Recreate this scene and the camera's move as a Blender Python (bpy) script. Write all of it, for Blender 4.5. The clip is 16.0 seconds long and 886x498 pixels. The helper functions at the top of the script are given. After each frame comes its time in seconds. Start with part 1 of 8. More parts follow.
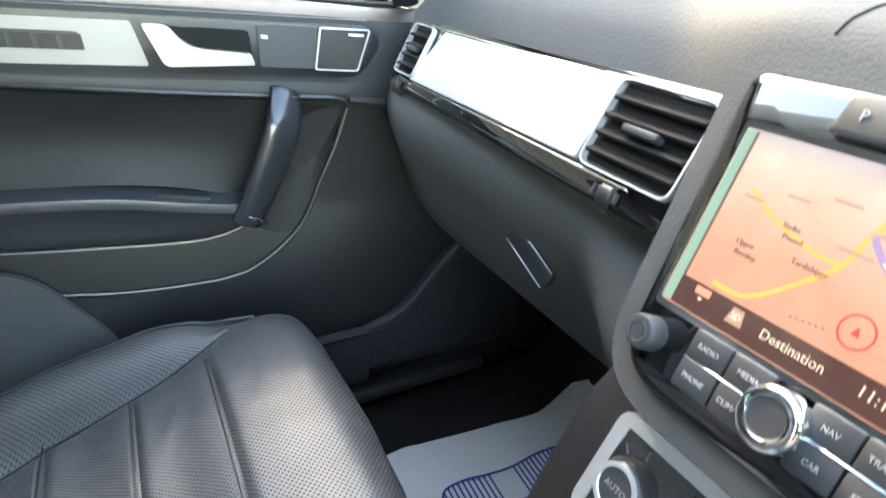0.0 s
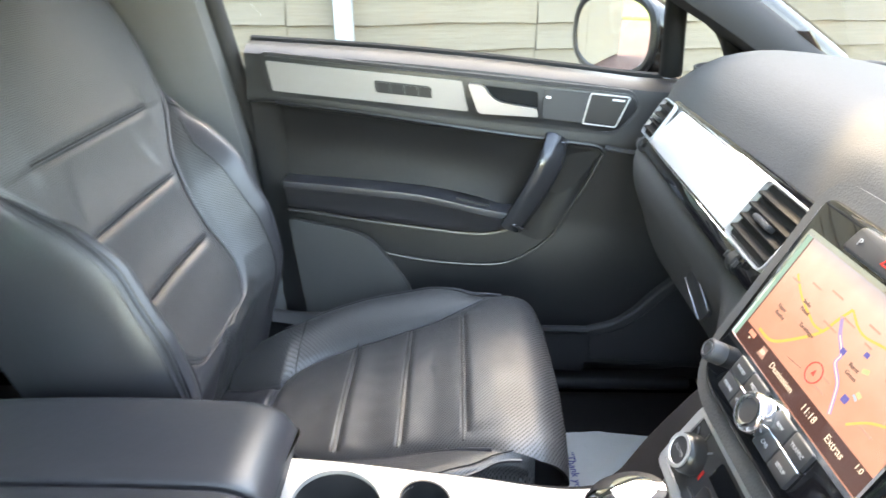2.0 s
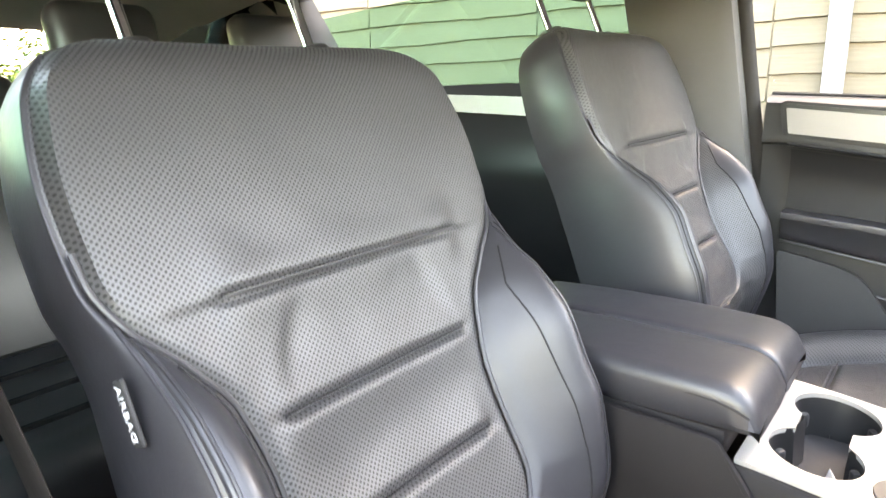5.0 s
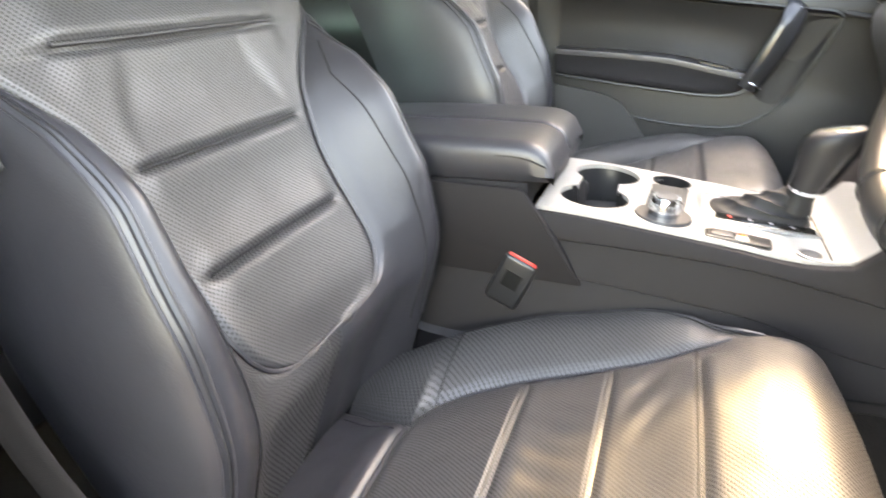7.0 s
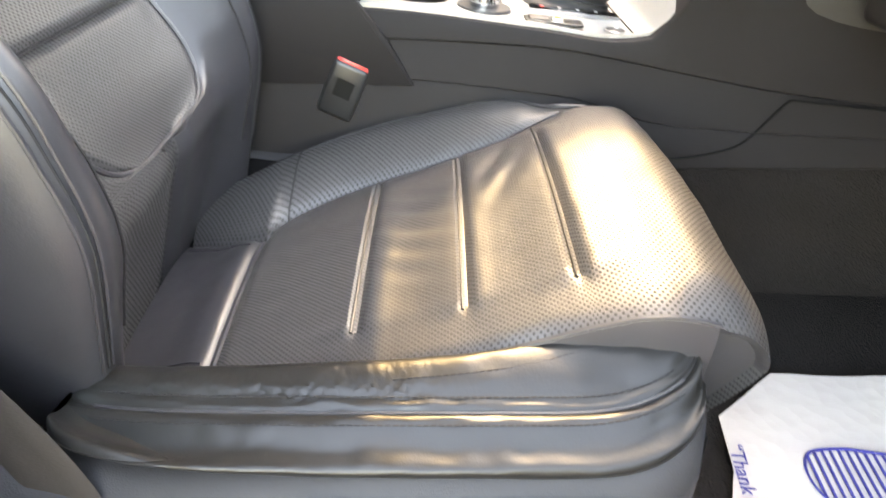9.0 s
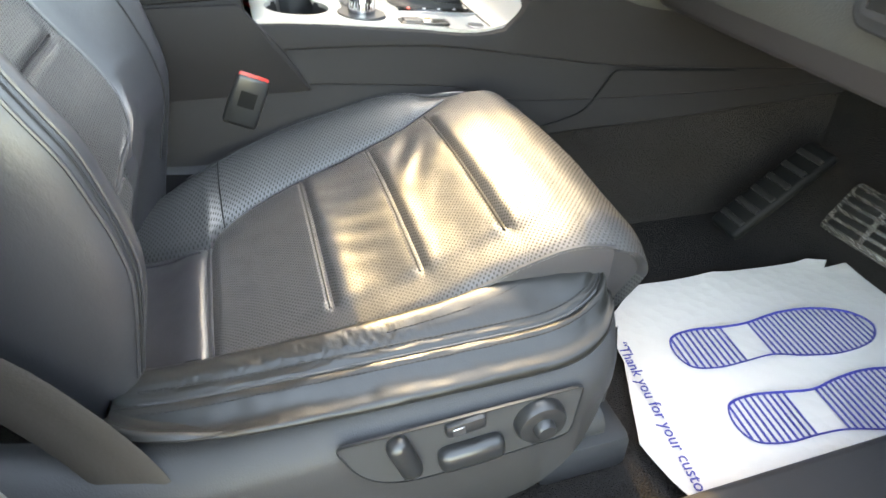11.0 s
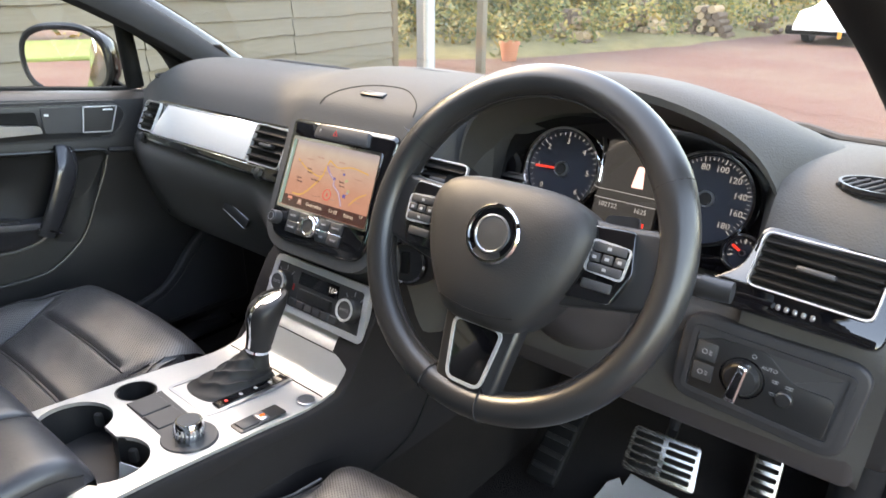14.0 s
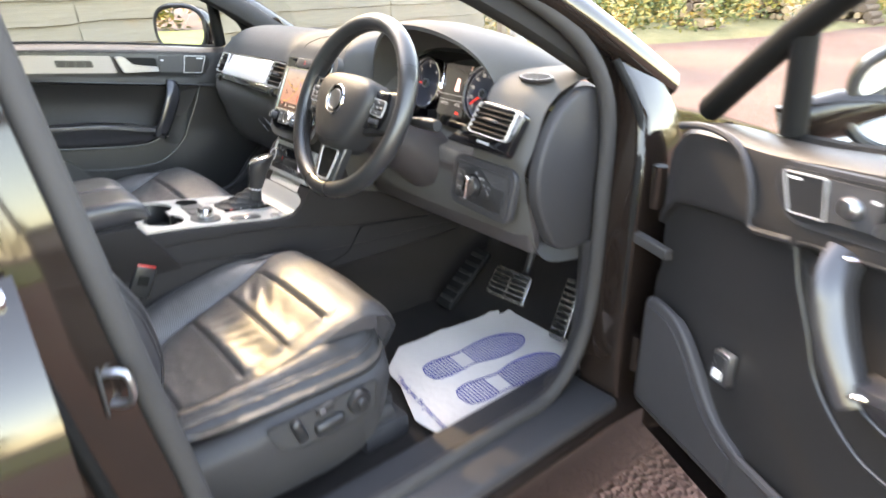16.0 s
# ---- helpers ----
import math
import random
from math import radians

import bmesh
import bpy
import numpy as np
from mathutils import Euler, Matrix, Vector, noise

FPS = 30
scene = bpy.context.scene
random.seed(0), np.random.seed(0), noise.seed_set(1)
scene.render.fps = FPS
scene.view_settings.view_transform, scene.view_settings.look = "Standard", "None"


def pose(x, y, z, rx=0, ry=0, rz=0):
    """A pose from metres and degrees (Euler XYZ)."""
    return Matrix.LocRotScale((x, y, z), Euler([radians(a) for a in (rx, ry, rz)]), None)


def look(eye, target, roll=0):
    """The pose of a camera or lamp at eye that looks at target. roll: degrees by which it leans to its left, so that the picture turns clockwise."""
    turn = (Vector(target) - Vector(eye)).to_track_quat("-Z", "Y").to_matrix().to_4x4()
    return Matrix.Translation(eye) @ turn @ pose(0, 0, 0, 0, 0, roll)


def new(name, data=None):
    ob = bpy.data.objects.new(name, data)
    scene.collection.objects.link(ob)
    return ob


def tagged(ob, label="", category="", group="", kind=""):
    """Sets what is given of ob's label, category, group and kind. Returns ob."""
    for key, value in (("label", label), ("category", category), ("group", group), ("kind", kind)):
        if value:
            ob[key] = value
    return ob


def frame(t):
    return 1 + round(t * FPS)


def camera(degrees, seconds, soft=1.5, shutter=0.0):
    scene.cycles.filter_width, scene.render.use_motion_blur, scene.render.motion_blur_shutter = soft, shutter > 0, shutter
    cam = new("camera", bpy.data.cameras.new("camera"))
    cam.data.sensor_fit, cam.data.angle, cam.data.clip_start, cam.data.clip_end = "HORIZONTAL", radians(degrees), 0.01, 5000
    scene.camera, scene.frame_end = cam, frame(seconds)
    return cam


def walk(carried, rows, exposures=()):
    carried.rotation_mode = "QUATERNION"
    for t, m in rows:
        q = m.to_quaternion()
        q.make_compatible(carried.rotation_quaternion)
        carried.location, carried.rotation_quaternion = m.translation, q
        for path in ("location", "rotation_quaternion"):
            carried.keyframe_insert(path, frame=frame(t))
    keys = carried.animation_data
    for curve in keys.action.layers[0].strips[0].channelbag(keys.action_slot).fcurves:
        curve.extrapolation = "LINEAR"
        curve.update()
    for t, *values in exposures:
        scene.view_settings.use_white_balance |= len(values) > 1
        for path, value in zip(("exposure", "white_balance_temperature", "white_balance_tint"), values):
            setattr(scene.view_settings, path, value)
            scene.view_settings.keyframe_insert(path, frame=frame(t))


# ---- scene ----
cam = camera(70.0, 16.0, soft=1.5, shutter=0.5)
PATH = [
    (0, (0.126, 0.057, 1.259), (-1.469, 0.873, 0.369), 0.6),
    (0.5, (0.129, 0.074, 1.304), (-1.526, 0.763, 0.417), 0.4),
    (1, (0.199, 0.068, 1.345), (-1.54, 0.517, 0.467), 0.2),
    (1.5, (0.305, 0.057, 1.368), (-1.482, 0.25, 0.49), 0.2),
    (2, (0.376, 0.068, 1.382), (-1.422, 0.04, 0.506), 0.1),
    (2.5, (0.428, 0.035, 1.368), (-1.360, -0.177, 0.502), 0.1),
    (3, (0.483, 0.036, 1.358), (-1.238, -0.544, 0.522), -1.3),
    (3.5, (0.563, 0.015, 1.374), (-1.021, -0.899, 0.565), -2.1),
    (3.7, (0.620, 0.004, 1.388), (-0.898, -1.048, 0.620), -2.4),
    (5.8, (0.724, 0.035, 1.186), (-0.808, -1.169, 0.733), -1.2),
    (6, (0.728, 0.037, 1.182), (-0.822, -1.127, 0.689), -1.1),
    (6.5, (0.794, 0.03, 1.168), (-0.842, -0.915, 0.512), -1.7),
    (7, (0.827, 0.038, 1.148), (-0.894, -0.61, 0.362), -2.3),
    (7.5, (0.836, 0.038, 1.124), (-0.937, -0.412, 0.317), -2.4),
    (8, (0.842, 0.024, 1.087), (-0.954, -0.29, 0.266), -2.2),
    (8.5, (0.874, 0.005, 1.067), (-0.885, -0.159, 0.13), -1.8),
    (9, (0.874, -0.015, 1.06), (-0.787, -0.019, -0.054), -0.5),
    (11.5, (0.972, -0.161, 1.179), (-0.55, 0.458, 0.039), 0.3),
    (12, (0.819, -0.192, 1.285), (-0.662, 0.605, 0.202), 1.7),
    (12.5, (0.721, -0.169, 1.346), (-0.818, 0.802, 0.515), -0.2),
    (13, (0.711, -0.232, 1.387), (-0.706, 1.018, 0.731), 0.2),
    (13.5, (0.705, -0.259, 1.382), (-0.562, 1.141, 0.722), 0.4),
    (14, (0.691, -0.265, 1.395), (-0.451, 1.18, 0.615), 0.5),
    (14.5, (0.712, -0.281, 1.412), (-0.406, 1.158, 0.587), 0.4),
    (15, (0.856, -0.302, 1.438), (-0.294, 1.113, 0.616), 0.0),
    (15.5, (1.126, -0.359, 1.423), (-0.174, 0.933, 0.622), -0.4),
    (16, (1.468, -0.416, 1.39), (0.055, 0.75, 0.587), -0.8),
]
walk(cam, [(t, look(eye, target, roll)) for t, eye, target, roll in PATH], [(0.0, 2.75, 8700, 7), (0.8, 2.68, 9000, 9), (1.5, 2.7, 9200, 10), (2.0, 2.8, 9500, 10), (2.6, 3.1, 9800, 10), (3.5, 3.15, 10400, 14), (6.0, 3.25, 12000, 18), (7.5, 2.98, 11900, 16), (8.5, 3.0, 11900, 15), (9.0, 3.0, 11900, 15), (11.5, 2.75, 10400, 6), (12.0, 2.55, 10000, 5), (12.5, 2.5, 9700, 9), (13.0, 2.1, 9600, 12), (13.5, 1.87, 9500, 15), (14.5, 1.82, 9700, 14), (15.2, 2.1, 10300, 24), (15.6, 2.2, 10200, 24), (16.0, 2.4, 9900, 15)])

# ---- light ----
# low warm sun from the passenger side, over the barn
SUN_FROM = Vector((-1.0, 0.11, 0.85)).normalized()
world = bpy.data.worlds.new("sky")
scene.world = world
world.use_nodes = True
wn = world.node_tree
sky = wn.nodes.new("ShaderNodeTexSky")
sky.sky_type, sky.sun_disc = "NISHITA", False
sky.sun_elevation = math.asin(SUN_FROM.z)
sky.sun_rotation = math.atan2(SUN_FROM.x, SUN_FROM.y)
sky.air_density, sky.dust_density = 1.0, 1.0
wn.nodes["Background"].inputs["Strength"].default_value = 0.72
wn.links.new(sky.outputs[0], wn.nodes["Background"].inputs[0])
sun = new("sun", bpy.data.lights.new("sun", "SUN"))
sun.data.energy, sun.data.angle, sun.data.color = 1.12, radians(0.6), (1.0, 0.85, 0.55)
sun.matrix_basis = look(SUN_FROM * 20, (0, 0, 0))


# ---- building helpers ----
def world_of(ob):
    m = ob.matrix_basis
    return world_of(ob.parent) @ ob.matrix_parent_inverse @ m if ob.parent else m


def finish(ob, material, smooth=True, angle=38):
    me = ob.data
    for m in (material if isinstance(material, (list, tuple)) else [material]):
        me.materials.append(m)
    if smooth:
        me.polygons.foreach_set("use_smooth", [True] * len(me.polygons))
        me.set_sharp_from_angle(angle=radians(angle))
    return ob


def mesh_of(bm, name, fix=True):
    if fix:
        bmesh.ops.recalc_face_normals(bm, faces=bm.faces)
    me = bpy.data.meshes.new(name)
    bm.to_mesh(me)
    bm.free()
    return me


def part(name, bm, material, parent=None, label="", smooth=True, angle=38, fix=True):
    """One mesh object, made in world places, under a thing or a part."""
    ob = new(name, mesh_of(bm, name, fix))
    finish(ob, material, smooth, angle)
    if parent:
        ob.parent = parent
        ob.matrix_parent_inverse = world_of(parent).inverted()
    return tagged(ob, label)


def thing(name, at, label, category, group="", kind=""):
    """An Empty at a thing's base, to hold its parts."""
    ob = new(name)
    ob.matrix_basis = pose(*at)
    ob.empty_display_size = 0.02
    return tagged(ob, label, category, group, kind)


def joined(*bms):
    out = bmesh.new()
    for b in bms:
        me = bpy.data.meshes.new("tmp")
        b.to_mesh(me)
        b.free()
        out.from_mesh(me)
        bpy.data.meshes.remove(me)
    return out


def moved(bm, m):
    bmesh.ops.transform(bm, matrix=m, verts=bm.verts)
    return bm


def rbox(cx, cy, cz, sx, sy, sz, bevel=0.004, seg=2, m=None):
    """A box with rounded edges."""
    bm = bmesh.new()
    bmesh.ops.create_cube(bm, size=1)
    bmesh.ops.scale(bm, vec=(sx, sy, sz), verts=bm.verts)
    b = min(bevel, 0.45 * min(sx, sy, sz))
    if b > 0:
        bmesh.ops.bevel(bm, geom=bm.edges[:], offset=b, segments=seg, profile=0.5, affect="EDGES")
    if m is not None:
        bmesh.ops.transform(bm, matrix=m, verts=bm.verts)
    bmesh.ops.translate(bm, vec=(cx, cy, cz), verts=bm.verts)
    return bm


def basis(o, x, y):
    """A matrix from an origin, an x way and a rough y way."""
    x = Vector(x).normalized()
    z = x.cross(Vector(y)).normalized()
    y = z.cross(x)
    return Matrix(((x.x, y.x, z.x, o[0]), (x.y, y.y, z.y, o[1]), (x.z, y.z, z.z, o[2]), (0, 0, 0, 1)))


def round_poly(pts, r, n=5):
    """The corners of a polygon, rounded off; r is one radius or one for each corner."""
    out = []
    k = len(pts)
    for i in range(k):
        p, a, b = Vector(pts[i]), Vector(pts[i - 1]), Vector(pts[(i + 1) % k])
        ri = r[i] if isinstance(r, (list, tuple)) else r
        if ri <= 0:
            out.append(p)
            continue
        da, db = (a - p), (b - p)
        ra, rb = min(ri, da.length * 0.49), min(ri, db.length * 0.49)
        s, e = p + da.normalized() * ra, p + db.normalized() * rb
        for j in range(n + 1):
            t = j / n
            out.append(s * (1 - t) ** 2 + p * 2 * t * (1 - t) + e * t * t)
    return out


def prism(pts, depth, m=None, bevel=0.0, seg=2, hole=None):
    """A flat polygon (x, y) of some depth along z, its front edge rounded; hole: a second outline cut through it."""
    bm = bmesh.new()
    if hole is None:
        f = bm.faces.new([bm.verts.new((p[0], p[1], 0)) for p in pts])
        f.normal_update()
        if f.normal.z > 0:
            f.normal_flip()
        r = bmesh.ops.extrude_face_region(bm, geom=[f])
        top = [v for v in r["geom"] if isinstance(v, bmesh.types.BMVert)]
        bmesh.ops.translate(bm, vec=(0, 0, depth), verts=top)
        if bevel > 0:
            ts = set(top)
            bmesh.ops.bevel(bm, geom=[e for e in bm.edges if e.verts[0] in ts and e.verts[1] in ts], offset=bevel, segments=seg, profile=0.5, affect="EDGES")
    else:
        n = len(pts)
        rings = []
        for loop, z in ((pts, 0), (pts, depth), (hole, depth), (hole, 0)):
            rings.append([bm.verts.new((p[0], p[1], z)) for p in loop])
        for a, b in ((0, 1), (1, 2), (2, 3), (3, 0)):
            for i in range(n):
                j = (i + 1) % n
                bm.faces.new((rings[a][i], rings[a][j], rings[b][j], rings[b][i]))
    if m is not None:
        bmesh.ops.transform(bm, matrix=m, verts=bm.verts)
    return bm


def ring_poly(pts, grow):
    """The same outline, moved in or out about its middle by a fixed width."""
    n = len(pts)
    area = sum(pts[i - 1][0] * pts[i][1] - pts[i][0] * pts[i - 1][1] for i in range(n))
    sgn = 1 if area > 0 else -1
    out = []
    for i in range(n):
        a, b = Vector(pts[i - 1][:2]), Vector(pts[(i + 1) % n][:2])
        d = b - a
        if d.length < 1e-9:
            d = Vector((1, 0))
        d.normalize()
        out.append(Vector((pts[i][0] + d.y * grow * sgn, pts[i][1] - d.x * grow * sgn)))
    return out


def tube(points, radius, sides=8, closed=False, flat=1.0):
    """A round rod along points; radius may be a list. flat squeezes it."""
    pts = [Vector(p) for p in points]
    n = len(pts)
    bm = bmesh.new()
    rings, up = [], None
    for i, p in enumerate(pts):
        if closed:
            d = pts[(i + 1) % n] - pts[i - 1]
        else:
            d = pts[min(i + 1, n - 1)] - pts[max(i - 1, 0)]
        d.normalize()
        if up is None:
            up = d.orthogonal().normalized()
        up = (up - d * up.dot(d))
        up = up.normalized() if up.length > 1e-6 else d.orthogonal().normalized()
        side = d.cross(up)
        r = radius[i] if isinstance(radius, (list, tuple)) else radius
        rings.append([bm.verts.new(p + (up * math.cos(2 * math.pi * k / sides) * flat + side * math.sin(2 * math.pi * k / sides)) * r) for k in range(sides)])
    for i in range(n if closed else n - 1):
        a, b = rings[i], rings[(i + 1) % n]
        for k in range(sides):
            bm.faces.new((a[k], a[(k + 1) % sides], b[(k + 1) % sides], b[k]))
    if not closed:
        bm.faces.new(rings[0])
        bm.faces.new(rings[-1])
    return bm


def loft(rows, close_u=False, close_v=False, cap=False, uv=None):
    """A skin over rows of points; uv(i, j) gives places on the cloth in metres."""
    bm = bmesh.new()
    lay = bm.loops.layers.uv.new("UVMap") if uv else None
    grid = [[bm.verts.new(p) for p in r] for r in rows]
    nv, nu = len(grid), len(grid[0])
    for i in range(nv if close_v else nv - 1):
        for j in range(nu if close_u else nu - 1):
            i2, j2 = (i + 1) % nv, (j + 1) % nu
            try:
                f = bm.faces.new((grid[i][j], grid[i][j2], grid[i2][j2], grid[i2][j]))
            except ValueError:
                continue
            if lay:
                for l, (a, b) in zip(f.loops, ((i, j), (i, j + 1), (i + 1, j + 1), (i + 1, j))):
                    l[lay].uv = uv(a, b)
    if cap:
        for r in (grid[0], grid[-1]):
            try:
                bm.faces.new(r)
            except ValueError:
                pass
    return bm


def revolve(profile, m, n=40):
    """A turned body: (radius, height) pairs about the z way of m."""
    rows = []
    for r, h in profile:
        rows.append([m @ Vector((max(r, 1e-5) * math.cos(2 * math.pi * k / n), max(r, 1e-5) * math.sin(2 * math.pi * k / n), h)) for k in range(n)])
    return loft(rows, close_u=True)


def lerp(x, table):
    """Values on a smooth curve, without overshoot, through the stations of a table of (x, value or tuple)."""
    if isinstance(table[0][1], (tuple, list)):
        return tuple(lerp(x, [(k, v[i]) for k, v in table]) for i in range(len(table[0][1])))
    n = len(table)
    if x <= table[0][0]:
        return table[0][1]
    if x >= table[-1][0]:
        return table[-1][1]
    i = 0
    while x > table[i + 1][0]:
        i += 1

    def slope(k):
        return (table[k + 1][1] - table[k][1]) / (table[k + 1][0] - table[k][0])

    def tangent(k):
        if k == 0:
            return slope(0)
        if k == n - 1:
            return slope(n - 2)
        s, t = slope(k - 1), slope(k)
        return 0.0 if s * t <= 0 else 2 * s * t / (s + t)
    h = table[i + 1][0] - table[i][0]
    t = (x - table[i][0]) / h
    return (table[i][1] * (2 * t ** 3 - 3 * t * t + 1) + tangent(i) * h * (t ** 3 - 2 * t * t + t) + table[i + 1][1] * (3 * t * t - 2 * t ** 3) + tangent(i + 1) * h * (t ** 3 - t * t))


def spline(pts, n=8, closed=False):
    """Points on a smooth curve through the given ones."""
    p = [Vector(q) for q in pts]
    k = len(p)
    out = []
    for i in range(k if closed else k - 1):
        if closed:
            a, b, c, d = p[i - 1], p[i], p[(i + 1) % k], p[(i + 2) % k]
        else:
            a, b, c, d = p[max(i - 1, 0)], p[i], p[i + 1], p[min(i + 2, k - 1)]
        for j in range(n):
            t = j / n
            out.append(0.5 * (2 * b + (c - a) * t + (2 * a - 5 * b + 4 * c - d) * t * t + (3 * b - a - 3 * c + d) * t ** 3))
    if not closed:
        out.append(p[-1])
    return out


def letters(name, text, size, m, material, parent, label=""):
    """Flat raised letters in the built-in font, centred on m."""
    cu = bpy.data.curves.new("letters", "FONT")
    cu.body, cu.size, cu.extrude, cu.align_x, cu.align_y = text, size, 0.0003, "CENTER", "CENTER"
    cu.resolution_u = 2
    tmp = bpy.data.objects.new("letters", cu)
    scene.collection.objects.link(tmp)
    deps = bpy.context.evaluated_depsgraph_get()
    me = bpy.data.meshes.new_from_object(tmp.evaluated_get(deps))
    bpy.data.objects.remove(tmp)
    bpy.data.curves.remove(cu)
    me.transform(m)
    me.name = name
    me.materials.clear()
    ob = new(name, me)
    finish(ob, material, smooth=False)
    ob.parent = parent
    ob.matrix_parent_inverse = world_of(parent).inverted()
    return tagged(ob, label)


# ---- materials ----
class Graph:
    """A small hand for building node materials."""

    def __init__(self, name):
        self.mat = bpy.data.materials.new(name)
        self.mat.use_nodes = True
        self.t = self.mat.node_tree
        self.b = self.t.nodes["Principled BSDF"]

    def node(self, kind, **inputs):
        n = self.t.nodes.new(kind)
        for k, v in inputs.items():
            n.inputs[k.replace("_", " ")].default_value = v
        return n

    def link(self, a, b):
        self.t.links.new(a, b)

    def coords(self, which="Object"):
        return self.t.nodes.new("ShaderNodeTexCoord").outputs[which]

    def noise(self, vec, scale, detail=4.0, rough=0.55):
        n = self.node("ShaderNodeTexNoise", Scale=scale, Detail=detail, Roughness=rough)
        self.link(vec, n.inputs["Vector"])
        return n.outputs["Fac"]

    def voronoi(self, vec, scale, feature="F1"):
        n = self.t.nodes.new("ShaderNodeTexVoronoi")
        n.feature = feature
        n.inputs["Scale"].default_value = scale
        self.link(vec, n.inputs["Vector"])
        return n

    def math(self, op, a, b=None, clamp=False):
        n = self.t.nodes.new("ShaderNodeMath")
        n.operation, n.use_clamp = op, clamp
        for i, v in enumerate((a, b)):
            if v is None:
                continue
            if isinstance(v, (int, float)):
                n.inputs[i].default_value = v
            else:
                self.link(v, n.inputs[i])
        return n.outputs[0]

    def ramp(self, fac, stops):
        n = self.t.nodes.new("ShaderNodeValToRGB")
        e = n.color_ramp.elements
        while len(e) < len(stops):
            e.new(0.5)
        for el, (p, c) in zip(e, stops):
            el.position = p
            el.color = (*c, 1) if isinstance(c, (tuple, list)) else (c, c, c, 1)
        self.link(fac, n.inputs[0])
        return n.outputs[0]

    def mix(self, fac, a, b):
        n = self.t.nodes.new("ShaderNodeMix")
        n.data_type = "RGBA"
        for sock, v in ((n.inputs[0], fac), (n.inputs[6], a), (n.inputs[7], b)):
            if isinstance(v, (int, float)):
                sock.default_value = v
            elif isinstance(v, (tuple, list)):
                sock.default_value = (*v, 1)
            else:
                self.link(v, sock)
        return n.outputs[2]

    def bump(self, height, strength=0.3, distance=0.001, under=None):
        n = self.node("ShaderNodeBump", Strength=strength, Distance=distance)
        self.link(height, n.inputs["Height"])
        if under is not None:
            self.link(under, n.inputs["Normal"])
        return n.outputs[0]

    def put(self, **inputs):
        for k, v in inputs.items():
            s = self.b.inputs[k.replace("_", " ")]
            if isinstance(v, (int, float)):
                s.default_value = v
            elif isinstance(v, (tuple, list)):
                s.default_value = (*v, 1)
            else:
                self.link(v, s)
        return self.mat


def spread(c, f):
    return tuple(min(1, x * f) for x in c)


def grained(name, color, rough=0.5, grain=900.0, bump=0.25, depth=0.0004, spec=0.5, wear=0.14, metal=0.0, coat=0.0):
    """Moulded plastic or soft skin: a pebbled grain, faint blotches and dust."""
    g = Graph(name)
    o = g.coords()
    v = g.voronoi(o, grain)
    big = g.noise(o, 6, 5)
    fine = g.noise(o, 120, 3)
    col = g.mix(g.math("MULTIPLY", big, 1.0), spread(color, 1 - wear), spread(color, 1 + wear))
    ro = g.math("ADD", g.math("MULTIPLY", big, 0.16), rough - 0.08)
    ro = g.math("ADD", ro, g.math("MULTIPLY", fine, 0.06))
    n = g.bump(v.outputs["Distance"], bump, depth)
    return g.put(Base_Color=col, Roughness=ro, Normal=n, Specular_IOR_Level=spec, Metallic=metal, Coat_Weight=coat)


def leather(name, color, holes=False, rough=0.36, pitch=0.0053, folds=False):
    """Car hide: fine grain, soft creases; with holes, rows of small punched dots set crosswise on the cloth."""
    g = Graph(name)
    o = g.coords()
    v = g.voronoi(o, 700)
    big = g.noise(o, 9, 5)
    crease = g.noise(o, 38, 6, 0.65)
    n0 = g.bump(v.outputs["Distance"], 0.12, 0.0004)
    n1 = g.bump(crease, 0.22, 0.0025, n0)
    col = g.mix(big, spread(color, 0.82), spread(color, 1.2))
    ro = g.math("ADD", g.math("MULTIPLY", big, 0.2), rough - 0.1)
    if folds:
        cr = g.voronoi(o, 95, "DISTANCE_TO_EDGE")
        line = g.math("MULTIPLY", g.math("SUBTRACT", 0.09, cr.outputs[0]), 9.0, True)
        n1 = g.bump(g.math("MULTIPLY", line, g.ramp(g.noise(o, 7, 3), [(0.38, 0.0), (0.55, 1.0)])), -1.0, 0.003, n1)
    if holes:
        uv = g.coords("UV")
        sep = g.t.nodes.new("ShaderNodeSeparateXYZ")
        g.link(uv, sep.inputs[0])
        ds = []
        for off in (0.0, 0.5):
            x = g.math("SUBTRACT", g.math("FRACT", g.math("ADD", g.math("DIVIDE", sep.outputs[0], pitch), off)), 0.5)
            y = g.math("SUBTRACT", g.math("FRACT", g.math("ADD", g.math("DIVIDE", sep.outputs[1], pitch), off)), 0.5)
            ds.append(g.math("SQRT", g.math("ADD", g.math("MULTIPLY", x, x), g.math("MULTIPLY", y, y))))
        d = g.math("MINIMUM", ds[0], ds[1])
        hole = g.math("SUBTRACT", 1.0, g.math("MULTIPLY", g.math("SUBTRACT", d, 0.150), 10.0, True), True)
        col = g.mix(hole, col, (0.003, 0.003, 0.003))
        n1 = g.bump(g.math("SUBTRACT", 1.0, hole), 0.22, 0.0007, n1)
        ro = g.math("ADD", ro, g.math("MULTIPLY", hole, 0.4))
    return g.put(Base_Color=col, Roughness=ro, Normal=n1, Specular_IOR_Level=(0.80 if holes else 0.48 if folds else 0.66) if rough < 0.5 else 0.3)


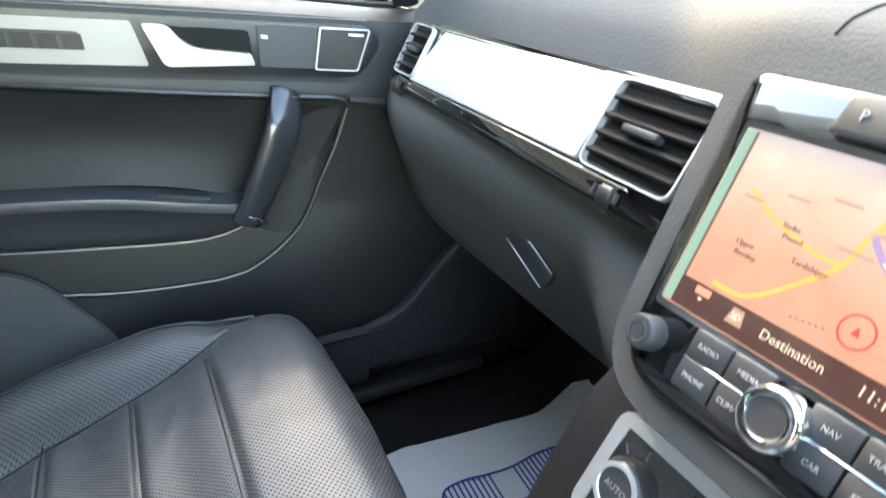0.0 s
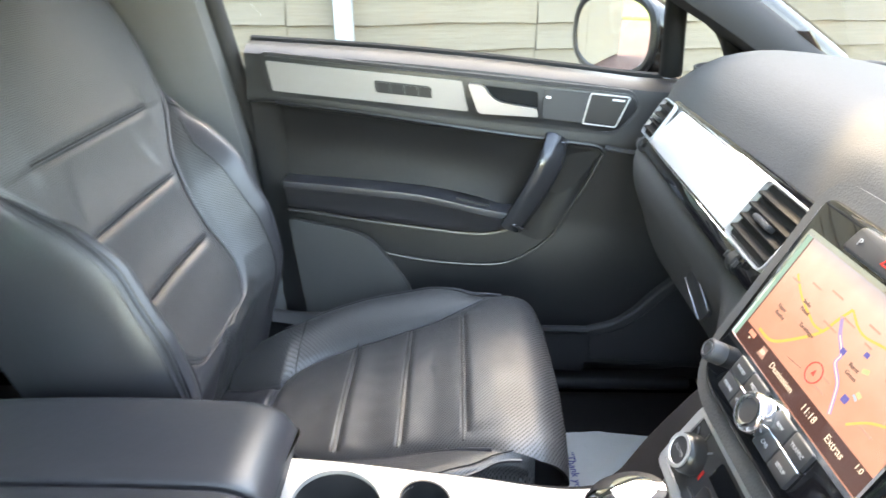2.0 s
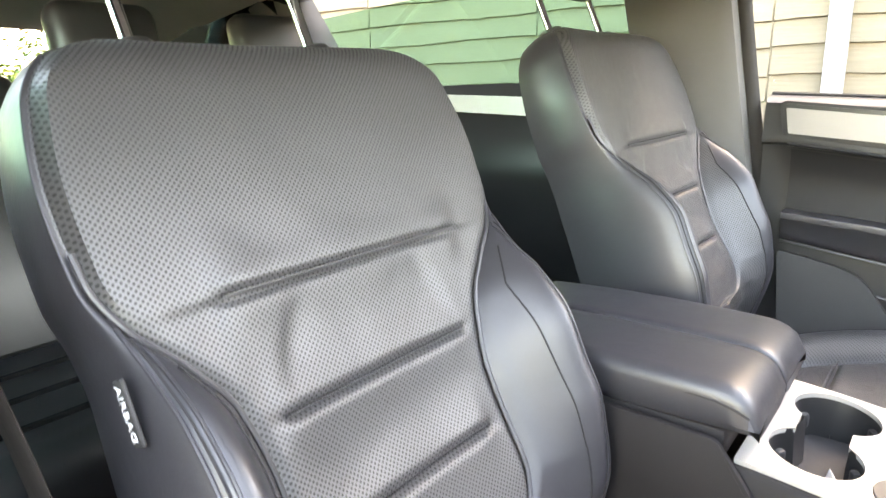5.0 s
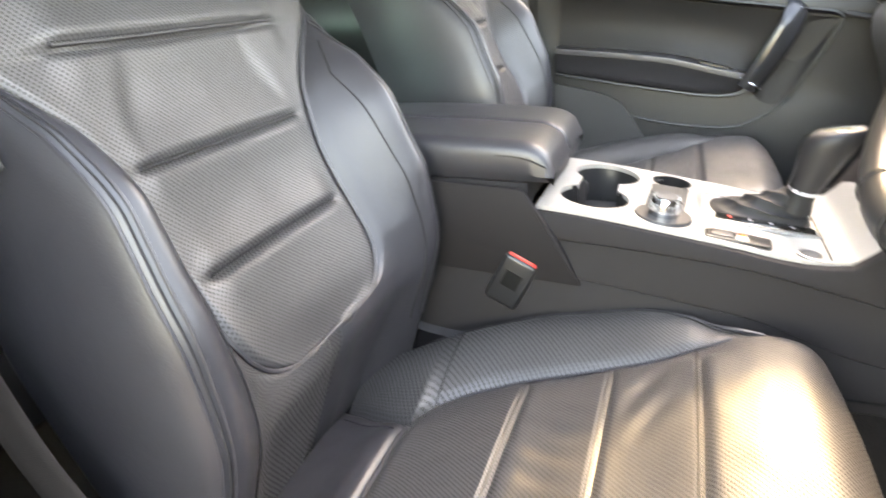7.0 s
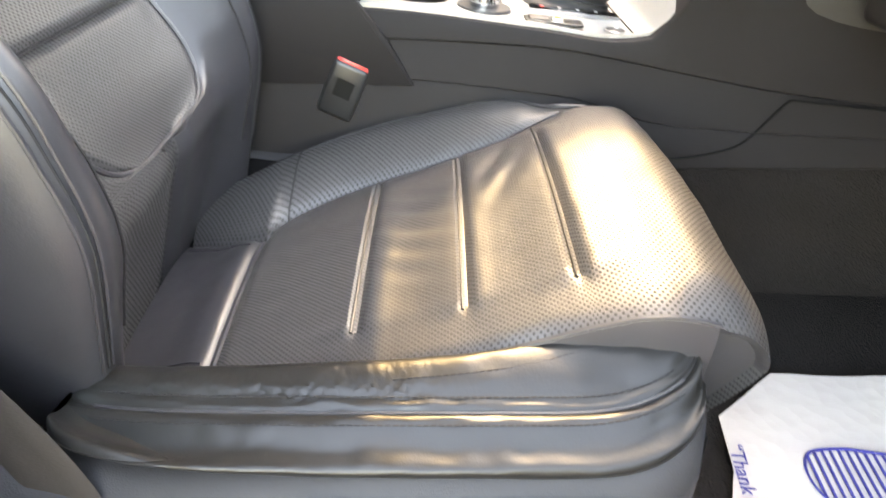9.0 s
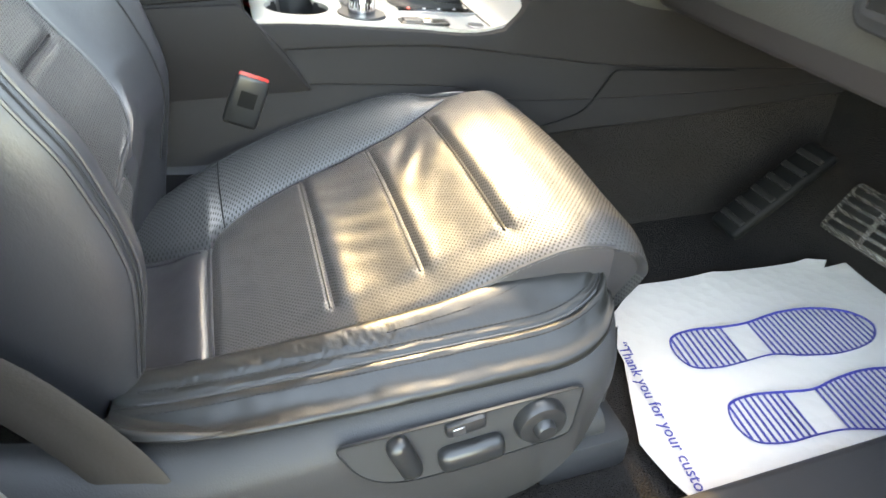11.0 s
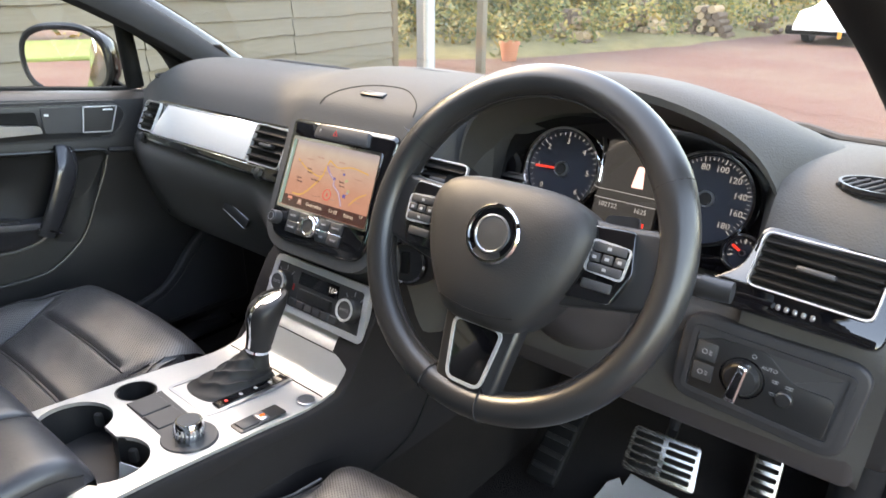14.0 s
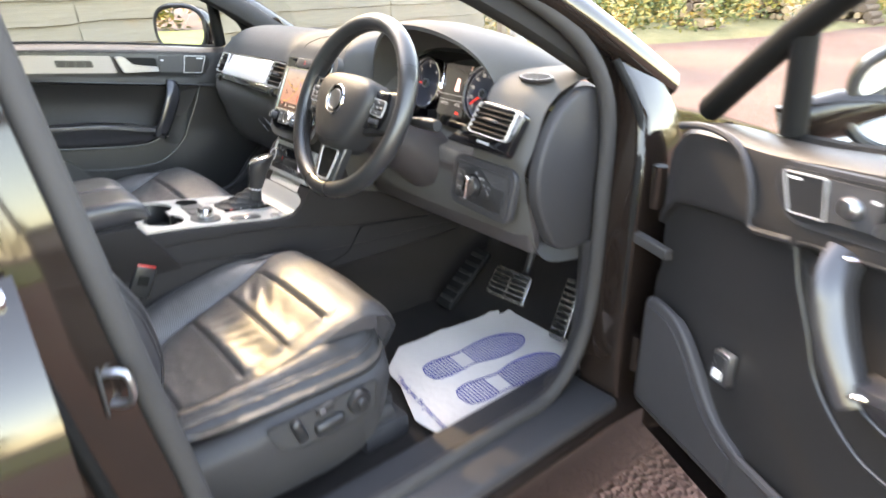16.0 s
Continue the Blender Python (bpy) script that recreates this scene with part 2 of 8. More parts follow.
def plain(name, color, rough=0.4, metal=0.0, coat=0.0, scratch=0.04, spec=0.5):
    """A smooth hard surface with fine handling marks."""
    g = Graph(name)
    o = g.coords()
    a = g.noise(o, 14, 6)
    ro = g.math("ADD", g.math("MULTIPLY", a, scratch * 2), max(0.0, rough - scratch))
    col = g.mix(a, spread(color, 0.94), spread(color, 1.06))
    return g.put(Base_Color=col, Roughness=ro, Metallic=metal, Coat_Weight=coat, Specular_IOR_Level=spec)


def brushed(name, color, rough=0.32, way=(1.0, 1.0, 60.0), metal=0.45):
    """Metal-look trim with fine parallel brushing."""
    g = Graph(name)
    mp = g.t.nodes.new("ShaderNodeMapping")
    mp.inputs["Scale"].default_value = way
    g.link(g.coords(), mp.inputs[0])
    a = g.noise(mp.outputs[0], 40, 4)
    b = g.noise(g.coords(), 5, 4)
    col = g.mix(a, spread(color, 0.9), spread(color, 1.08))
    ro = g.math("ADD", g.math("MULTIPLY", a, 0.12), g.math("ADD", g.math("MULTIPLY", b, 0.08), rough - 0.1))
    return g.put(Base_Color=col, Roughness=ro, Metallic=metal, Normal=g.bump(a, 0.06, 0.0003))


def glow(name, color, strength, gloss=0.08):
    """A lit display behind glossy glass."""
    g = Graph(name)
    return g.put(Base_Color=(0.01, 0.01, 0.012), Roughness=gloss, Emission_Color=color, Emission_Strength=strength, Coat_Weight=0.5, Coat_Roughness=0.05)


def clear_glass(name, tint=(0.96, 0.985, 0.975), gloss=1.0):
    """A thin pane: it lets light through and mirrors at a slant."""
    g = Graph(name)
    tr = g.t.nodes.new("ShaderNodeBsdfTransparent")
    tr.inputs[0].default_value = (*tint, 1)
    gl = g.t.nodes.new("ShaderNodeBsdfGlossy")
    gl.inputs["Roughness"].default_value = 0.02
    fr = g.t.nodes.new("ShaderNodeLayerWeight")
    edge = g.math("ADD", g.math("MULTIPLY", g.math("POWER", fr.outputs["Facing"], 5.0), 0.9), 0.04)
    mx = g.t.nodes.new("ShaderNodeMixShader")
    g.link(g.math("MULTIPLY", edge, gloss, True), mx.inputs[0])
    g.link(tr.outputs[0], mx.inputs[1])
    g.link(gl.outputs[0], mx.inputs[2])
    g.link(mx.outputs[0], g.t.nodes["Material Output"].inputs[0])
    return g.mat


LEATHER = leather("black leather", (0.031, 0.030, 0.034), rough=0.40)
WORN = leather("creased black leather", (0.013, 0.0125, 0.012), rough=0.37, folds=True)
PERF = leather("perforated black leather", (0.048, 0.046, 0.047), True, rough=0.40)
DOORPAD = leather("dull door leather", (0.0108, 0.0100, 0.0102), rough=0.52)
GAITER = leather("dull black leather", (0.016, 0.016, 0.017), rough=0.6)
THREAD = plain("grey thread", (0.026, 0.025, 0.026), 0.75, spec=0.2)
TAG = plain("dark cloth tag", (0.035, 0.034, 0.034), 0.8)
SOFT = grained("soft dash skin", (0.070, 0.068, 0.066), 0.66, 430, 0.5, 0.0005, 0.22)
PLASTIC = grained("dark plastic", (0.030, 0.029, 0.031), 0.52, 800, 0.3, spec=0.32)
WARM = grained("warm dark plastic", (0.034, 0.029, 0.030), 0.55, 800, 0.3)
CONSOLE = grained("dark console plastic", (0.0165, 0.0145, 0.015), 0.62, 800, 0.3, spec=0.18)
SMOOTH = plain("smooth black plastic", (0.018, 0.018, 0.019), 0.32)
BUTTON = plain("button rubber", (0.036, 0.036, 0.038), 0.48)
GLOSS = plain("piano black", (0.004, 0.004, 0.005), 0.04, coat=1.0, scratch=0.02)
CHROME = plain("chrome", (0.82, 0.83, 0.85), 0.08, metal=1.0, scratch=0.04)
SATIN = plain("satin chrome", (0.42, 0.43, 0.45), 0.32, metal=1.0)
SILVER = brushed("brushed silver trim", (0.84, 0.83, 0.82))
# the same silver for the front doors, dimmer light and warm reflection mixed into its colour
SILVER_SHADED = brushed("brushed silver door trim with shade in its colour", (0.31, 0.285, 0.275), 0.42)
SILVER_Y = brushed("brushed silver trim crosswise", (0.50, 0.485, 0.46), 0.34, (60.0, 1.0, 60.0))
PEDAL = brushed("stainless pedal", (0.36, 0.345, 0.325), 0.26, (1.0, 40.0, 1.0), 0.95)
CARPET = grained("black carpet", (0.034, 0.030, 0.029), 0.95, 500, 1.0, 0.004, 0.05, 0.35)
wb_ = Graph("belt webbing")
mp_ = wb_.t.nodes.new("ShaderNodeMapping")
mp_.inputs["Scale"].default_value = (1, 300, 900)
wb_.link(wb_.coords(), mp_.inputs[0])
WEBBING = wb_.put(Base_Color=wb_.mix(wb_.noise(wb_.coords(), 9, 4), (0.034, 0.029, 0.026), (0.056, 0.046, 0.040)), Roughness=0.7, Normal=wb_.bump(wb_.noise(mp_.outputs[0], 1.0, 2), 0.5, 0.0006), Specular_IOR_Level=0.3)
RUBBER = plain("black rubber", (0.008, 0.008, 0.008), 0.62, spec=0.13)
SEAL = grained("grey-black seal", (0.032, 0.030, 0.030), 0.75, 600, 0.3, 0.0004, 0.3)
DOORSKIN = grained("dark door skin", (0.0118, 0.0112, 0.0116), 0.44, 800, 0.3, spec=0.5)
AFAB = grained("dark pillar cloth", (0.024, 0.023, 0.024), 0.85, 700, 0.4, 0.0006, 0.2)
PULL = plain("dark glossy metal paint", (0.05, 0.05, 0.054), 0.17, metal=0.5)
HEAD = grained("pale headliner", (0.52, 0.505, 0.48), 0.9, 700, 0.4, 0.0006, 0.2, 0.06)
KNOB = plain("dark hand-polished leather", (0.016, 0.015, 0.016), 0.46, scratch=0.05, spec=0.45)
RIM = plain("smooth worn leather", (0.018, 0.018, 0.019), 0.34, scratch=0.05, spec=0.6)
PADSKIN = grained("airbag pad skin", (0.0165, 0.016, 0.0165), 0.5, 700, 0.3, 0.0004)
FRAME = plain("satin silver paint", (0.60, 0.60, 0.60), 0.36, metal=0.55)
PILLAR = grained("grey pillar trim", (0.10, 0.096, 0.094), 0.7, 700, 0.3, 0.0005, 0.3)
PAINT = plain("dark bronze metallic paint", (0.013, 0.009, 0.0075), 0.07, metal=0.0, coat=0.0, scratch=0.02)
WHITE = plain("white print", (0.75, 0.75, 0.74), 0.6)
GREYPRINT = plain("grey print", (0.3, 0.3, 0.3), 0.6)
RED = plain("red plastic", (0.5, 0.025, 0.02), 0.35)
BLUEINK = plain("blue ink", (0.03, 0.035, 0.22), 0.7)
MIRROR = plain("mirror", (0.92, 0.93, 0.93), 0.0, metal=1.0, scratch=0.0)
GLASS = clear_glass("window glass")
PRIVACY = clear_glass("privacy glass", (0.56, 0.76, 0.68), 1.4)
REDLIT = glow("red lit needle", (1.0, 0.05, 0.03), 0.35, 0.4)
WHITELIT = glow("white lit figures", (0.8, 0.86, 1.0), 0.16, 0.4)


# ---- car body: floor, sills, pillars, roof, screens ----
XC = -0.015  # middle of the car
car = thing("estate_car", (XC, -0.5, 0.0), "dark bronze estate car with its driver's door open", "car")


def plate(pts3, thick, material, name, parent, label="", bevel=0.0):
    """A slab over a planar outline of world points."""
    p = [Vector(q) for q in pts3]
    n = sum((p[i - 1].cross(p[i]) for i in range(len(p))), Vector())
    n.normalize()
    x = (p[1] - p[0]).normalized()
    m = basis(p[0], x, n.cross(x))
    inv = m.inverted()
    return part(name, prism([(inv @ q)[:2] for q in p], thick, m, bevel), material, parent, label)


FLOOR_Z = 0.505
part("floor_pan", rbox(XC, -0.6, 0.45, 1.62, 2.9, 0.10, 0.01), CARPET, car, "black carpeted car floor")
# fire wall and toe boards
toe = []
for x in (-0.76, -0.15, 0.12, 0.73):
    toe.append([Vector((x, y, z)) for y, z in ((0.62, 0.50), (0.70, 0.505), (0.80, 0.56), (0.90, 0.68), (0.96, 0.85), (0.97, 1.02))])
part("toe_board", loft(toe), CARPET, car, "black carpeted toe board")
for s in (-1, 1):
    # sill with plastic scuff cover
    sx = XC + s * 0.80
    part("sill", rbox(sx, -0.35, 0.43, 0.17, 2.2, 0.20, 0.03, 3), PAINT, car)
    part("sill_cover", rbox(XC + s * 0.778, -0.05, 0.537, 0.176, 1.25, 0.03, 0.012, 3), PLASTIC, car, "black plastic sill cover")
    # kick panel below the dash
    kick = [(0.60, 0.52), (0.98, 0.52), (0.98, 1.02), (0.62, 1.02), (0.60, 0.80)]
    part("kick_panel", prism([(y, z) for y, z in kick], 0.03, basis((XC + s * 0.745, 0, 0), (0, 1, 0), (0, 0, 1)), 0.004), WARM, car)
    # grained trim at the foot of the post, sweeping back onto the sill
    foot = []
    for z, back in ((0.545, 0.11), (0.565, 0.06), (0.60, 0.025), (0.66, 0.006), (0.74, 0.0), (0.82, 0.0), (0.885, 0.004)):
        foot.append([Vector((XC + s * x, y - back, z)) for x, y in ((0.705, 0.74), (0.708, 0.64), (0.714, 0.600), (0.728, 0.578), (0.748, 0.570), (0.772, 0.570))])
    part("post_trim", loft(foot), PLASTIC, car, "dark grained trim at the foot of the A post")
    # A pillar: from the scuttle up to the roof, inner trim and painted outside
    a0, a1 = Vector((XC + s * 0.745, 0.72, 1.17)), Vector((XC + s * 0.60, -0.02, 1.52))
    arc = [a0.lerp(a1, t) + Vector((0, 0, 0.035 * math.sin(math.pi * t))) for t in [i / 10 for i in range(11)]]
    part("pillar_trim", tube([p + Vector((-s * 0.012, -0.01, -0.008)) for p in arc], 0.045, 12, flat=0.72), AFAB, car, "dark grey A pillar trim")
    part("pillar_skin", tube([p + Vector((s * 0.035, 0.022, 0.012)) for p in arc], 0.038, 12, flat=0.8), PAINT, car)
    # lower A post with hinges
    post = []
    for z, xa, xb, ya, yb in ((0.51, 0.745, 0.855, 0.58, 0.74), (0.60, 0.745, 0.855, 0.575, 0.74), (0.90, 0.745, 0.855, 0.578, 0.74), (1.00, 0.745, 0.852, 0.585, 0.74), (1.08, 0.742, 0.842, 0.600, 0.74), (1.14, 0.735, 0.825, 0.612, 0.735), (1.20, 0.722, 0.800, 0.600, 0.71), (1.25, 0.705, 0.768, 0.575, 0.66)):
        post.append([Vector((XC + s * x, y, z)) for x, y in round_poly([(xa, ya), (xb, ya), (xb, yb), (xa, yb)], 0.022, 4)])
    part("hinge_post", loft(post, close_u=True, cap=True), PAINT, car)
    part("post_rubber", tube(spline([(XC + s * 0.842, 0.590, 0.56), (XC + s * 0.842, 0.586, 0.80), (XC + s * 0.838, 0.592, 1.00), (XC + s * 0.815, 0.618, 1.13), (XC + s * 0.77, 0.585, 1.24)], 5), 0.008, 8), RUBBER, car)
    part("wing_edge", rbox(XC + s * 0.885, 0.775, 0.70, 0.085, 0.03, 0.58, 0.008, 2), PAINT, car)
    # B pillar
    b = [(XC + s * (0.755 - 0.10 * max(0, t - 0.55) / 0.45), lerp(t, [(0, -0.345), (0.22, -0.366), (0.463, -0.407), (0.713, -0.441), (1, -0.475)]), 0.50 + 1.08 * t) for t in [i / 10 for i in range(11)]]
    part("pillar_trim", loft([[Vector((x - s * 0.028, y + 0.096, z)), Vector((x - s * 0.050, y + 0.07, z)), Vector((x - s * 0.06, y - 0.05, z)), Vector((x - s * 0.03, y - 0.12, z)),
                               Vector((x + s * 0.03, y - 0.12, z)), Vector((x + s * 0.03, y + 0.098, z))] for x, y, z in b], close_u=True, cap=True), PILLAR, car, "grey B pillar trim")
    part("pillar_skin", loft([[Vector((x + s * 0.031, y + 0.088, z)), Vector((x + s * 0.055, y + 0.088, z)), Vector((x + s * 0.066, y + 0.050, z)), Vector((x + s * 0.070, y + 0.026, z)), Vector((x + s * 0.070, y - 0.08, z)), Vector((x + s * 0.035, y - 0.10, z))] for x, y, z in b], close_u=True, cap=True), PAINT, car, "dark bronze painted B pillar")
    part("pillar_rubber", tube([(x + s * 0.030, y + 0.104, z) for x, y, z in b], 0.017, 10), SEAL, car, "wide grey-black door seal")
    part("pillar_rubber", tube([(x + s * 0.074, y + 0.018, z) for x, y, z in b], 0.009, 8), RUBBER, car)
    if s > 0:
        st_ = part("door_striker", tube(spline([(0.793, -0.345, 1.000), (0.812, -0.318, 1.000), (0.812, -0.318, 0.965), (0.793, -0.345, 0.965)], 4), 0.0045, 8), SATIN, car, "steel door striker")
        part("striker_plate", rbox(0.796, -0.342, 0.982, 0.026, 0.004, 0.06, 0.004), SEAL, st_)
        # belt strap and lower anchor
        path = spline([(0.655, -0.53, 1.40), (0.614, -0.455, 1.10), (0.604, -0.398, 0.97), (0.603, -0.356, 0.86), (0.607, -0.308, 0.79), (0.622, -0.262, 0.70), (0.645, -0.240, 0.60)], 6)
        web = []
        for k, p_ in enumerate(path):
            w_ = (path[min(k + 1, len(path) - 1)] - path[max(k - 1, 0)]).normalized().cross(Vector((1, 0, 0))).normalized()
            web.append([p_ + w_ * 0.0235 * t_ + Vector((dx_, 0, 0)) for t_, dx_ in ((-1, 0), (-0.85, 0.0012), (-0.3, 0.0006), (0.3, 0.0006), (0.85, 0.0012), (1, 0), (0.9, -0.0012), (-0.9, -0.0012))])
        sb_ = part("belt_strap", loft(web, close_u=True, cap=True), WEBBING, car, "dark grey seat belt webbing")
        part("belt_stud", revolve([(0.0065, 0.0), (0.006, 0.003), (0.003, 0.0045), (0.0, 0.005)], basis((0.6075, -0.418, 0.985), (0, 1, 0), (0, 0, 1)), 16), SMOOTH, sb_)
    # rubber door seal round the front opening
    seal = spline([(XC + s * 0.62, -0.02, 1.50), (XC + s * 0.72, 0.38, 1.36), (XC + s * 0.765, 0.56, 1.20), (XC + s * 0.775, 0.575, 0.95), (XC + s * 0.775, 0.56, 0.70), (XC + s * 0.775, 0.47, 0.575), (XC + s * 0.775, 0.30, 0.56), (XC + s * 0.775, -0.22, 0.56), (XC + s * 0.775, -0.29, 0.62), (XC + s * 0.765, -0.315, 0.9), (XC + s * 0.74, -0.345, 1.15), (XC + s * 0.68, -0.39, 1.48), (XC + s * 0.63, -0.36, 1.54), (XC + s * 0.61, -0.15, 1.545)], 6, True)
    part("door_seal", tube(seal, 0.0150, 10, True), SEAL, car, "grey-black rubber door seal")
    # roof rail and C pillar
    part("roof_rail", tube(spline([(XC + s * 0.60, 0.0, 1.53), (XC + s * 0.62, -0.5, 1.60), (XC + s * 0.61, -1.2, 1.60), (XC + s * 0.58, -2.0, 1.54)], 8), 0.055, 12), PAINT, car)
    c = spline([(XC + s * 0.72, -1.52, 0.55), (XC + s * 0.72, -1.55, 1.1), (XC + s * 0.60, -1.70, 1.55)], 5)
    part("pillar_trim", tube(c, 0.10, 10, flat=0.6), PILLAR, car)

# roof: headliner below, painted skin above
roof_in, roof_out = [], []
for y, z, w in ((-0.005, 1.512, 0.60), (-0.12, 1.537, 0.61), (-0.4, 1.575, 0.62), (-0.9, 1.60, 0.62), (-1.5, 1.58, 0.60), (-2.1, 1.51, 0.56), (-2.26, 1.47, 0.54)):
    roof_in.append([Vector((XC + w * k / 6, y, z - 0.035 * (k / 6) ** 2)) for k in range(-6, 7)])
    roof_out.append([Vector((XC + (w + 0.03) * k / 6, y + 0.022, z + 0.045 - 0.045 * (k / 6) ** 2)) for k in range(-6, 7)])
part("headliner", loft(roof_in), HEAD, car, "pale cloth headliner")
part("roof_skin", loft(roof_out), PAINT, car)
part("roof_header", rbox(XC, 0.008, 1.520, 1.22, 0.05, 0.05, 0.015), HEAD, car)
# windscreen and scuttle
ws = []
for k in range(-8, 9):
    u = k / 8
    ws.append([Vector((XC + u * (0.74 - 0.15 * t), 0.90 - 0.13 * abs(u) ** 2 - (0.895 - 0.125 * abs(u) ** 2) * t, 1.17 + 0.345 * t + 0.05 * math.sin(math.pi * t))) for t in [i / 8 for i in range(9)]])
screen_glass = part("windscreen", loft(ws), GLASS, car, "clear windscreen")
screen_glass.visible_shadow = False
frit = [[v + Vector((0, -0.004, -0.006)) for v in (col[0], col[0].lerp(col[1], 0.35), col[0].lerp(col[1], 0.7))] for col in ws]
part("screen_border", loft(frit), RUBBER, car, "black border of the windscreen")
bon = []
for y, z in ((0.93, 1.04), (1.05, 1.02), (1.35, 0.99), (1.7, 0.94), (1.95, 0.87), (2.05, 0.78), (2.06, 0.5)):
    bon.append([Vector((XC + 0.86 * k / 6 * (1 - 0.10 * max(0, y - 1.2) ** 2), y, z - 0.09 * abs(k / 6) ** 3)) for k in range(-6, 7)])
part("bonnet", loft(bon), PAINT, car, "dark bronze bonnet")
part("scuttle", rbox(XC, 0.93, 1.09, 1.16, 0.14, 0.05, 0.01), RUBBER, car)
for s in (-1, 1):
    wing = [[Vector((XC + s * x, y, z)) for x, z in ((0.80, 0.985), (0.88, 0.945), (0.92, 0.83), (0.91, 0.45))] for y in (0.74, 1.1, 1.6, 2.0)]
    part("wing", loft(wing), PAINT, car)
    # rear quarter: lower side, window line
    rear = [[Vector((XC + s * x, y, z)) for x, z in ((0.828, 1.14), (0.845, 1.12), (0.90, 1.0), (0.925, 0.8), (0.90, 0.45))] for y in (-0.388, -0.395, -0.7, -1.0, -1.6, -2.3)]
    part("rear_side", loft(rear), PAINT, car)
    part("belt_trim", tube([(XC + s * 0.852, -0.40, 1.13), (XC + s * 0.865, -1.6, 1.14)], 0.008, 8), CHROME, car, "thin chrome belt line")
    rd = [[Vector((XC + s * (0.74 + 0.02 * k), y, z)) for k, z in ((0, 0.52), (0, 0.88), (-2, 0.98), (-2, 1.06), (0, 1.16), (2, 1.262), (6, 1.25))] for y in (-0.52, -0.8, -1.2, -1.55)]
    part("rear_door_panel", loft(rd), SMOOTH, car, "dark rear door lining")
    part("rear_door_strip", prism([(-0.60, 1.165), (-1.36, 1.200), (-1.36, 1.245), (-0.60, 1.215)], 0.012, basis((XC + s * 0.755, 0, 0), (0, 1, 0), (0, 0, 1))), SILVER, car, "silver strip of the rear door")
    g = part("rear_window", prism([(-0.42, 0.085), (-1.56, 0.10), (-1.62, 0.36), (-0.47, 0.42)], 0.004, basis((XC + s * 0.83, 0, 1.14), (0, 1, 0), (-s * 0.32, 0, 1)) @ pose(0, 0, 0)), PRIVACY, car, "tinted rear side window")
    g.visible_shadow = False
for q in (-1, 1):
    for yy in (1.38, -1.55):
        wm = pose(XC + q * 0.80, yy, 0.36, 0, 90, 0)
        tyre = part("wheel", revolve([(0.24, -0.11), (0.34, -0.11), (0.36, -0.07), (0.36, 0.07), (0.34, 0.11), (0.24, 0.11), (0.23, 0.0), (0.24, -0.11)], wm, 40), RUBBER, car, "black tyre")
        part("rim", revolve([(0.0, q * 0.085), (0.08, q * 0.09), (0.20, q * 0.07), (0.24, q * 0.10), (0.235, 0.0)], wm, 40), SATIN, tyre)
part("tailgate", rbox(XC, -2.35, 0.85, 1.7, 0.10, 0.75, 0.04), PAINT, car)
tg = part("rear_screen", prism([(-0.62, 1.2), (0.62, 1.2), (0.52, 1.5), (-0.52, 1.5)], 0.004, basis((XC, -2.62, 0), (1, 0, 0), (0, 0.25, 1))), PRIVACY, car, "tinted rear screen")
tg.visible_shadow = False
for s in (-1, 1):
    # rear quarter panels and the corners beside the rear screen
    quarter = []
    for x0, x1 in ((0.815, 0.565), (0.785, 0.535)):
        quarter.append([[Vector((XC + s * x0, -1.60, 1.14)), Vector((XC + s * x1, -1.66, 1.53))], [Vector((XC + s * x0, -2.0, 1.14)), Vector((XC + s * x1, -2.0, 1.50))], [Vector((XC + s * (x0 - 0.03), -2.34, 1.14)), Vector((XC + s * (x1 - 0.03), -2.26, 1.46))]])
    part("rear_quarter", loft([o_ + i_[::-1] for o_, i_ in zip(*quarter)], close_u=True, cap=True), PAINT, car)
    part("tail_corner", tube([(XC + s * 0.70, -2.34, 1.16), (XC + s * 0.535, -2.25, 1.46)], [0.085, 0.05], 12, flat=0.4), PAINT, car)
part("luggage_cover", rbox(XC, -1.95, 1.02, 1.4, 0.6, 0.02, 0.005), CARPET, car)


# ---- seats ----
def seat_back_width(v):
    """Half width of the middle panel, of the whole back, and how far the side rolls stand proud, by the height v along the back."""
    mid = lerp(v, [(-0.34, 0.012), (-0.2095, 0.012), (-0.2085, 0.040), (-0.207, 0.062), (-0.204, 0.080), (-0.198, 0.095), (-0.188, 0.108), (-0.172, 0.119), (-0.15, 0.126), (-0.10, 0.130), (-0.05, 0.132), (0.02, 0.147), (0.065, 0.178), (0.10, 0.209), (0.14, 0.226), (0.20, 0.231), (0.27, 0.222), (0.31, 0.198), (0.326, 0.170), (0.335, 0.130)])
    out = lerp(v, [(-0.34, 0.202), (-0.28, 0.212), (-0.22, 0.217), (-0.12, 0.218), (-0.02, 0.214), (0.05, 0.216), (0.10, 0.223), (0.14, 0.233), (0.20, 0.237), (0.27, 0.228), (0.31, 0.205), (0.326, 0.178), (0.335, 0.138)])
    proud = lerp(v, [(-0.34, 0.0), (-0.27, 0.018), (-0.22, 0.032), (-0.16, 0.052), (-0.10, 0.072), (-0.03, 0.076), (0.03, 0.054), (0.065, 0.027), (0.10, 0.007), (0.13, 0.0), (0.335, -0.004)])
    return mid, out, proud


def seat_lean(v):
    """Sideways set of the back, growing with the height v."""
    return lerp(v, [(-0.34, 0.0), (-0.10, -0.003), (0.0, -0.009), (0.10, -0.018), (0.20, -0.024), (0.34, -0.028)])


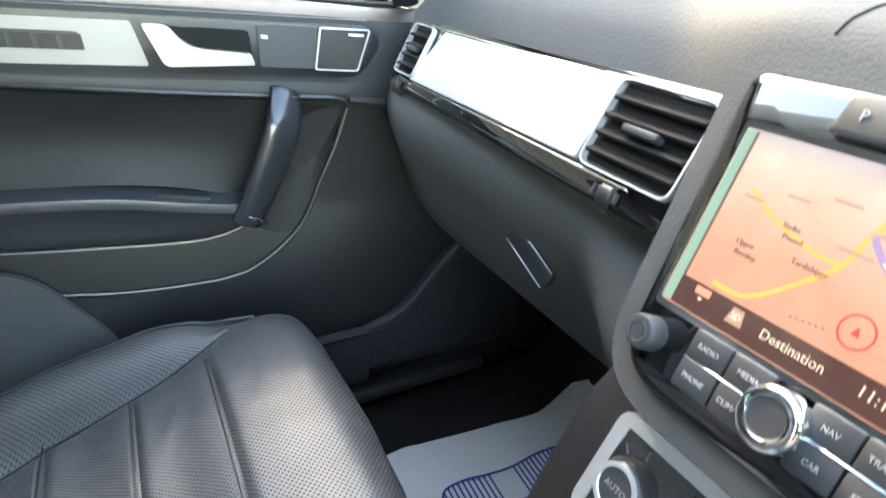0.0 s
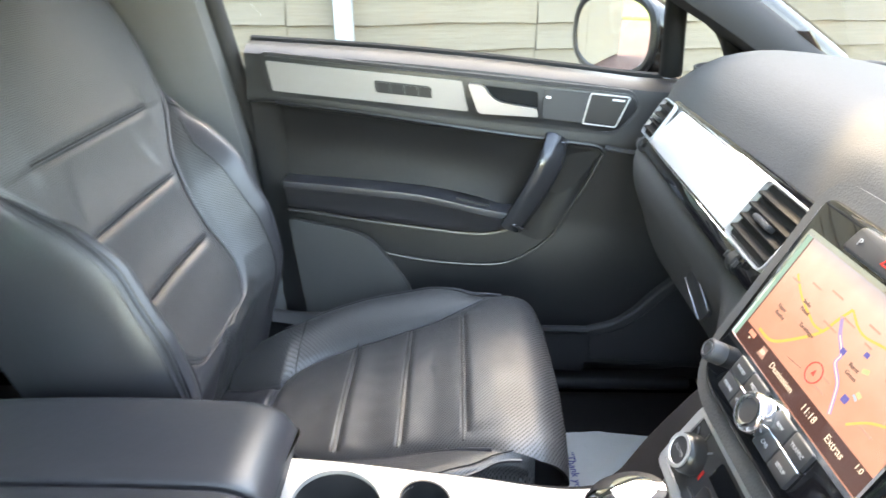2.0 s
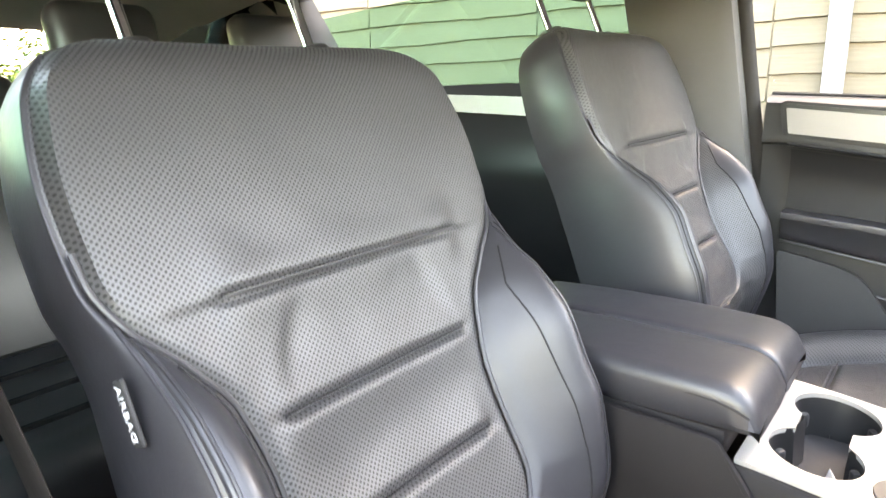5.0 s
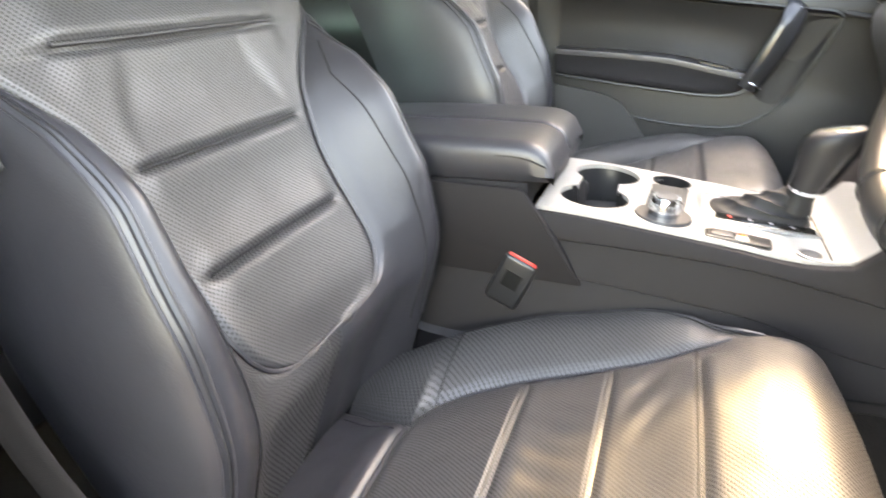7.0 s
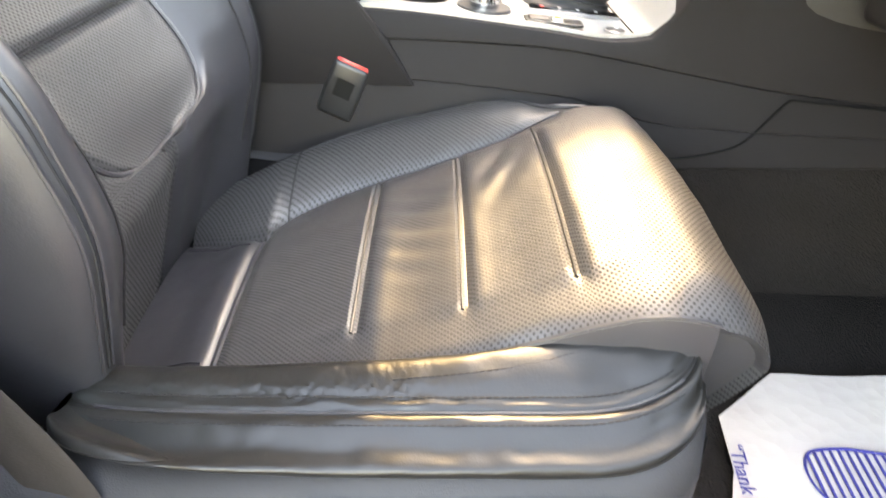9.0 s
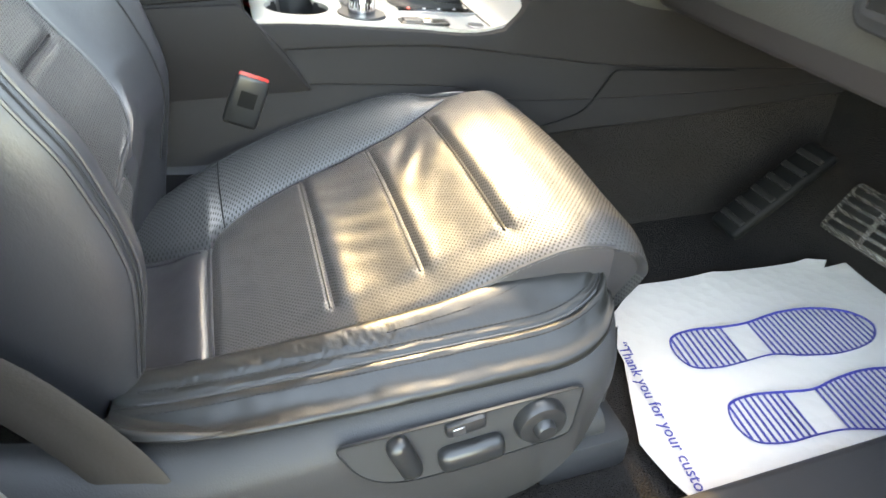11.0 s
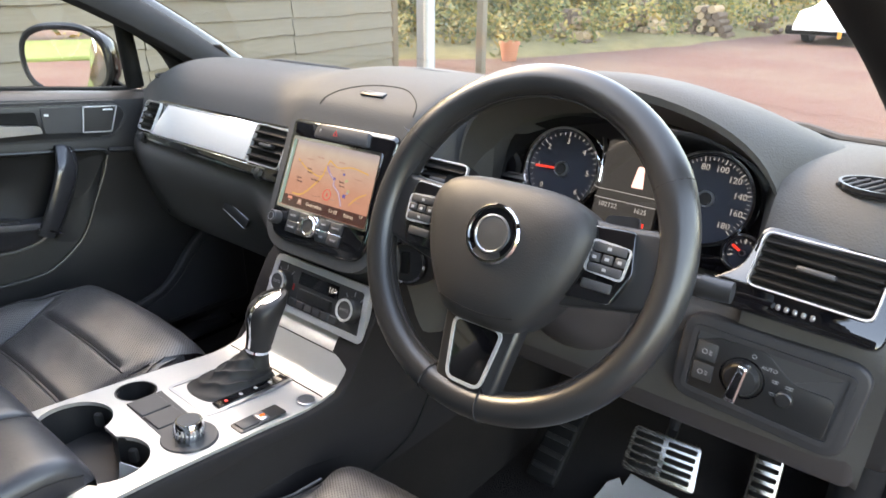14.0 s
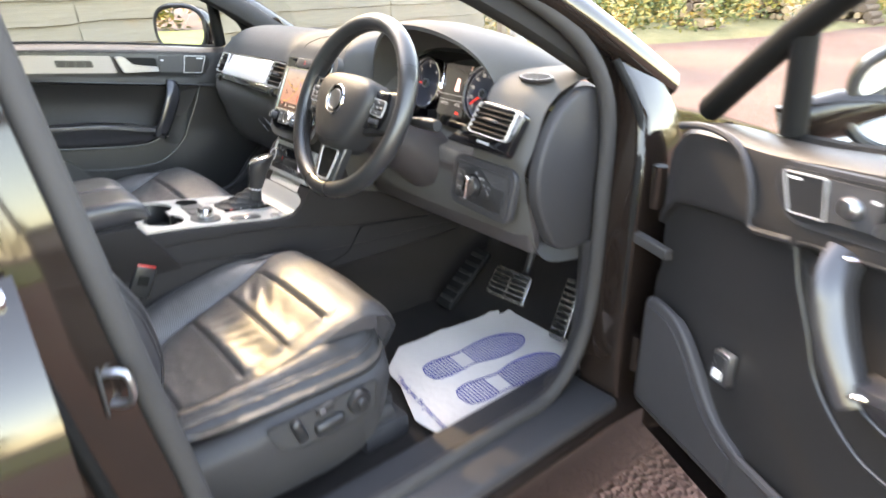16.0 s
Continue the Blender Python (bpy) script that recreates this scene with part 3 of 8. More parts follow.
def dashes(name, pts, radius, material, parent, gap=0.0050, share=0.70):
    """A row of stitches along a line of points."""
    run = [0.0]
    for a, b in zip(pts, pts[1:]):
        run.append(run[-1] + (b - a).length)

    def on(d):
        k = 0
        while k < len(run) - 2 and run[k + 1] < d:
            k += 1
        return pts[k].lerp(pts[k + 1], min(1.0, (d - run[k]) / max(1e-6, run[k + 1] - run[k])))
    bits = [tube([on(k * gap), on((k + share) * gap)], radius, 4) for k in range(int(run[-1] / gap))]
    return tagged(part(name, joined(*bits), material, parent), kind="stuff")


def outer_roll(seat, xc, s):
    """The driver's outer cushion roll: a long soft band beside the panel, its seam sweeping up round the front end."""
    N = 215
    rows, seams, inner = [], ([], [], []), []
    for i in range(N + 1):
        y = -0.274 + 0.436 * i / N
        f = 1.0 if y < 0.080 else math.sqrt(max(0.0009, 1 - ((y - 0.080) / 0.083) ** 2))
        b = 1.0 if y > -0.19 else math.sqrt(max(0.0009, 1 - ((-0.19 - y) / 0.086) ** 2))
        ui = lerp(y, [(-0.31, 0.172), (-0.22, 0.186), (-0.10, 0.188), (0.0, 0.184), (0.09, 0.172), (0.165, 0.166)])
        us = lerp(y, [(-0.31, 0.222), (-0.10, 0.233), (0.06, 0.234), (0.165, 0.230)])
        us = ui + 0.022 + (us - ui - 0.022) * f * (0.55 + 0.45 * b)
        uo = ui + 0.034 + (0.270 - ui - 0.034) * f ** 0.75 * (0.45 + 0.55 * b)
        zt = lerp(y, [(-0.31, 0.738), (-0.10, 0.746), (0.0, 0.750), (0.08, 0.755), (0.165, 0.757)])
        zs = lerp(y, [(-0.31, 0.732), (-0.10, 0.737), (0.06, 0.736), (0.165, 0.740)]) + 0.014 * (1 - f)
        zl = lerp(y, [(-0.31, 0.742), (-0.245, 0.736), (-0.20, 0.727), (-0.16, 0.717), (-0.12, 0.712), (-0.06, 0.708), (0.17, 0.705)]) + 0.030 * (1 - f)
        wr = 0.0011 * noise.noise(Vector((y * 24, 0.3, 0.4)))
        ctl = [(ui, zt - 0.035), (ui + 0.003, zt - 0.007), (ui + 0.012, zt + wr), ((ui + us) / 2 + 0.004, (zt + zs) / 2 + 0.003 - wr), (us - 0.010, zs + 0.0028), (us - 0.004, zs + 0.0010), (us, zs - 0.0016), (us + 0.004, zs - 0.0004),
               (us + 0.010, zs - 0.0018), (us + (uo - us) * 0.62, zs - 0.010 + wr), (uo - 0.001, zs * 0.55 + zl * 0.45), (uo, zs * 0.3 + zl * 0.7 + wr), (uo - 0.006, zl + 0.003), (uo - 0.018, zl - 0.004), (uo - 0.045, zl - 0.010)]
        r = []
        for k, p in enumerate(spline([(u, 0, z) for u, z in ctl], 5)):
            w = 0.0007 * noise.noise(Vector((y * 60, k * 0.28, 2.4))) + 0.0010 * noise.noise(Vector((y * 22, k * 0.12, 6.4)))
            if 8 < k < 24 and -0.27 < y < 0.03:
                # net of slanting creases worn into the top
                fade = math.sin(math.pi * (k - 8) / 16) * min(1.0, (y + 0.27) / 0.04, (0.03 - y) / 0.10)
                yy = y + 0.004 * noise.noise(Vector((y * 30, k * 0.2, 9.0)))
                for a_, f_ in ((yy * 1.0 + p.x * 1.1, 330.0), (yy * 1.0 - p.x * 1.3, 260.0)):
                    w -= 0.0015 * fade * max(0.0, 1 - abs(math.sin(a_ * f_)) * 3.2) * (0.55 + 0.9 * noise.noise(Vector((y * 40, k * 0.4, f_))))
            r.append(Vector((xc + s * (p.x + w * 0.5), y, p.z + w)))
        rows.append(r)
        for ln, k in zip(seams, (20, 30, 40)):
            ln.append(r[k] + Vector((s * 0.0003, 0, 0.0006)))
        inner.append(r[10].lerp(r[15], lerp(y, [(-0.05, 0.9), (0.05, 0.6), (0.11, 0.1)])) + Vector((0, 0, 0.0005)))
    roll = part("cushion_bolster", loft(rows, cap=True), WORN, seat, "creased black leather outer cushion roll")
    part("seam", tube(seams[1][10:-7], 0.0012, 6), LEATHER, roll)
    dashes("stitching", seams[0][10:-7], 0.0006, THREAD, roll)
    dashes("stitching", seams[2][10:-7], 0.0006, THREAD, roll)
    dashes("stitching", inner[110:193], 0.0007, THREAD, roll)


def side_shield(seat, xc, q, dy, dz, switches):
    """Moulded cover beside the cushion: a sloping shoulder, a flat side, a rounded front end; on the outer side with the seat switches."""
    rows = []
    for i in range(61):
        y = -0.37 + 0.532 * i / 60
        f = 1.0 if y < 0.095 else math.sqrt(max(0.0009, 1 - ((y - 0.095) / 0.068) ** 2))
        zt = lerp(y, [(-0.37, 0.745), (-0.30, 0.722), (-0.20, 0.709), (-0.12, 0.711), (-0.06, 0.717), (0.08, 0.722), (0.162, 0.734)])
        zb = lerp(y, [(-0.37, 0.560), (0.0, 0.540), (0.06, 0.548), (0.10, 0.575), (0.14, 0.635), (0.162, 0.70)])
        sec = [(0.225, zt - 0.012), (0.240, zt - 0.001), (0.250, zt - 0.001), (0.262, zt - 0.007), (0.274, zt - 0.017), (0.281, zt - 0.026), (0.284, zt - 0.034), (0.2845, zt - 0.06), (0.283, (zt + zb) / 2), (0.279, zb + 0.012), (0.272, zb + 0.003), (0.255, zb)]
        rows.append([Vector((xc + q * (0.20 + (u - 0.20) * (0.35 + 0.65 * f)), y + dy, min(max(z, zb), zt) + dz)) for u, z in sec])
    shield = part("side_shield", loft(rows, cap=True), PLASTIC, seat, "dark plastic side shield")
    part("base_bar", tube([(xc + q * 0.215, -0.30 + dy, 0.545 + dz), (xc + q * 0.215, 0.175 + dy, 0.560 + dz)], 0.022, 12), PLASTIC, seat)
    part("rail_foot", rbox(xc + q * 0.215, 0.150 + dy, (0.55 + dz + FLOOR_Z) / 2, 0.07, 0.11, 0.55 + dz - FLOOR_Z + 0.01, 0.012, 2), PLASTIC, seat)
    if switches:
        mm = basis((xc + q * 0.2835, dy, dz), (0, q, 0), (0, 0, 1))
        f = round_poly([(-0.112, 0.700), (0.104, 0.7035), (0.098, 0.644), (0.040, 0.638), (-0.060, 0.634), (-0.095, 0.655)], [0.008, 0.006, 0.012, 0.05, 0.03, 0.03], 5)
        part("field_rim", prism([(y * q, z) for y, z in ring_poly(f, 0.0018)], 0.0028, mm, hole=[(y * q, z) for y, z in f]), SMOOTH, shield)
        field = part("switch_field", prism([(y * q, z) for y, z in f], 0.0018, mm), BUTTON, shield, "recessed dark switch field")
        xo = xc + q * 0.2905
        part("rocker", rbox(xo, -0.058 + dy, 0.676 + dz, 0.018, 0.020, 0.050, 0.008, 3, pose(0, 0, 0, 18, 0, 0)), SMOOTH, field)
        part("rocker", rbox(xo, 0.001 + dy, 0.661 + dz, 0.018, 0.060, 0.025, 0.009, 3, pose(0, 0, 0, 3, 0, 0)), SMOOTH, field)
        pad_ = part("memory_switch", rbox(xo - q * 0.004, -0.004 + dy, 0.694 + dz, 0.010, 0.036, 0.015, 0.004, 2, pose(0, 0, 0, 5, 0, 0)), SMOOTH, field)
        part("switch_mark", rbox(xo + q * 0.0014, -0.011 + dy, 0.6935 + dz, 0.001, 0.011, 0.009, 0.001, 1, pose(0, 0, 0, 5, 0, 0)), SATIN, pad_)
        kn = basis((xo - q * 0.007, 0.064 + dy, 0.678 + dz), (0, 1, 0), (0, 0, q))
        knob_ = part("lumbar_knob", revolve([(0.0235, 0), (0.0235, 0.009), (0.021, 0.013), (0.016, 0.0145), (0.0, 0.0125)], kn, 32), SMOOTH, field)
        part("knob_grip", revolve([(0.0105, 0.012), (0.0095, 0.019), (0.0075, 0.021), (0.0, 0.0215)], kn, 24), SMOOTH, knob_)


def make_seat(s, xc, dy, dz, label):
    """A leather front seat; s is +1 when its outer side lies to the right."""
    worn = s > 0
    seat = thing("front_seat", (xc, -0.05 + dy, FLOOR_Z), label, "car seat", "front seats")
    nrm, up = Vector((0, 0.92, 0.39)).normalized(), Vector((0, -0.39, 0.92)).normalized()
    org = Vector((xc, -0.36 + dy, 1.015 + dz))
    top, bot = 0.335, -0.345
    seams = (0.103, 0.0, -0.100)

    def lean(v):
        return seat_lean(v) * (1.0 if worn else 1.7)

    def seam_half(v):
        return lerp(v, [(-0.10, 0.101), (0.0, 0.112), (0.103, 0.139)])

    def fall(v):
        """How far the front runs back at the top and bottom rolls."""
        d = 0.0
        if v > top - 0.06:
            t = (v - top + 0.06) / 0.06
            d = 0.05 * (1 - math.sqrt(max(0.0, 1 - t * t)))
        return d

    def face(u, v):
        """The front of the back at u across, v up."""
        mid, out, proud = seat_back_width(v)
        a = abs(u)
        d = 0.018 * (1 - (v / 0.3) ** 2) * 0.6
        d += 0.022 * math.exp(-((v + 0.19) / 0.09) ** 2)
        d += 0.0008 * noise.noise(Vector((u * 17 + xc, v * 17, 3.1))) + 0.0003 * noise.noise(Vector((u * 52, v * 38, 8.2 + xc)))
        lo = max(mid - 0.006, out - 0.100)
        roll = min(1.0, max(0.0, (a - lo) / max(0.012, (out - lo) * 0.78)))
        d += proud * 0.5 * (1 - math.cos(math.pi * roll))
        d += 0.0065 * math.exp(-((v + 0.228) / 0.018) ** 2) * (1 - roll)
        # slack folds running up from the ends of the middle seam
        if 0.0 < v < 0.10 and a < mid:
            line = 0.116 - 0.42 * v
            d -= 0.0042 * math.sin(math.pi * v / 0.10) * (1 / (1 + math.exp((a - line) / 0.0035))) * math.exp(-max(0.0, line - a) / 0.03)
        if v < -0.20:
            d -= 0.085 * ((-0.20 - v) / 0.145) ** 1.4 * (1 - 0.55 * roll)
        if a < mid:
            d -= 0.010 * (1 - (a / mid) ** 2) * (1 if v < 0.1 else 0.3)
            for sv in seams:
                half = seam_half(sv)
                if a < half + 0.02:
                    k = min(1.0, max(0.0, (half + 0.012 - a) / 0.02))
                    d -= 0.0075 * k * math.exp(-((v - sv) / 0.0042) ** 2)
                    d += 0.0045 * k * math.exp(-((v - sv - 0.0) / 0.032) ** 2)
            d -= 0.008 * math.exp(-((mid - a) / 0.006) ** 2)
        else:
            w = max(out - mid, 0.006)
            t = (a - mid) / w
            d -= 0.008 * math.exp(-((a - mid) / 0.006) ** 2)
            q = (a - out + 0.028) / 0.028
            if q > 0:
                d -= (0.35 * max(0.0, proud) + 0.012) * (1 - math.sqrt(max(0, 1 - q * q)))
        return org + Vector((u + lean(v), 0, 0)) + up * v + nrm * (d - fall(v))

    NV = 150
    vs = [bot + (top - bot) * i / NV for i in range(NV + 1)]
    # middle panel
    NU = 60
    rows = [[face(seat_back_width(v)[0] * (2 * j / NU - 1), v) for j in range(NU + 1)] for v in vs]
    part("backrest_panel", loft(rows, uv=lambda i, j: (seat_back_width(vs[min(i, NV)])[0] * (2 * j / NU - 1), vs[min(i, NV)])), PERF, seat, "perforated black leather back panel")
    # side rolls, wrapped round to the back shell
    for q in (-1, 1):
        rows, inner, iu = [], [], []
        for v in vs:
            mid, out, proud = seat_back_width(v)
            cut = max(mid + 0.3 * (out - mid), out - 0.046)
            inner.append([face(q * (mid + (cut - mid) * k / 12), v) for k in range(13)])
            run = [0.0]
            for p0, p1 in zip(inner[-1], inner[-1][1:]):
                run.append(run[-1] + (p1 - p0).length)
            iu.append(run + [run[-1]])
            r = [face(q * (cut + (out - cut) * k / 10), v) for k in range(11)]
            e = r[-1]
            depth = lerp(v, [(-0.34, 0.10), (0.1, 0.112), (0.26, 0.106), (0.31, 0.100), (0.335, 0.092)])
            back = org + Vector((q * (out - 0.012) + lean(v), 0, 0)) + up * v - nrm * depth
            for k in range(1, 9):
                t = k / 8
                r.append(e.lerp(back, t) + Vector((q * 0.009 * math.sin(math.pi * t), 0, 0)))
            rows.append(r)
        part("bolster_face", loft(inner, uv=lambda i, j: (iu[min(i, NV)][j], vs[min(i, NV)])), PERF if q == s else LEATHER, seat, "inner face of the side roll")
        part("backrest_bolster", loft(rows), LEATHER, seat, "smooth black leather side roll")
        # double seam along the roll's edge, and the piping where it meets the middle
        def along(f, lo, hi):
            out_ = []
            for v in vs[lo:hi]:
                m_, o_, _ = seat_back_width(v)
                out_.append(face(q * max(m_ + 0.3 * (o_ - m_), o_ - (1 - f) * 0.085), v) + nrm * 0.001)
            return out_
        part("piping", tube(along(0.93, 12, 100), 0.0017, 6), LEATHER, seat)
        part("piping", tube(along(0.84, 12, 98), 0.0015, 6), LEATHER, seat)
        part("stitching", tube(along(0.885, 12, 98), 0.0009, 5), THREAD, seat)
        part("stitching", tube(along(0.46, 14, 92), 0.0010, 5), THREAD, seat)
    # piping down both sides of the panel and round its lower end
    side = [(seat_back_width(v)[0], v) for v in [0.16 - 0.3682 * k / 110 for k in range(111)]]
    loop = [(-u_, v_) for u_, v_ in side] + [(-0.008, -0.2088), (0.008, -0.2088)] + [(u_, v_) for u_, v_ in reversed(side)]
    part("piping", tube([face(u_, v_) + nrm * 0.003 for u_, v_ in loop], 0.0026, 8), LEATHER, seat)
    stitches = []
    for sv in seams:
        half = seam_half(sv)
        part("stitching", tube([face(-half + 2 * half * k / 30, sv + 0.0015) + nrm * 0.0012 for k in range(31)], 0.0019, 6), LEATHER, seat)
        for k in range(60):
            a_, b_ = face(-half + 2 * half * k / 60, sv + 0.0022), face(-half + 2 * half * (k + 0.6) / 60, sv + 0.0022)
            stitches.append((a_ + nrm * 0.0030, b_ + nrm * 0.0030))
    tagged(part("stitching", joined(*[tube([a_, b_], 0.0006, 4) for a_, b_ in stitches]), THREAD, seat), kind="stuff")
    # back shell
    rows = []
    for v in vs[::6]:
        mid, out, proud = seat_back_width(v)
        depth = lerp(v, [(-0.34, 0.10), (0.1, 0.112), (0.26, 0.106), (0.31, 0.100), (0.335, 0.092)])
        rows.append([org + Vector(((out - 0.012) * (2 * k / 12 - 1) + lean(v), 0, 0)) + up * v - nrm * (depth + 0.02 * (1 - (2 * k / 12 - 1) ** 2)) for k in range(13)])
    part("back_shell", loft(rows), PLASTIC, seat)
    # rounded crown from the face over to the shell
    f0, f1 = [face(seat_back_width(top)[1] * (2 * k / 12 - 1), top) for k in range(13)], rows[-1]
    rows = [[a_.lerp(b_, t) + up * (0.014 * math.sin(math.pi * t) * (1 - (k / 6 - 1) ** 4)) for k, (a_, b_) in enumerate(zip(f0, f1))] for t in [n / 8 for n in range(9)]]
    part("top_roll", loft(rows), LEATHER, seat)
    # headrest on two chrome posts
    hv = Vector((xc + lean(top), 0, 0)) + Vector((0, org.y, org.z)) + up * (top + 0.185) - nrm * 0.06
    hd = rbox(0, 0, 0, 0.27, 0.10, 0.20, 0.042, 5)
    bmesh.ops.transform(hd, matrix=basis(hv, (1, 0, 0), nrm) , verts=hd.verts)
    headrest = part("headrest", hd, LEATHER, seat, "black leather headrest")
    for q in (-1, 1):
        p0 = org + Vector((q * 0.104 + lean(top), 0, 0)) + up * (top - 0.045) - nrm * 0.080
        part("headrest_post", tube([p0, p0 + up * 0.14], 0.0065, 10), CHROME, headrest, "chrome headrest post")
        part("post_collar", revolve([(0.0, 0.006), (0.017, 0.006), (0.021, 0.002), (0.021, -0.012)], basis(p0 + up * 0.046, (1, 0, 0), nrm * -1), 24), SMOOTH, headrest)
    # airbag tag on the outer roll
    tp = face(s * (seat_back_width(0.05)[1] - 0.003), 0.05) + Vector((s * 0.012, 0, 0)) - nrm * 0.018
    tag = part("airbag_tag", rbox(tp.x, tp.y, tp.z, 0.003, 0.014, 0.045, 0.001, 1, pose(0, 0, 0, 23, 0, 0)), TAG, seat, "dark cloth tag with white letters")
    letters("lettering", "AIRBAG", 0.011, basis(tp + Vector((s * 0.0024, 0, 0)), -up, Vector((0, s, 0))), WHITE, tag)

    # ---- cushion ----
    def prof(y):
        """Height of the middle of the cushion, by y from the driver's seat."""
        return lerp(y, [(-0.30, 0.668), (-0.21, 0.690), (-0.087, 0.717), (0.002, 0.742), (0.088, 0.772), (0.145, 0.787), (0.18, 0.788)])

    def cw(y, q=1):
        """Half width of the middle panel and of the whole cushion top, height of the side rolls; the outer roll (q = s) is lower and wider."""
        mid = lerp(y, [(-0.30, 0.15), (-0.207, 0.170), (-0.203, 0.172), (-0.195, 0.174), (-0.18, 0.177), (-0.15, 0.181), (-0.10, 0.184), (-0.03, 0.185), (0.05, 0.186), (0.11, 0.190), (0.15, 0.196), (0.19, 0.200), (0.204, 0.195), (0.212, 0.184), (0.22, 0.16)])
        if q != s or not worn:
            mid = lerp(y, [(-0.30, 0.075), (-0.207, 0.046), (-0.203, 0.056), (-0.197, 0.069), (-0.188, 0.082), (-0.175, 0.095), (-0.155, 0.109), (-0.13, 0.121), (-0.08, 0.135), (-0.02, 0.145), (0.05, 0.155), (0.10, 0.170), (0.14, 0.184), (0.19, 0.194), (0.204, 0.190), (0.212, 0.180), (0.22, 0.16)])
        out = lerp(y, [(-0.30, 0.165), (-0.24, 0.195), (-0.16, 0.222), (-0.06, 0.240), (0.02, 0.240), (0.08, 0.224), (0.125, 0.203), (0.16, 0.198), (0.24, 0.192)])
        proud = lerp(y, [(-0.30, 0.02), (-0.22, 0.030), (-0.10, 0.036), (0.0, 0.030), (0.07, 0.016), (0.11, 0.002), (0.16, -0.003), (0.24, -0.003)])
        if q == s and worn:
            out = lerp(y, [(-0.30, 0.215), (-0.2, 0.232), (0.0, 0.240), (0.08, 0.236), (0.13, 0.220), (0.155, 0.203), (0.24, 0.197)])
            proud = lerp(y, [(-0.30, 0.018), (-0.15, 0.016), (0.0, 0.006), (0.08, -0.006), (0.13, -0.016), (0.17, -0.01), (0.24, -0.004)])
        return mid, out, proud

    cseams = (-0.087, 0.002, 0.088)
    # stations along the cushion, round the nose and under
    st = [(-0.30 + 0.47 * i / 110, None) for i in range(111)]
    st += [(0.17 + 0.045 * math.sin(a), 0.788 - 0.045 + 0.045 * math.cos(a)) for a in [math.pi / 2 * k / 12 for k in range(1, 13)]]
    st += [(0.215 - 0.006 * k, 0.743 - 0.014 * k) for k in range(1, 6)]
    st += [(0.18, 0.667)]

    def seatp(i, u):
        y, z = st[i]
        yy = min(y, 0.20) if z is None else 0.18 + 0.002 * (i - 110)
        side = 1 if u >= 0 else -1
        mid, out, proud = cw(yy, side)
        a = abs(u)
        h = 0.0012 * noise.noise(Vector((u * 16, y * 20, 5.0 + xc))) + 0.0005 * noise.noise(Vector((u * 44, y * 60, 1.7 + xc)))
        h += (0.0022 * math.sin((0.8 * u + 1.5 * y) * 105) * math.exp(-((y - 0.040) / 0.022) ** 2 - ((u + 0.07) / 0.055) ** 2) + 0.0016 * math.sin((1.5 * u - 0.6 * y) * 120) * math.exp(-((y + 0.045) / 0.03) ** 2 - ((u - 0.02) / 0.07) ** 2)) * (0 if z is not None else 1 if worn else 0.2)
        if a < mid:
            h += 0.010 * (1 - (a / mid) ** 2) - 0.006 * math.exp(-((mid - a) / 0.006) ** 2) * min(1.0, max(0.0, (0.15 - yy) / 0.10))
            if z is None:
                h -= 0.007 * math.exp(-((y + 0.205) / 0.005) ** 2) - 0.006 * math.exp(-((y + 0.225) / 0.022) ** 2)
                for sy in cseams:
                    k = min(1.0, max(0.0, (min(mid - 0.008, 0.145) - a) / 0.012))
                    h -= 0.0075 * k * math.exp(-((y - sy) / 0.0042) ** 2)
                    h += 0.004 * k * math.exp(-((y - sy) / 0.03) ** 2)
        else:
            w = max(out - mid, 0.01)
            t = (a - mid) / w
            if side == s and worn:
                h += proud * math.sin(min(1.0, t * 1.6) * math.pi / 2) - 0.016 * max(0.0, t - 0.45) ** 2 / 0.3
            else:
                h += proud * math.sin(min(1.0, t * 1.2) * math.pi / 2)
            h -= 0.006 * math.exp(-((a - mid) / 0.006) ** 2) * min(1.0, max(0.0, (0.15 - yy) / 0.10))
            if t > 0.8:
                h -= 0.012 * ((t - 0.8) / 0.2) ** 2
        edge = max(0.0, (a - 0.165) / 0.03) * min(1.0, max(0.0, (yy - 0.08) / 0.09))
        if z is None:
            return Vector((xc + u, y + dy, prof(y) + h + dz - 0.008 * edge ** 2))
        c = Vector((xc + u, 0.17 + dy, 0.743 + dz))
        p = Vector((xc + u, y + dy, z + dz))
        d = (p - c)
        d.normalize()
        return p + d * h - Vector((0, 0, 0.010 * edge ** 2))

    NI = len(st)
    rows = []
    for i in range(NI):
        yy = min(st[i][0], 0.20) if st[i][1] is None else 0.18 + 0.002 * (i - 110)
        lo_, hi_ = -cw(yy, -1)[0], cw(yy, 1)[0]
        rows.append([seatp(i, lo_ + (hi_ - lo_) * j / 56) for j in range(57)])
    # arc length along the cushion, so the holes keep their size round the nose
    run = [0.0]
    for r0, r1 in zip(rows, rows[1:]):
        run.append(run[-1] + (r1[28] - r0[28]).length)
    cut = min(range(111), key=lambda n: abs(st[n][0] + 0.205))
    part("cushion_panel", loft(rows[cut:], uv=lambda i, j: (0.17 * (2 * j / 56 - 1), run[min(i + cut, NI - 1)])), PERF, seat, "perforated black leather cushion panel")
    part("rear_bridge", loft(rows[:cut + 1]), LEATHER, seat, "smooth leather behind the cushion panel")
    part("piping", tube([p_ + Vector((0, 0, 0.002)) for p_ in rows[cut][1:-1]], 0.0026, 6), LEATHER, seat)
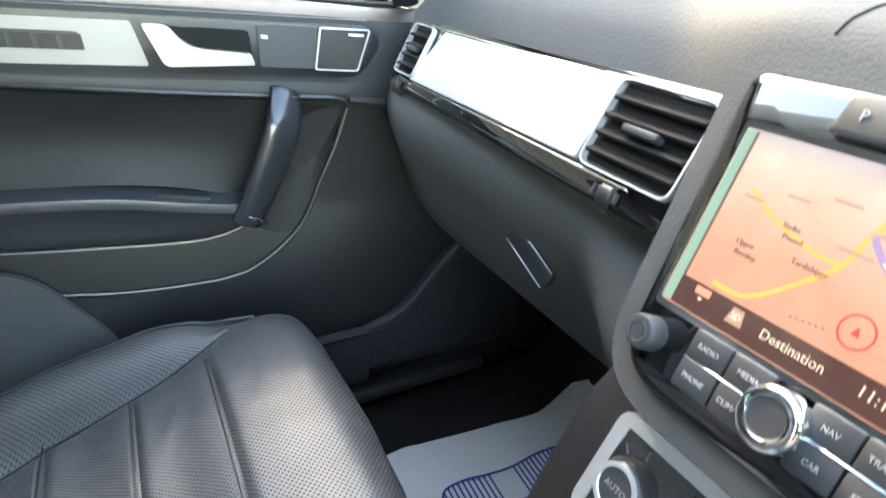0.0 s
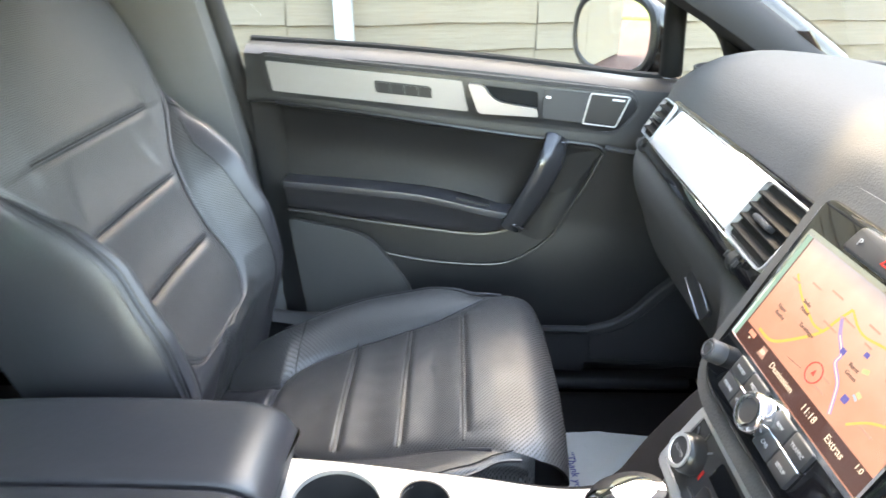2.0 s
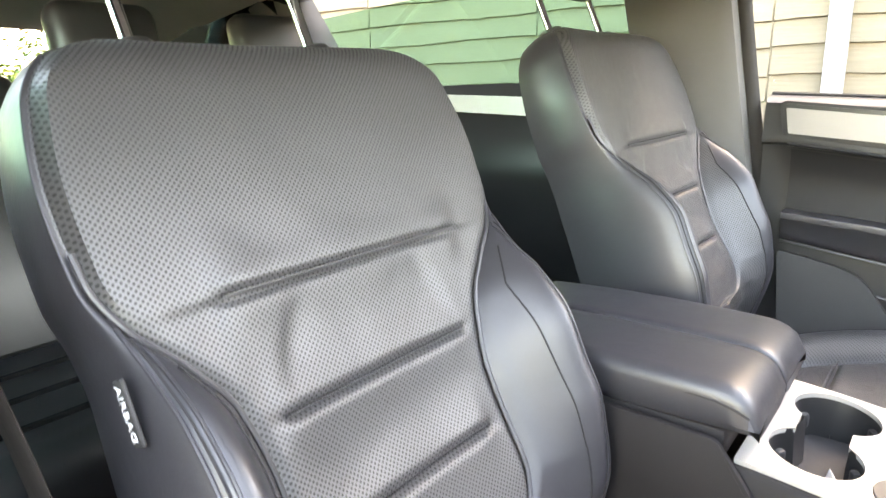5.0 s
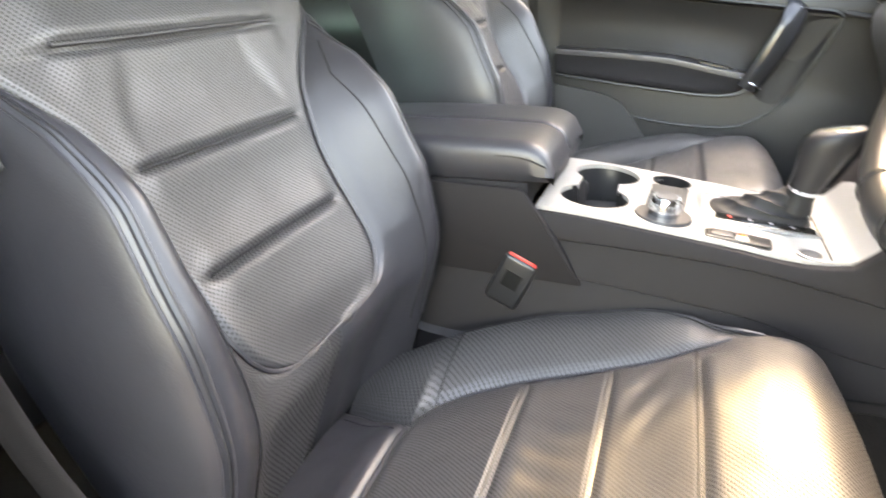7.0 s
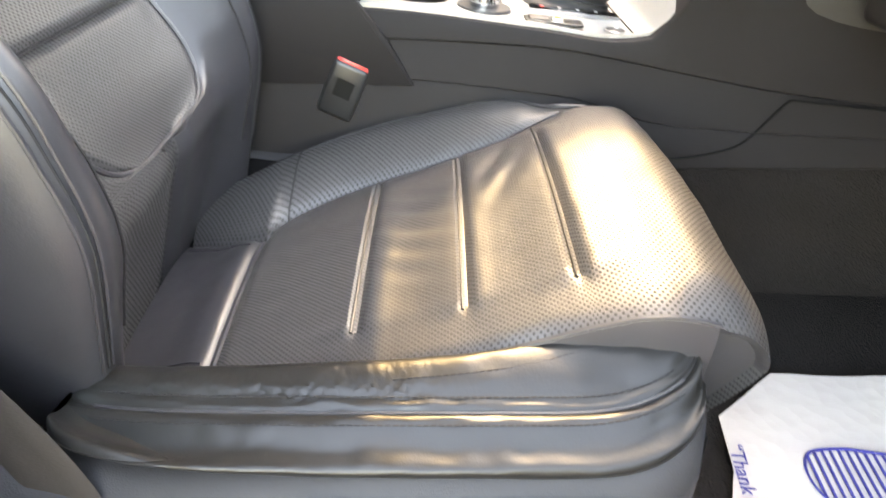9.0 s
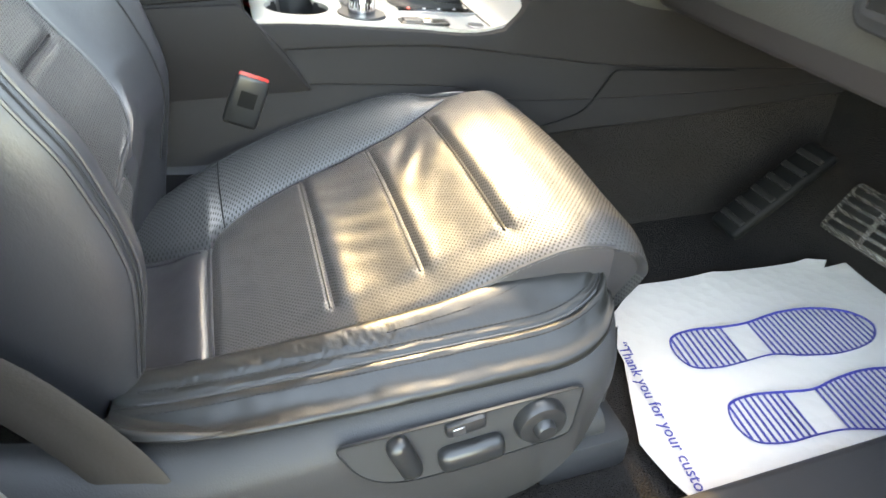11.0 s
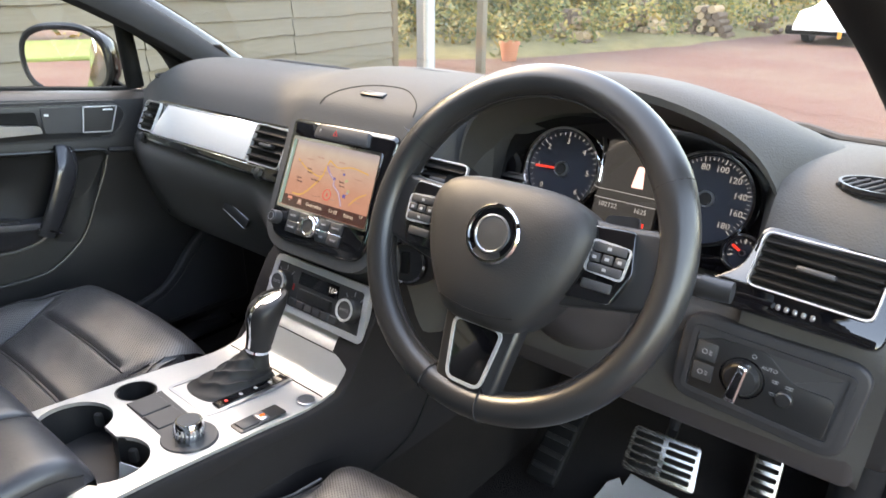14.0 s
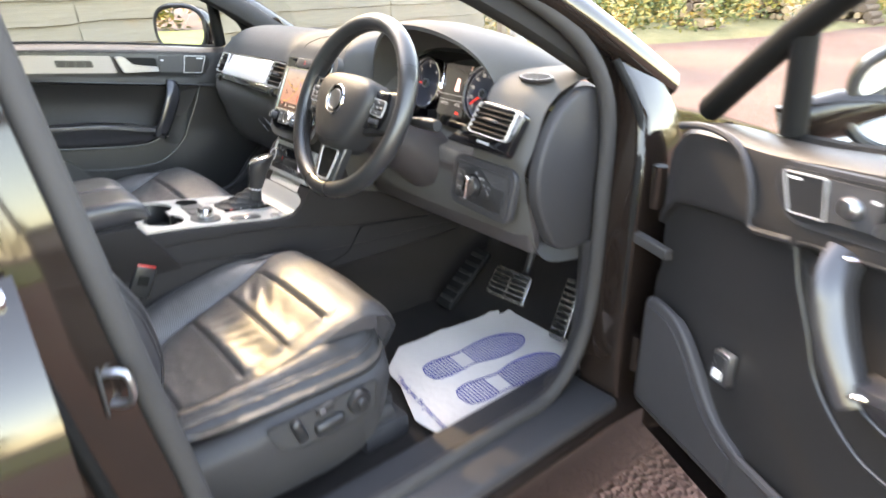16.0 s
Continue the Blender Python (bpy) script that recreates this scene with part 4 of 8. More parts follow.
    for j in (6, 50):
        part("stitching", tube([r_[j] + Vector((0, 0, 0.0006)) for r_ in rows[2:cut - 1]], 0.0010, 5), LEATHER, seat)
    if worn:
        outer_roll(seat, xc, s)
    for q in (-1, 1):
        rows = []
        if q == s and worn:
            continue
        for i in range(0, 111):
            mid, out, proud = cw(st[i][0], q)
            fold = 1.0 if i < 84 else math.sqrt(max(0.0, 1 - ((i - 84) / 26) ** 2))
            r = [seatp(i, q * (mid + (out - mid) * k / 14)) for k in range(15)]
            if i > 84:
                for k in range(15):
                    r[k].z -= 0.020 * (1 - fold) * (k / 14)
            e = r[-1]
            low = Vector((xc + q * (mid - 0.02 + (out + 0.032 - mid) * fold), e.y, 0.66 + dz + 0.04 * (1 - fold)))
            for k in range(1, 9):
                t = k / 8
                r.append(e.lerp(low, t) + Vector((q * 0.016 * math.sin(math.pi * t ** 0.7), 0, 0)))
            rows.append(r)
        part("cushion_bolster", loft(rows, uv=lambda i, j: (0.0062 * j, 0.0043 * i)), PERF, seat, "perforated black leather cushion side roll")
        tip = [rows[-1][k] for k in range(len(rows[-1]))]
        bt = bmesh.new()
        bt.faces.new([bt.verts.new(v) for v in tip])
        part("bolster_end", bt, LEATHER, seat)
    for q in (-1, 1):
        # closed end of the nose over the roll
        col = [seatp(i, q * cw(min(st[i][0], 0.20) if st[i][1] is None else 0.18 + 0.002 * (i - 110), q)[0]) for i in range(96, NI)]
        inn = [p_ + Vector((-q * 0.012, -0.004, -0.006)) for p_ in col]
        bt = loft([col, [c_ + Vector((-q * 0.003, -0.002, -0.004)) for c_ in col], inn])
        bt.faces.new([bt.verts.new(p_) for p_ in inn])
        part("nose_end", bt, LEATHER, seat)
        if q == s and worn:
            # flank of the panel down to the roll
            edge_ = [seatp(i, q * cw(st[i][0], q)[0]) for i in range(30, 111)]
            part("panel_flank", loft([edge_, [p_ + Vector((q * 0.002, 0, -0.010)) for p_ in edge_], [p_ + Vector((-q * 0.004, 0, -0.075)) for p_ in edge_]]), LEATHER, seat)
            part("piping", tube([p_ + Vector((0, 0, 0.0005)) for p_ in edge_], 0.0024, 6), LEATHER, seat)
        if q == s and worn:
            continue
        pip = [seatp(i, q * (cw(st[i][0], q)[1] - 0.004)) + Vector((0, 0, 0.001)) for i in range(16, 108, 2)]
        part("piping", tube(pip, 0.0024, 6), LEATHER, seat)
        pip = [seatp(i, q * (cw(st[i][0], q)[1] - 0.016)) + Vector((0, 0, 0.0006)) for i in range(16, 106, 2)]
        part("stitching", tube(pip, 0.0009, 5), THREAD, seat)
        pip = [seatp(i, q * (cw(st[i][0], q)[0] + 0.001)) + Vector((0, 0, 0.001)) for i in range(24, 100, 2)]
        part("piping", tube(pip, 0.0024, 6), LEATHER, seat)
    for sy in cseams:
        k = min(range(111), key=lambda n: abs(st[n][0] - sy))
        part("stitching", tube([seatp(k - 1, -s * (cw(sy, -s)[0] - 0.012) + s * (cw(sy, -s)[0] + 0.126) * j / 24) + Vector((0, 0, 0.0004)) for j in range(25)], 0.0015, 6), WORN, seat)
    # cross seams where the cushion runs under the back
    for q in (-1, 1):
        k = 26
        if q == s and worn:
            continue
        mid, out, _ = cw(st[k][0], q)
        part("stitching", tube([seatp(k, q * (mid + (out - mid) * j / 10)) + Vector((0, 0, 0.001)) for j in range(11)], 0.001, 5), THREAD, seat)
    # under the cushion: frame and plastic side shields
    part("seat_frame", rbox(xc, -0.05 + dy, 0.62 + dz, 0.36, 0.42, 0.10, 0.02, 2), PLASTIC, seat)
    for q in (-1, 1):
        for yy in (-0.2, 0.14):
            part("seat_rail", rbox(xc + q * 0.18, yy + dy, (0.57 + dz + FLOOR_Z) / 2, 0.035, 0.12, 0.57 + dz - FLOOR_Z + 0.02, 0.006), PLASTIC, seat)
        side_shield(seat, xc, q, dy, dz, q == s)
    return seat


make_seat(1, 0.352, 0.0, 0.0, "black perforated leather driver's seat, side worn")
make_seat(-1, -0.388, 0.0, 0.045, "black perforated leather passenger seat")

# rear bench in the dark
bench = thing("rear_bench", (XC, -1.2, FLOOR_Z), "black leather rear bench", "car seat")
for k, (x0, w) in enumerate(((-0.47, 0.44), (0.0, 0.40), (0.45, 0.44))):
    part("seat_cushion", rbox(XC + x0, -1.12, 0.72, w, 0.50, 0.16, 0.05, 4), RIM, bench)
    for k2 in range(4):
        part("seam", tube([(XC + x0 - w * 0.42, -1.30 + 0.11 * k2, 0.802), (XC + x0 + w * 0.42, -1.30 + 0.11 * k2, 0.802)], 0.006, 6), RUBBER, bench)
    part("backrest", rbox(XC + x0, -1.45, 1.02, w, 0.16, 0.60, 0.05, 4, pose(0, 0, 0, 18, 0, 0)), RIM, bench)
    part("headrest", rbox(XC + x0, -1.58, 1.40, 0.25, 0.09, 0.15, 0.04, 4, pose(0, 0, 0, 12, 0, 0)), LEATHER, bench)
part("bench_base", rbox(XC, -1.12, 0.57, 1.34, 0.46, 0.16, 0.02), PLASTIC, bench)


# ---- dashboard ----
dash = thing("dashboard", (XC, 0.6, 0.9), "black soft-touch dashboard with brushed silver strip", "dashboard")
# profile (y, z) from the windscreen over the top and down the face to the underside
PROF_SIDE = [(0.90, 1.165), (0.80, 1.195), (0.68, 1.222), (0.56, 1.236), (0.485, 1.228), (0.445, 1.205), (0.425, 1.178), (0.405, 1.135), (0.384, 1.090), (0.368, 1.068), (0.364, 1.045), (0.372, 1.010), (0.392, 0.965), (0.412, 0.915), (0.440, 0.872), (0.50, 0.845), (0.62, 0.83), (0.80, 0.82)]
PROF_END = [(0.86, 1.155), (0.78, 1.175), (0.68, 1.195), (0.57, 1.205), (0.50, 1.195), (0.463, 1.175), (0.445, 1.155), (0.430, 1.12), (0.415, 1.085), (0.402, 1.063), (0.40, 1.04), (0.405, 1.01), (0.418, 0.965), (0.432, 0.915), (0.455, 0.872), (0.51, 0.845), (0.62, 0.83), (0.80, 0.82)]
PROF_MID = [(0.92, 1.175), (0.82, 1.21), (0.70, 1.24), (0.58, 1.252), (0.49, 1.245), (0.435, 1.225), (0.415, 1.205), (0.400, 1.165), (0.375, 1.09), (0.345, 1.04), (0.330, 1.0), (0.335, 0.975), (0.348, 0.94), (0.36, 0.90), (0.38, 0.865), (0.46, 0.84), (0.62, 0.83), (0.80, 0.82)]
PROF_DRV = [(0.90, 1.165), (0.80, 1.195), (0.68, 1.222), (0.60, 1.230), (0.56, 1.225), (0.54, 1.20), (0.535, 1.16), (0.53, 1.10), (0.50, 1.055), (0.445, 1.050), (0.425, 1.045), (0.42, 1.010), (0.42, 0.965), (0.425, 0.925), (0.445, 0.895), (0.52, 0.87), (0.62, 0.86), (0.80, 0.85)]
PROF_RIGHT = [(0.90, 1.165), (0.80, 1.19), (0.68, 1.208), (0.56, 1.213), (0.485, 1.205), (0.452, 1.188), (0.436, 1.168), (0.418, 1.13), (0.405, 1.09), (0.404, 1.068), (0.408, 1.045), (0.412, 1.010), (0.418, 0.965), (0.425, 0.925), (0.445, 0.895), (0.52, 0.87), (0.62, 0.86), (0.80, 0.85)]
table = [(-0.735, PROF_END), (-0.60, PROF_SIDE), (-0.25, PROF_SIDE), (-0.13, PROF_MID), (0.10, PROF_MID), (0.165, PROF_DRV), (0.545, PROF_DRV), (0.575, PROF_RIGHT), (0.66, PROF_RIGHT), (0.715, PROF_END)]


def dash_profile(x):
    ys = lerp(x, [(k, tuple(p[0] for p in v)) for k, v in table])
    zs = lerp(x, [(k, tuple(p[1] for p in v)) for k, v in table])
    return spline([(x, y, z) for y, z in zip(ys, zs)], 3)


part("dash_pad", loft([dash_profile(-0.735 + 1.45 * i / 120) for i in range(121)]), SOFT, dash, "grained dark grey dash pad")

# brow over the instruments
brow = []
for k in range(0, 33):
    a = math.pi * k / 32
    x = 0.362 - 0.222 * math.cos(a)
    h = math.sin(a) ** 0.62
    lip = Vector((x, 0.415 + 0.05 * math.cos(a) ** 2, 1.085 + 0.205 * h))
    row = [Vector((x * 0.985 + 0.0055, 0.535, 1.07 + 0.165 * h)), lip + Vector((0, 0.02, -0.012)), lip + Vector((0, 0.003, -0.009)), lip, lip + Vector((0, 0.012, 0.007 * h))]
    for t in (0.15, 0.35, 0.55, 0.75, 1.0):
        e = Vector((0.362 - 0.28 * math.cos(a), 0.76 - 0.10 * math.cos(a) ** 2, 1.20))
        q = lip.lerp(e, t)
        q.z = lip.z + 0.007 * h + (e.z - lip.z) * t ** 1.5 + 0.012 * math.sin(math.pi * t) * h
        row.append(q)
    brow.append(row)
part("instrument_hood", loft(brow), SOFT, dash, "grained hood over the instruments")

def dash_z(x, y):
    """Height of the dash top at a place."""
    pr = dash_profile(x)
    for a, c in zip(pr, pr[1:]):
        if c.y <= y <= a.y:
            return a.z + (c.z - a.z) * (a.y - y) / max(1e-6, a.y - c.y)
    return pr[0].z


# centre lid with grip, speaker grille on top
lid = [(-0.108, 0.402), (-0.100, 0.430), (-0.080, 0.452), (-0.045, 0.470), (-0.010, 0.477), (0.030, 0.474), (0.065, 0.455), (0.088, 0.432), (0.095, 0.405)]
lid = [Vector((p.x, p.y, dash_z(p.x, p.y) + 0.0003)) for p in spline([(x, y, 0) for x, y in lid], 8)]
part("lid_joint", tube(lid[5:-5], 0.0010, 6), RUBBER, dash)
part("lid_grip", rbox(-0.012, 0.448, dash_z(-0.012, 0.448) + 0.001, 0.048, 0.013, 0.005, 0.002, 2, pose(0, 0, 0, 14, 0, 0)), SMOOTH, dash)
gr_o = round_poly([(-0.10, 0.63), (0.14, 0.63), (0.13, 0.70), (-0.085, 0.70)], 0.02, 4)
bmg = bmesh.new()
bmg.faces.new([bmg.verts.new((p.x, p.y, dash_z(p.x, p.y) + 0.002)) for p in gr_o])
part("speaker_grille", bmg, BUTTON, dash, "fine black speaker grille")
# raised lip along the windscreen
part("screen_lip", tube([Vector((x, 0.80 - 0.10 * ((x - XC) / 0.72) ** 2, dash_z(x, 0.80 - 0.10 * ((x - XC) / 0.72) ** 2) + 0.002)) for x in [-0.70 + 1.38 * k / 30 for k in range(31)]], 0.006, 8), SOFT, dash)
part("lower_panel", rbox(0.44, 0.440, 0.955, 0.54, 0.03, 0.15, 0.012, 3, pose(0, 0, 0, 6, 0, 0)), WARM, dash, "dark lower dash panel")
# end cap on the driver's side, seen with the door open
cap = round_poly([(0.405, 1.02), (0.43, 1.12), (0.50, 1.195), (0.60, 1.19), (0.66, 1.10), (0.66, 0.95), (0.60, 0.87), (0.47, 0.88)], 0.05, 5)
part("end_cap", prism(cap, 0.025, basis((0.712, 0, 0), (0, 1, 0), (0, 0, 1)), 0.008, 3), PLASTIC, dash, "grained end cap of the dashboard")

# glove box: joint and handle
glove = thing("glove_box", (-0.42, 0.40, 0.88), "dark glove box with chrome-edged catch", "glove box")
gl = spline([(-0.66, 0.425, 0.90), (-0.64, 0.400, 0.985), (-0.60, 0.382, 1.022), (-0.45, 0.374, 1.024), (-0.26, 0.374, 1.022), (-0.225, 0.385, 0.985), (-0.215, 0.40, 0.93)], 8)
part("joint", tube(gl, 0.002, 6), RUBBER, glove)
hm = basis((-0.315, 0.379, 0.985), (1, 0, -0.42), (0, 0.35, 0.94))
part("catch", prism(round_poly([(-0.036, -0.009), (0.036, -0.009), (0.036, 0.009), (-0.036, 0.009)], 0.004), 0.006, hm, 0.002), SMOOTH, glove)
part("chrome_edge", rbox(0, 0, 0, 0.066, 0.0012, 0.002, 0.0005, 1, hm @ pose(0, 0.0095, 0.006)), SATIN, glove)
part("chrome_edge", rbox(0, 0, 0, 0.066, 0.0012, 0.002, 0.0005, 1, hm @ pose(0, -0.0095, 0.006)), SATIN, glove)


def make_vent(m, w, h, slats=4, group="dash vents", label="air vent with black slats in a chrome frame"):
    """An air vent in the plane of m: chrome frame, black box, slats and a thumb tab."""
    at = m.translation
    v = thing("air_vent", at, label, "air vent", group)
    o = round_poly([(-w / 2, -h / 2), (w / 2, -h / 2), (w / 2, h / 2), (-w / 2, h / 2)], 0.010, 4)
    part("frame", prism(o, 0.006, m, hole=ring_poly(o, -0.0017)), FRAME, v, "satin silver vent frame")
    part("box", prism(ring_poly(o, -0.003), 0.030, m @ pose(0, 0, -0.0305)), RUBBER, v)
    for q in (-1, 1):
        part("cheek", rbox(0, 0, 0, 0.003, h - 0.004, 0.03, 0.001, 1, m @ pose(q * (w / 2 - 0.003), 0, -0.015)), SMOOTH, v)
        part("cheek", rbox(0, 0, 0, w - 0.004, 0.003, 0.03, 0.001, 1, m @ pose(0, q * (h / 2 - 0.003), -0.015)), SMOOTH, v)
    for k in range(slats):
        y = -h / 2 + h * (k + 1) / (slats + 1)
        part("slat", rbox(0, 0, 0, w - 0.007, 0.0034, 0.0105, 0.0012, 2, m @ pose(0, y, 0.0025, 34, 0, 0)), RUBBER, v)
    part("thumb_tab", rbox(0, 0, 0, min(0.035, w * 0.4), 0.006, 0.010, 0.002, 2, m @ pose(0, 0, 0.006)), BUTTON, v)
    return v


# passenger strip: gloss black carrier, silver panel, two vents, thumb wheels
strip = thing("trim_strip", (-0.40, 0.40, 1.08), "gloss black trim strip with a brushed silver panel", "trim")
SM = basis((-0.397, 0.3835, 1.1285), (1, -0.05, 0.012), (0, 0.5, 0.86))
car_o = round_poly([(-0.235, -0.048), (0.262, -0.052), (0.270, 0.046), (-0.215, 0.042), (-0.262, 0.0)], [0.03, 0.012, 0.012, 0.02, 0.03], 5)
part("carrier", prism(car_o, 0.016, SM @ pose(0, 0, -0.014), 0.003), GLOSS, strip, "piano black carrier")
pan = [(-0.188, -0.031), (0.157, -0.029), (0.164, 0.035), (-0.152, 0.034)]
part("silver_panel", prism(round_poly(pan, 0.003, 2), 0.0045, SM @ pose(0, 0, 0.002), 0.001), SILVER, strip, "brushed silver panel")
part("chrome_line", rbox(0, 0, 0, 0.44, 0.0025, 0.003, 0.0008, 1, SM @ pose(0.0, -0.0335, 0.003)), CHROME, strip)
part("chrome_line", rbox(0, 0, 0, 0.42, 0.0025, 0.003, 0.0008, 1, SM @ pose(0.01, 0.0375, 0.003)), CHROME, strip)
make_vent(SM @ pose(-0.208, 0.003, 0.004, 0, 0, 0), 0.062, 0.064, 4)
make_vent(SM @ pose(0.213, 0.004, 0.004), 0.096, 0.069, 4)
for x in (-0.222, 0.205):
    w0 = part("thumb_wheel", revolve([(0.0, -0.006), (0.012, -0.006), (0.012, 0.006), (0.0, 0.006)], SM @ pose(x, -0.0425, -0.004, 0, 90, 0), 20), SMOOTH, strip, "ribbed black thumb wheel")
    for k in range(5):
        part("rib", rbox(0, 0, 0, 0.002, 0.008, 0.004, 0.0005, 1, SM @ pose(x - 0.012 + 0.006 * k, -0.0425, 0.0055)), BUTTON, w0)

# driver's vents
dm = basis((0.631, 0.402, 1.1295), (1, -0.13, 0), (0, 0.5, 0.86))
rs = thing("vent_surround", (0.62, 0.42, 1.06), "piano black surround of the outer vent", "trim")
part("surround", prism(round_poly([(-0.125, -0.055), (0.070, -0.05), (0.072, 0.035), (-0.062, 0.040), (-0.07, -0.01)], 0.012, 4), 0.016, dm @ pose(0, 0, -0.014), 0.003), GLOSS, rs)
make_vent(dm @ pose(0, 0.003, 0.004), 0.116, 0.060, 5)
for k in range(5):
    part("rib", rbox(0, 0, 0, 0.004, 0.006, 0.004, 0.001, 1, dm @ pose(-0.022 + 0.008 * k, -0.039, 0.003)), SATIN, rs)
im = basis((0.158, 0.405, 1.135), (1, 0.0, 0), (0, 0.5, 0.86))
make_vent(im, 0.080, 0.060, 4)
# oval demister vents on top
for x in (0.655, -0.685):
    ov = thing("demister_vent", (x, 0.49, 1.20), "oval slotted demister vent on the dash top", "air vent", "demister vents")
    om = basis((x, 0.485, 1.2065 if x > 0 else 1.196), (1, -0.1, 0), (0, 1, 0.10))
    el = [(0.036 * math.cos(2 * math.pi * k / 28), 0.024 * math.sin(2 * math.pi * k / 28)) for k in range(28)]
    part("frame", prism(el, 0.004, om, hole=ring_poly(el, -0.003)), SMOOTH, ov)
    part("box", prism(el, 0.001, om @ pose(0, 0, -0.004)), RUBBER, ov)
    for k in range(-3, 4):
        w = 2 * 0.022 * math.sqrt(max(0, 1 - (k * 0.0095 / 0.036) ** 2))
        part("slat", rbox(0, 0, 0, 0.004, w, 0.005, 0.001, 1, om @ pose(k * 0.0095, 0, 0.001, 0, 0, -25)), PLASTIC, ov)

# ---- instruments ----
clus = thing("instrument_cluster", (0.385, 0.52, 1.05), "instrument cluster with two round gauges and a display", "instruments")
CM = basis((0.386, 0.512, 1.145), (1, -0.03, 0), (0, 0.30, 0.95))
part("backing", prism(round_poly([(-0.205, -0.075), (0.195, -0.075), (0.19, 0.05), (0.10, 0.085), (-0.11, 0.085), (-0.20, 0.05)], 0.03, 4), 0.006, CM @ pose(0, 0, -0.012)), GLOSS, clus)
DIAL = plain("dark blue dial", (0.012, 0.016, 0.028), 0.45)


def gauge(x, y, r, numbers, a0, a1, needle, ticks):
    g = part("gauge", revolve([(0, 0), (r, 0), (r, 0.004)], CM @ pose(x, y, 0.0), 44), DIAL, clus, "dark round gauge with white figures")
    part("chrome_ring", revolve([(r, 0.0), (r + 0.001, 0.010), (r + 0.004, 0.010), (r + 0.005, 0.0)], CM @ pose(x, y, 0.0), 48), CHROME, g)
    for k in range(ticks + 1):
        a = radians(a0 + (a1 - a0) * k / ticks)
        big = k % 5 == 0
        part("tick", rbox(0, 0, 0, 0.006 if big else 0.004, 0.0012 if big else 0.0007, 0.0006, 0, 1, CM @ pose(x + (r - 0.005) * math.cos(a), y + (r - 0.005) * math.sin(a), 0.0008, 0, 0, math.degrees(a))), WHITELIT, g, smooth=False)
    for k, n in enumerate(numbers):
        a = radians(a0 + (a1 - a0) * k / (len(numbers) - 1))
        letters("figure", n, 0.2 * r, CM @ pose(x + r * 0.72 * math.cos(a), y + r * 0.72 * math.sin(a), 0.001), WHITELIT, g)
    part("hub", revolve([(0.0, 0.006), (r * 0.13, 0.006), (r * 0.16, 0.003), (r * 0.16, 0.0)], CM @ pose(x, y, 0), 24), SMOOTH, g)
    part("hub_ring", revolve([(r * 0.15, 0.0), (r * 0.15, 0.0065), (r * 0.185, 0.0065), (r * 0.185, 0)], CM @ pose(x, y, 0), 24), SATIN, g)
    a = radians(needle)
    part("needle", rbox(0, 0, 0, r * 0.6, 0.003, 0.0015, 0.0005, 1, CM @ pose(x + r * 0.47 * math.cos(a), y + r * 0.47 * math.sin(a), 0.004, 0, 0, needle)), REDLIT, g)
    return g


gauge(-0.100, 0.008, 0.054, ["0", "1", "2", "3", "4", "5", "6"], 225, -45, 182, 30)
gauge(0.100, 0.008, 0.054, ["0", "20", "40", "60", "80", "100", "120", "140", "160", "180"], 225, -45, 218, 45)
gauge(0.157, -0.045, 0.019, ["0", "1/2", "1"], 200, -20, 150, 10)
gauge(-0.157, -0.045, 0.019, ["50", "90", "130"], 200, -20, 95, 10)
disp = part("display", prism(round_poly([(-0.043, -0.052), (0.043, -0.052), (0.040, 0.060), (-0.040, 0.060)], 0.006), 0.003, CM @ pose(0, 0.0, -0.003)), glow("instrument display", (0.16, 0.17, 0.19), 0.10), clus, "small dark display")
part("display_line", rbox(0, 0, 0, 0.085, 0.001, 0.001, 0, 1, CM @ pose(0, -0.018, 0.001)), WHITELIT, disp, smooth=False)
part("display_line", rbox(0, 0, 0, 0.085, 0.001, 0.001, 0, 1, CM @ pose(0, -0.006, 0.001)), WHITELIT, disp, smooth=False)
letters("lettering", "102122", 0.009, CM @ pose(-0.022, -0.026, 0.001), WHITELIT, disp)
letters("lettering", "1625", 0.009, CM @ pose(0.024, -0.026, 0.001), WHITELIT, disp)
part("car_outline", prism(round_poly([(-0.008, -0.012), (0.008, -0.012), (0.004, 0.016), (-0.004, 0.016)], 0.002), 0.001, CM @ pose(0.012, 0.015, 0.0)), glow("pink lit sign", (0.8, 0.5, 0.55), 0.7), disp)
part("warning_light", rbox(0, 0, 0, 0.010, 0.006, 0.001, 0, 1, CM @ pose(0.028, -0.043, 0.001)), REDLIT, disp)
for q in (-1, 1):
    part("chrome_sweep", tube([CM @ Vector((q * (0.060 - 0.018 * math.cos(t)), 0.008 + 0.062 * math.sin(t), 0.0015)) for t in [radians(k * 9 - 5) for k in range(8)]], 0.0012, 6), CHROME, clus)

# ---- light switch panel ----
lp = thing("light_switch_panel", (0.61, 0.40, 0.95), "dark light switch panel with chrome rotary knob", "switch panel")
LM = basis((0.608, 0.399, 1.000), (1, -0.05, 0), (0, 0.14, 0.99))
lo = round_poly([(-0.090, -0.044), (0.082, -0.050), (0.090, 0.050), (-0.088, 0.052)], 0.02, 5)
part("frame", prism(ring_poly(lo, 0.004), 0.014, LM @ pose(0, 0, -0.006), 0.004, 3), PLASTIC, lp)
li = ring_poly(lo, -0.014)
part("recess_rim", prism(ring_poly(lo, -0.008), 0.007, LM @ pose(0, 0, 0.004), hole=li), PLASTIC, lp)
part("face", prism(li, 0.002, LM @ pose(0, 0, 0.0065)), BUTTON, lp)
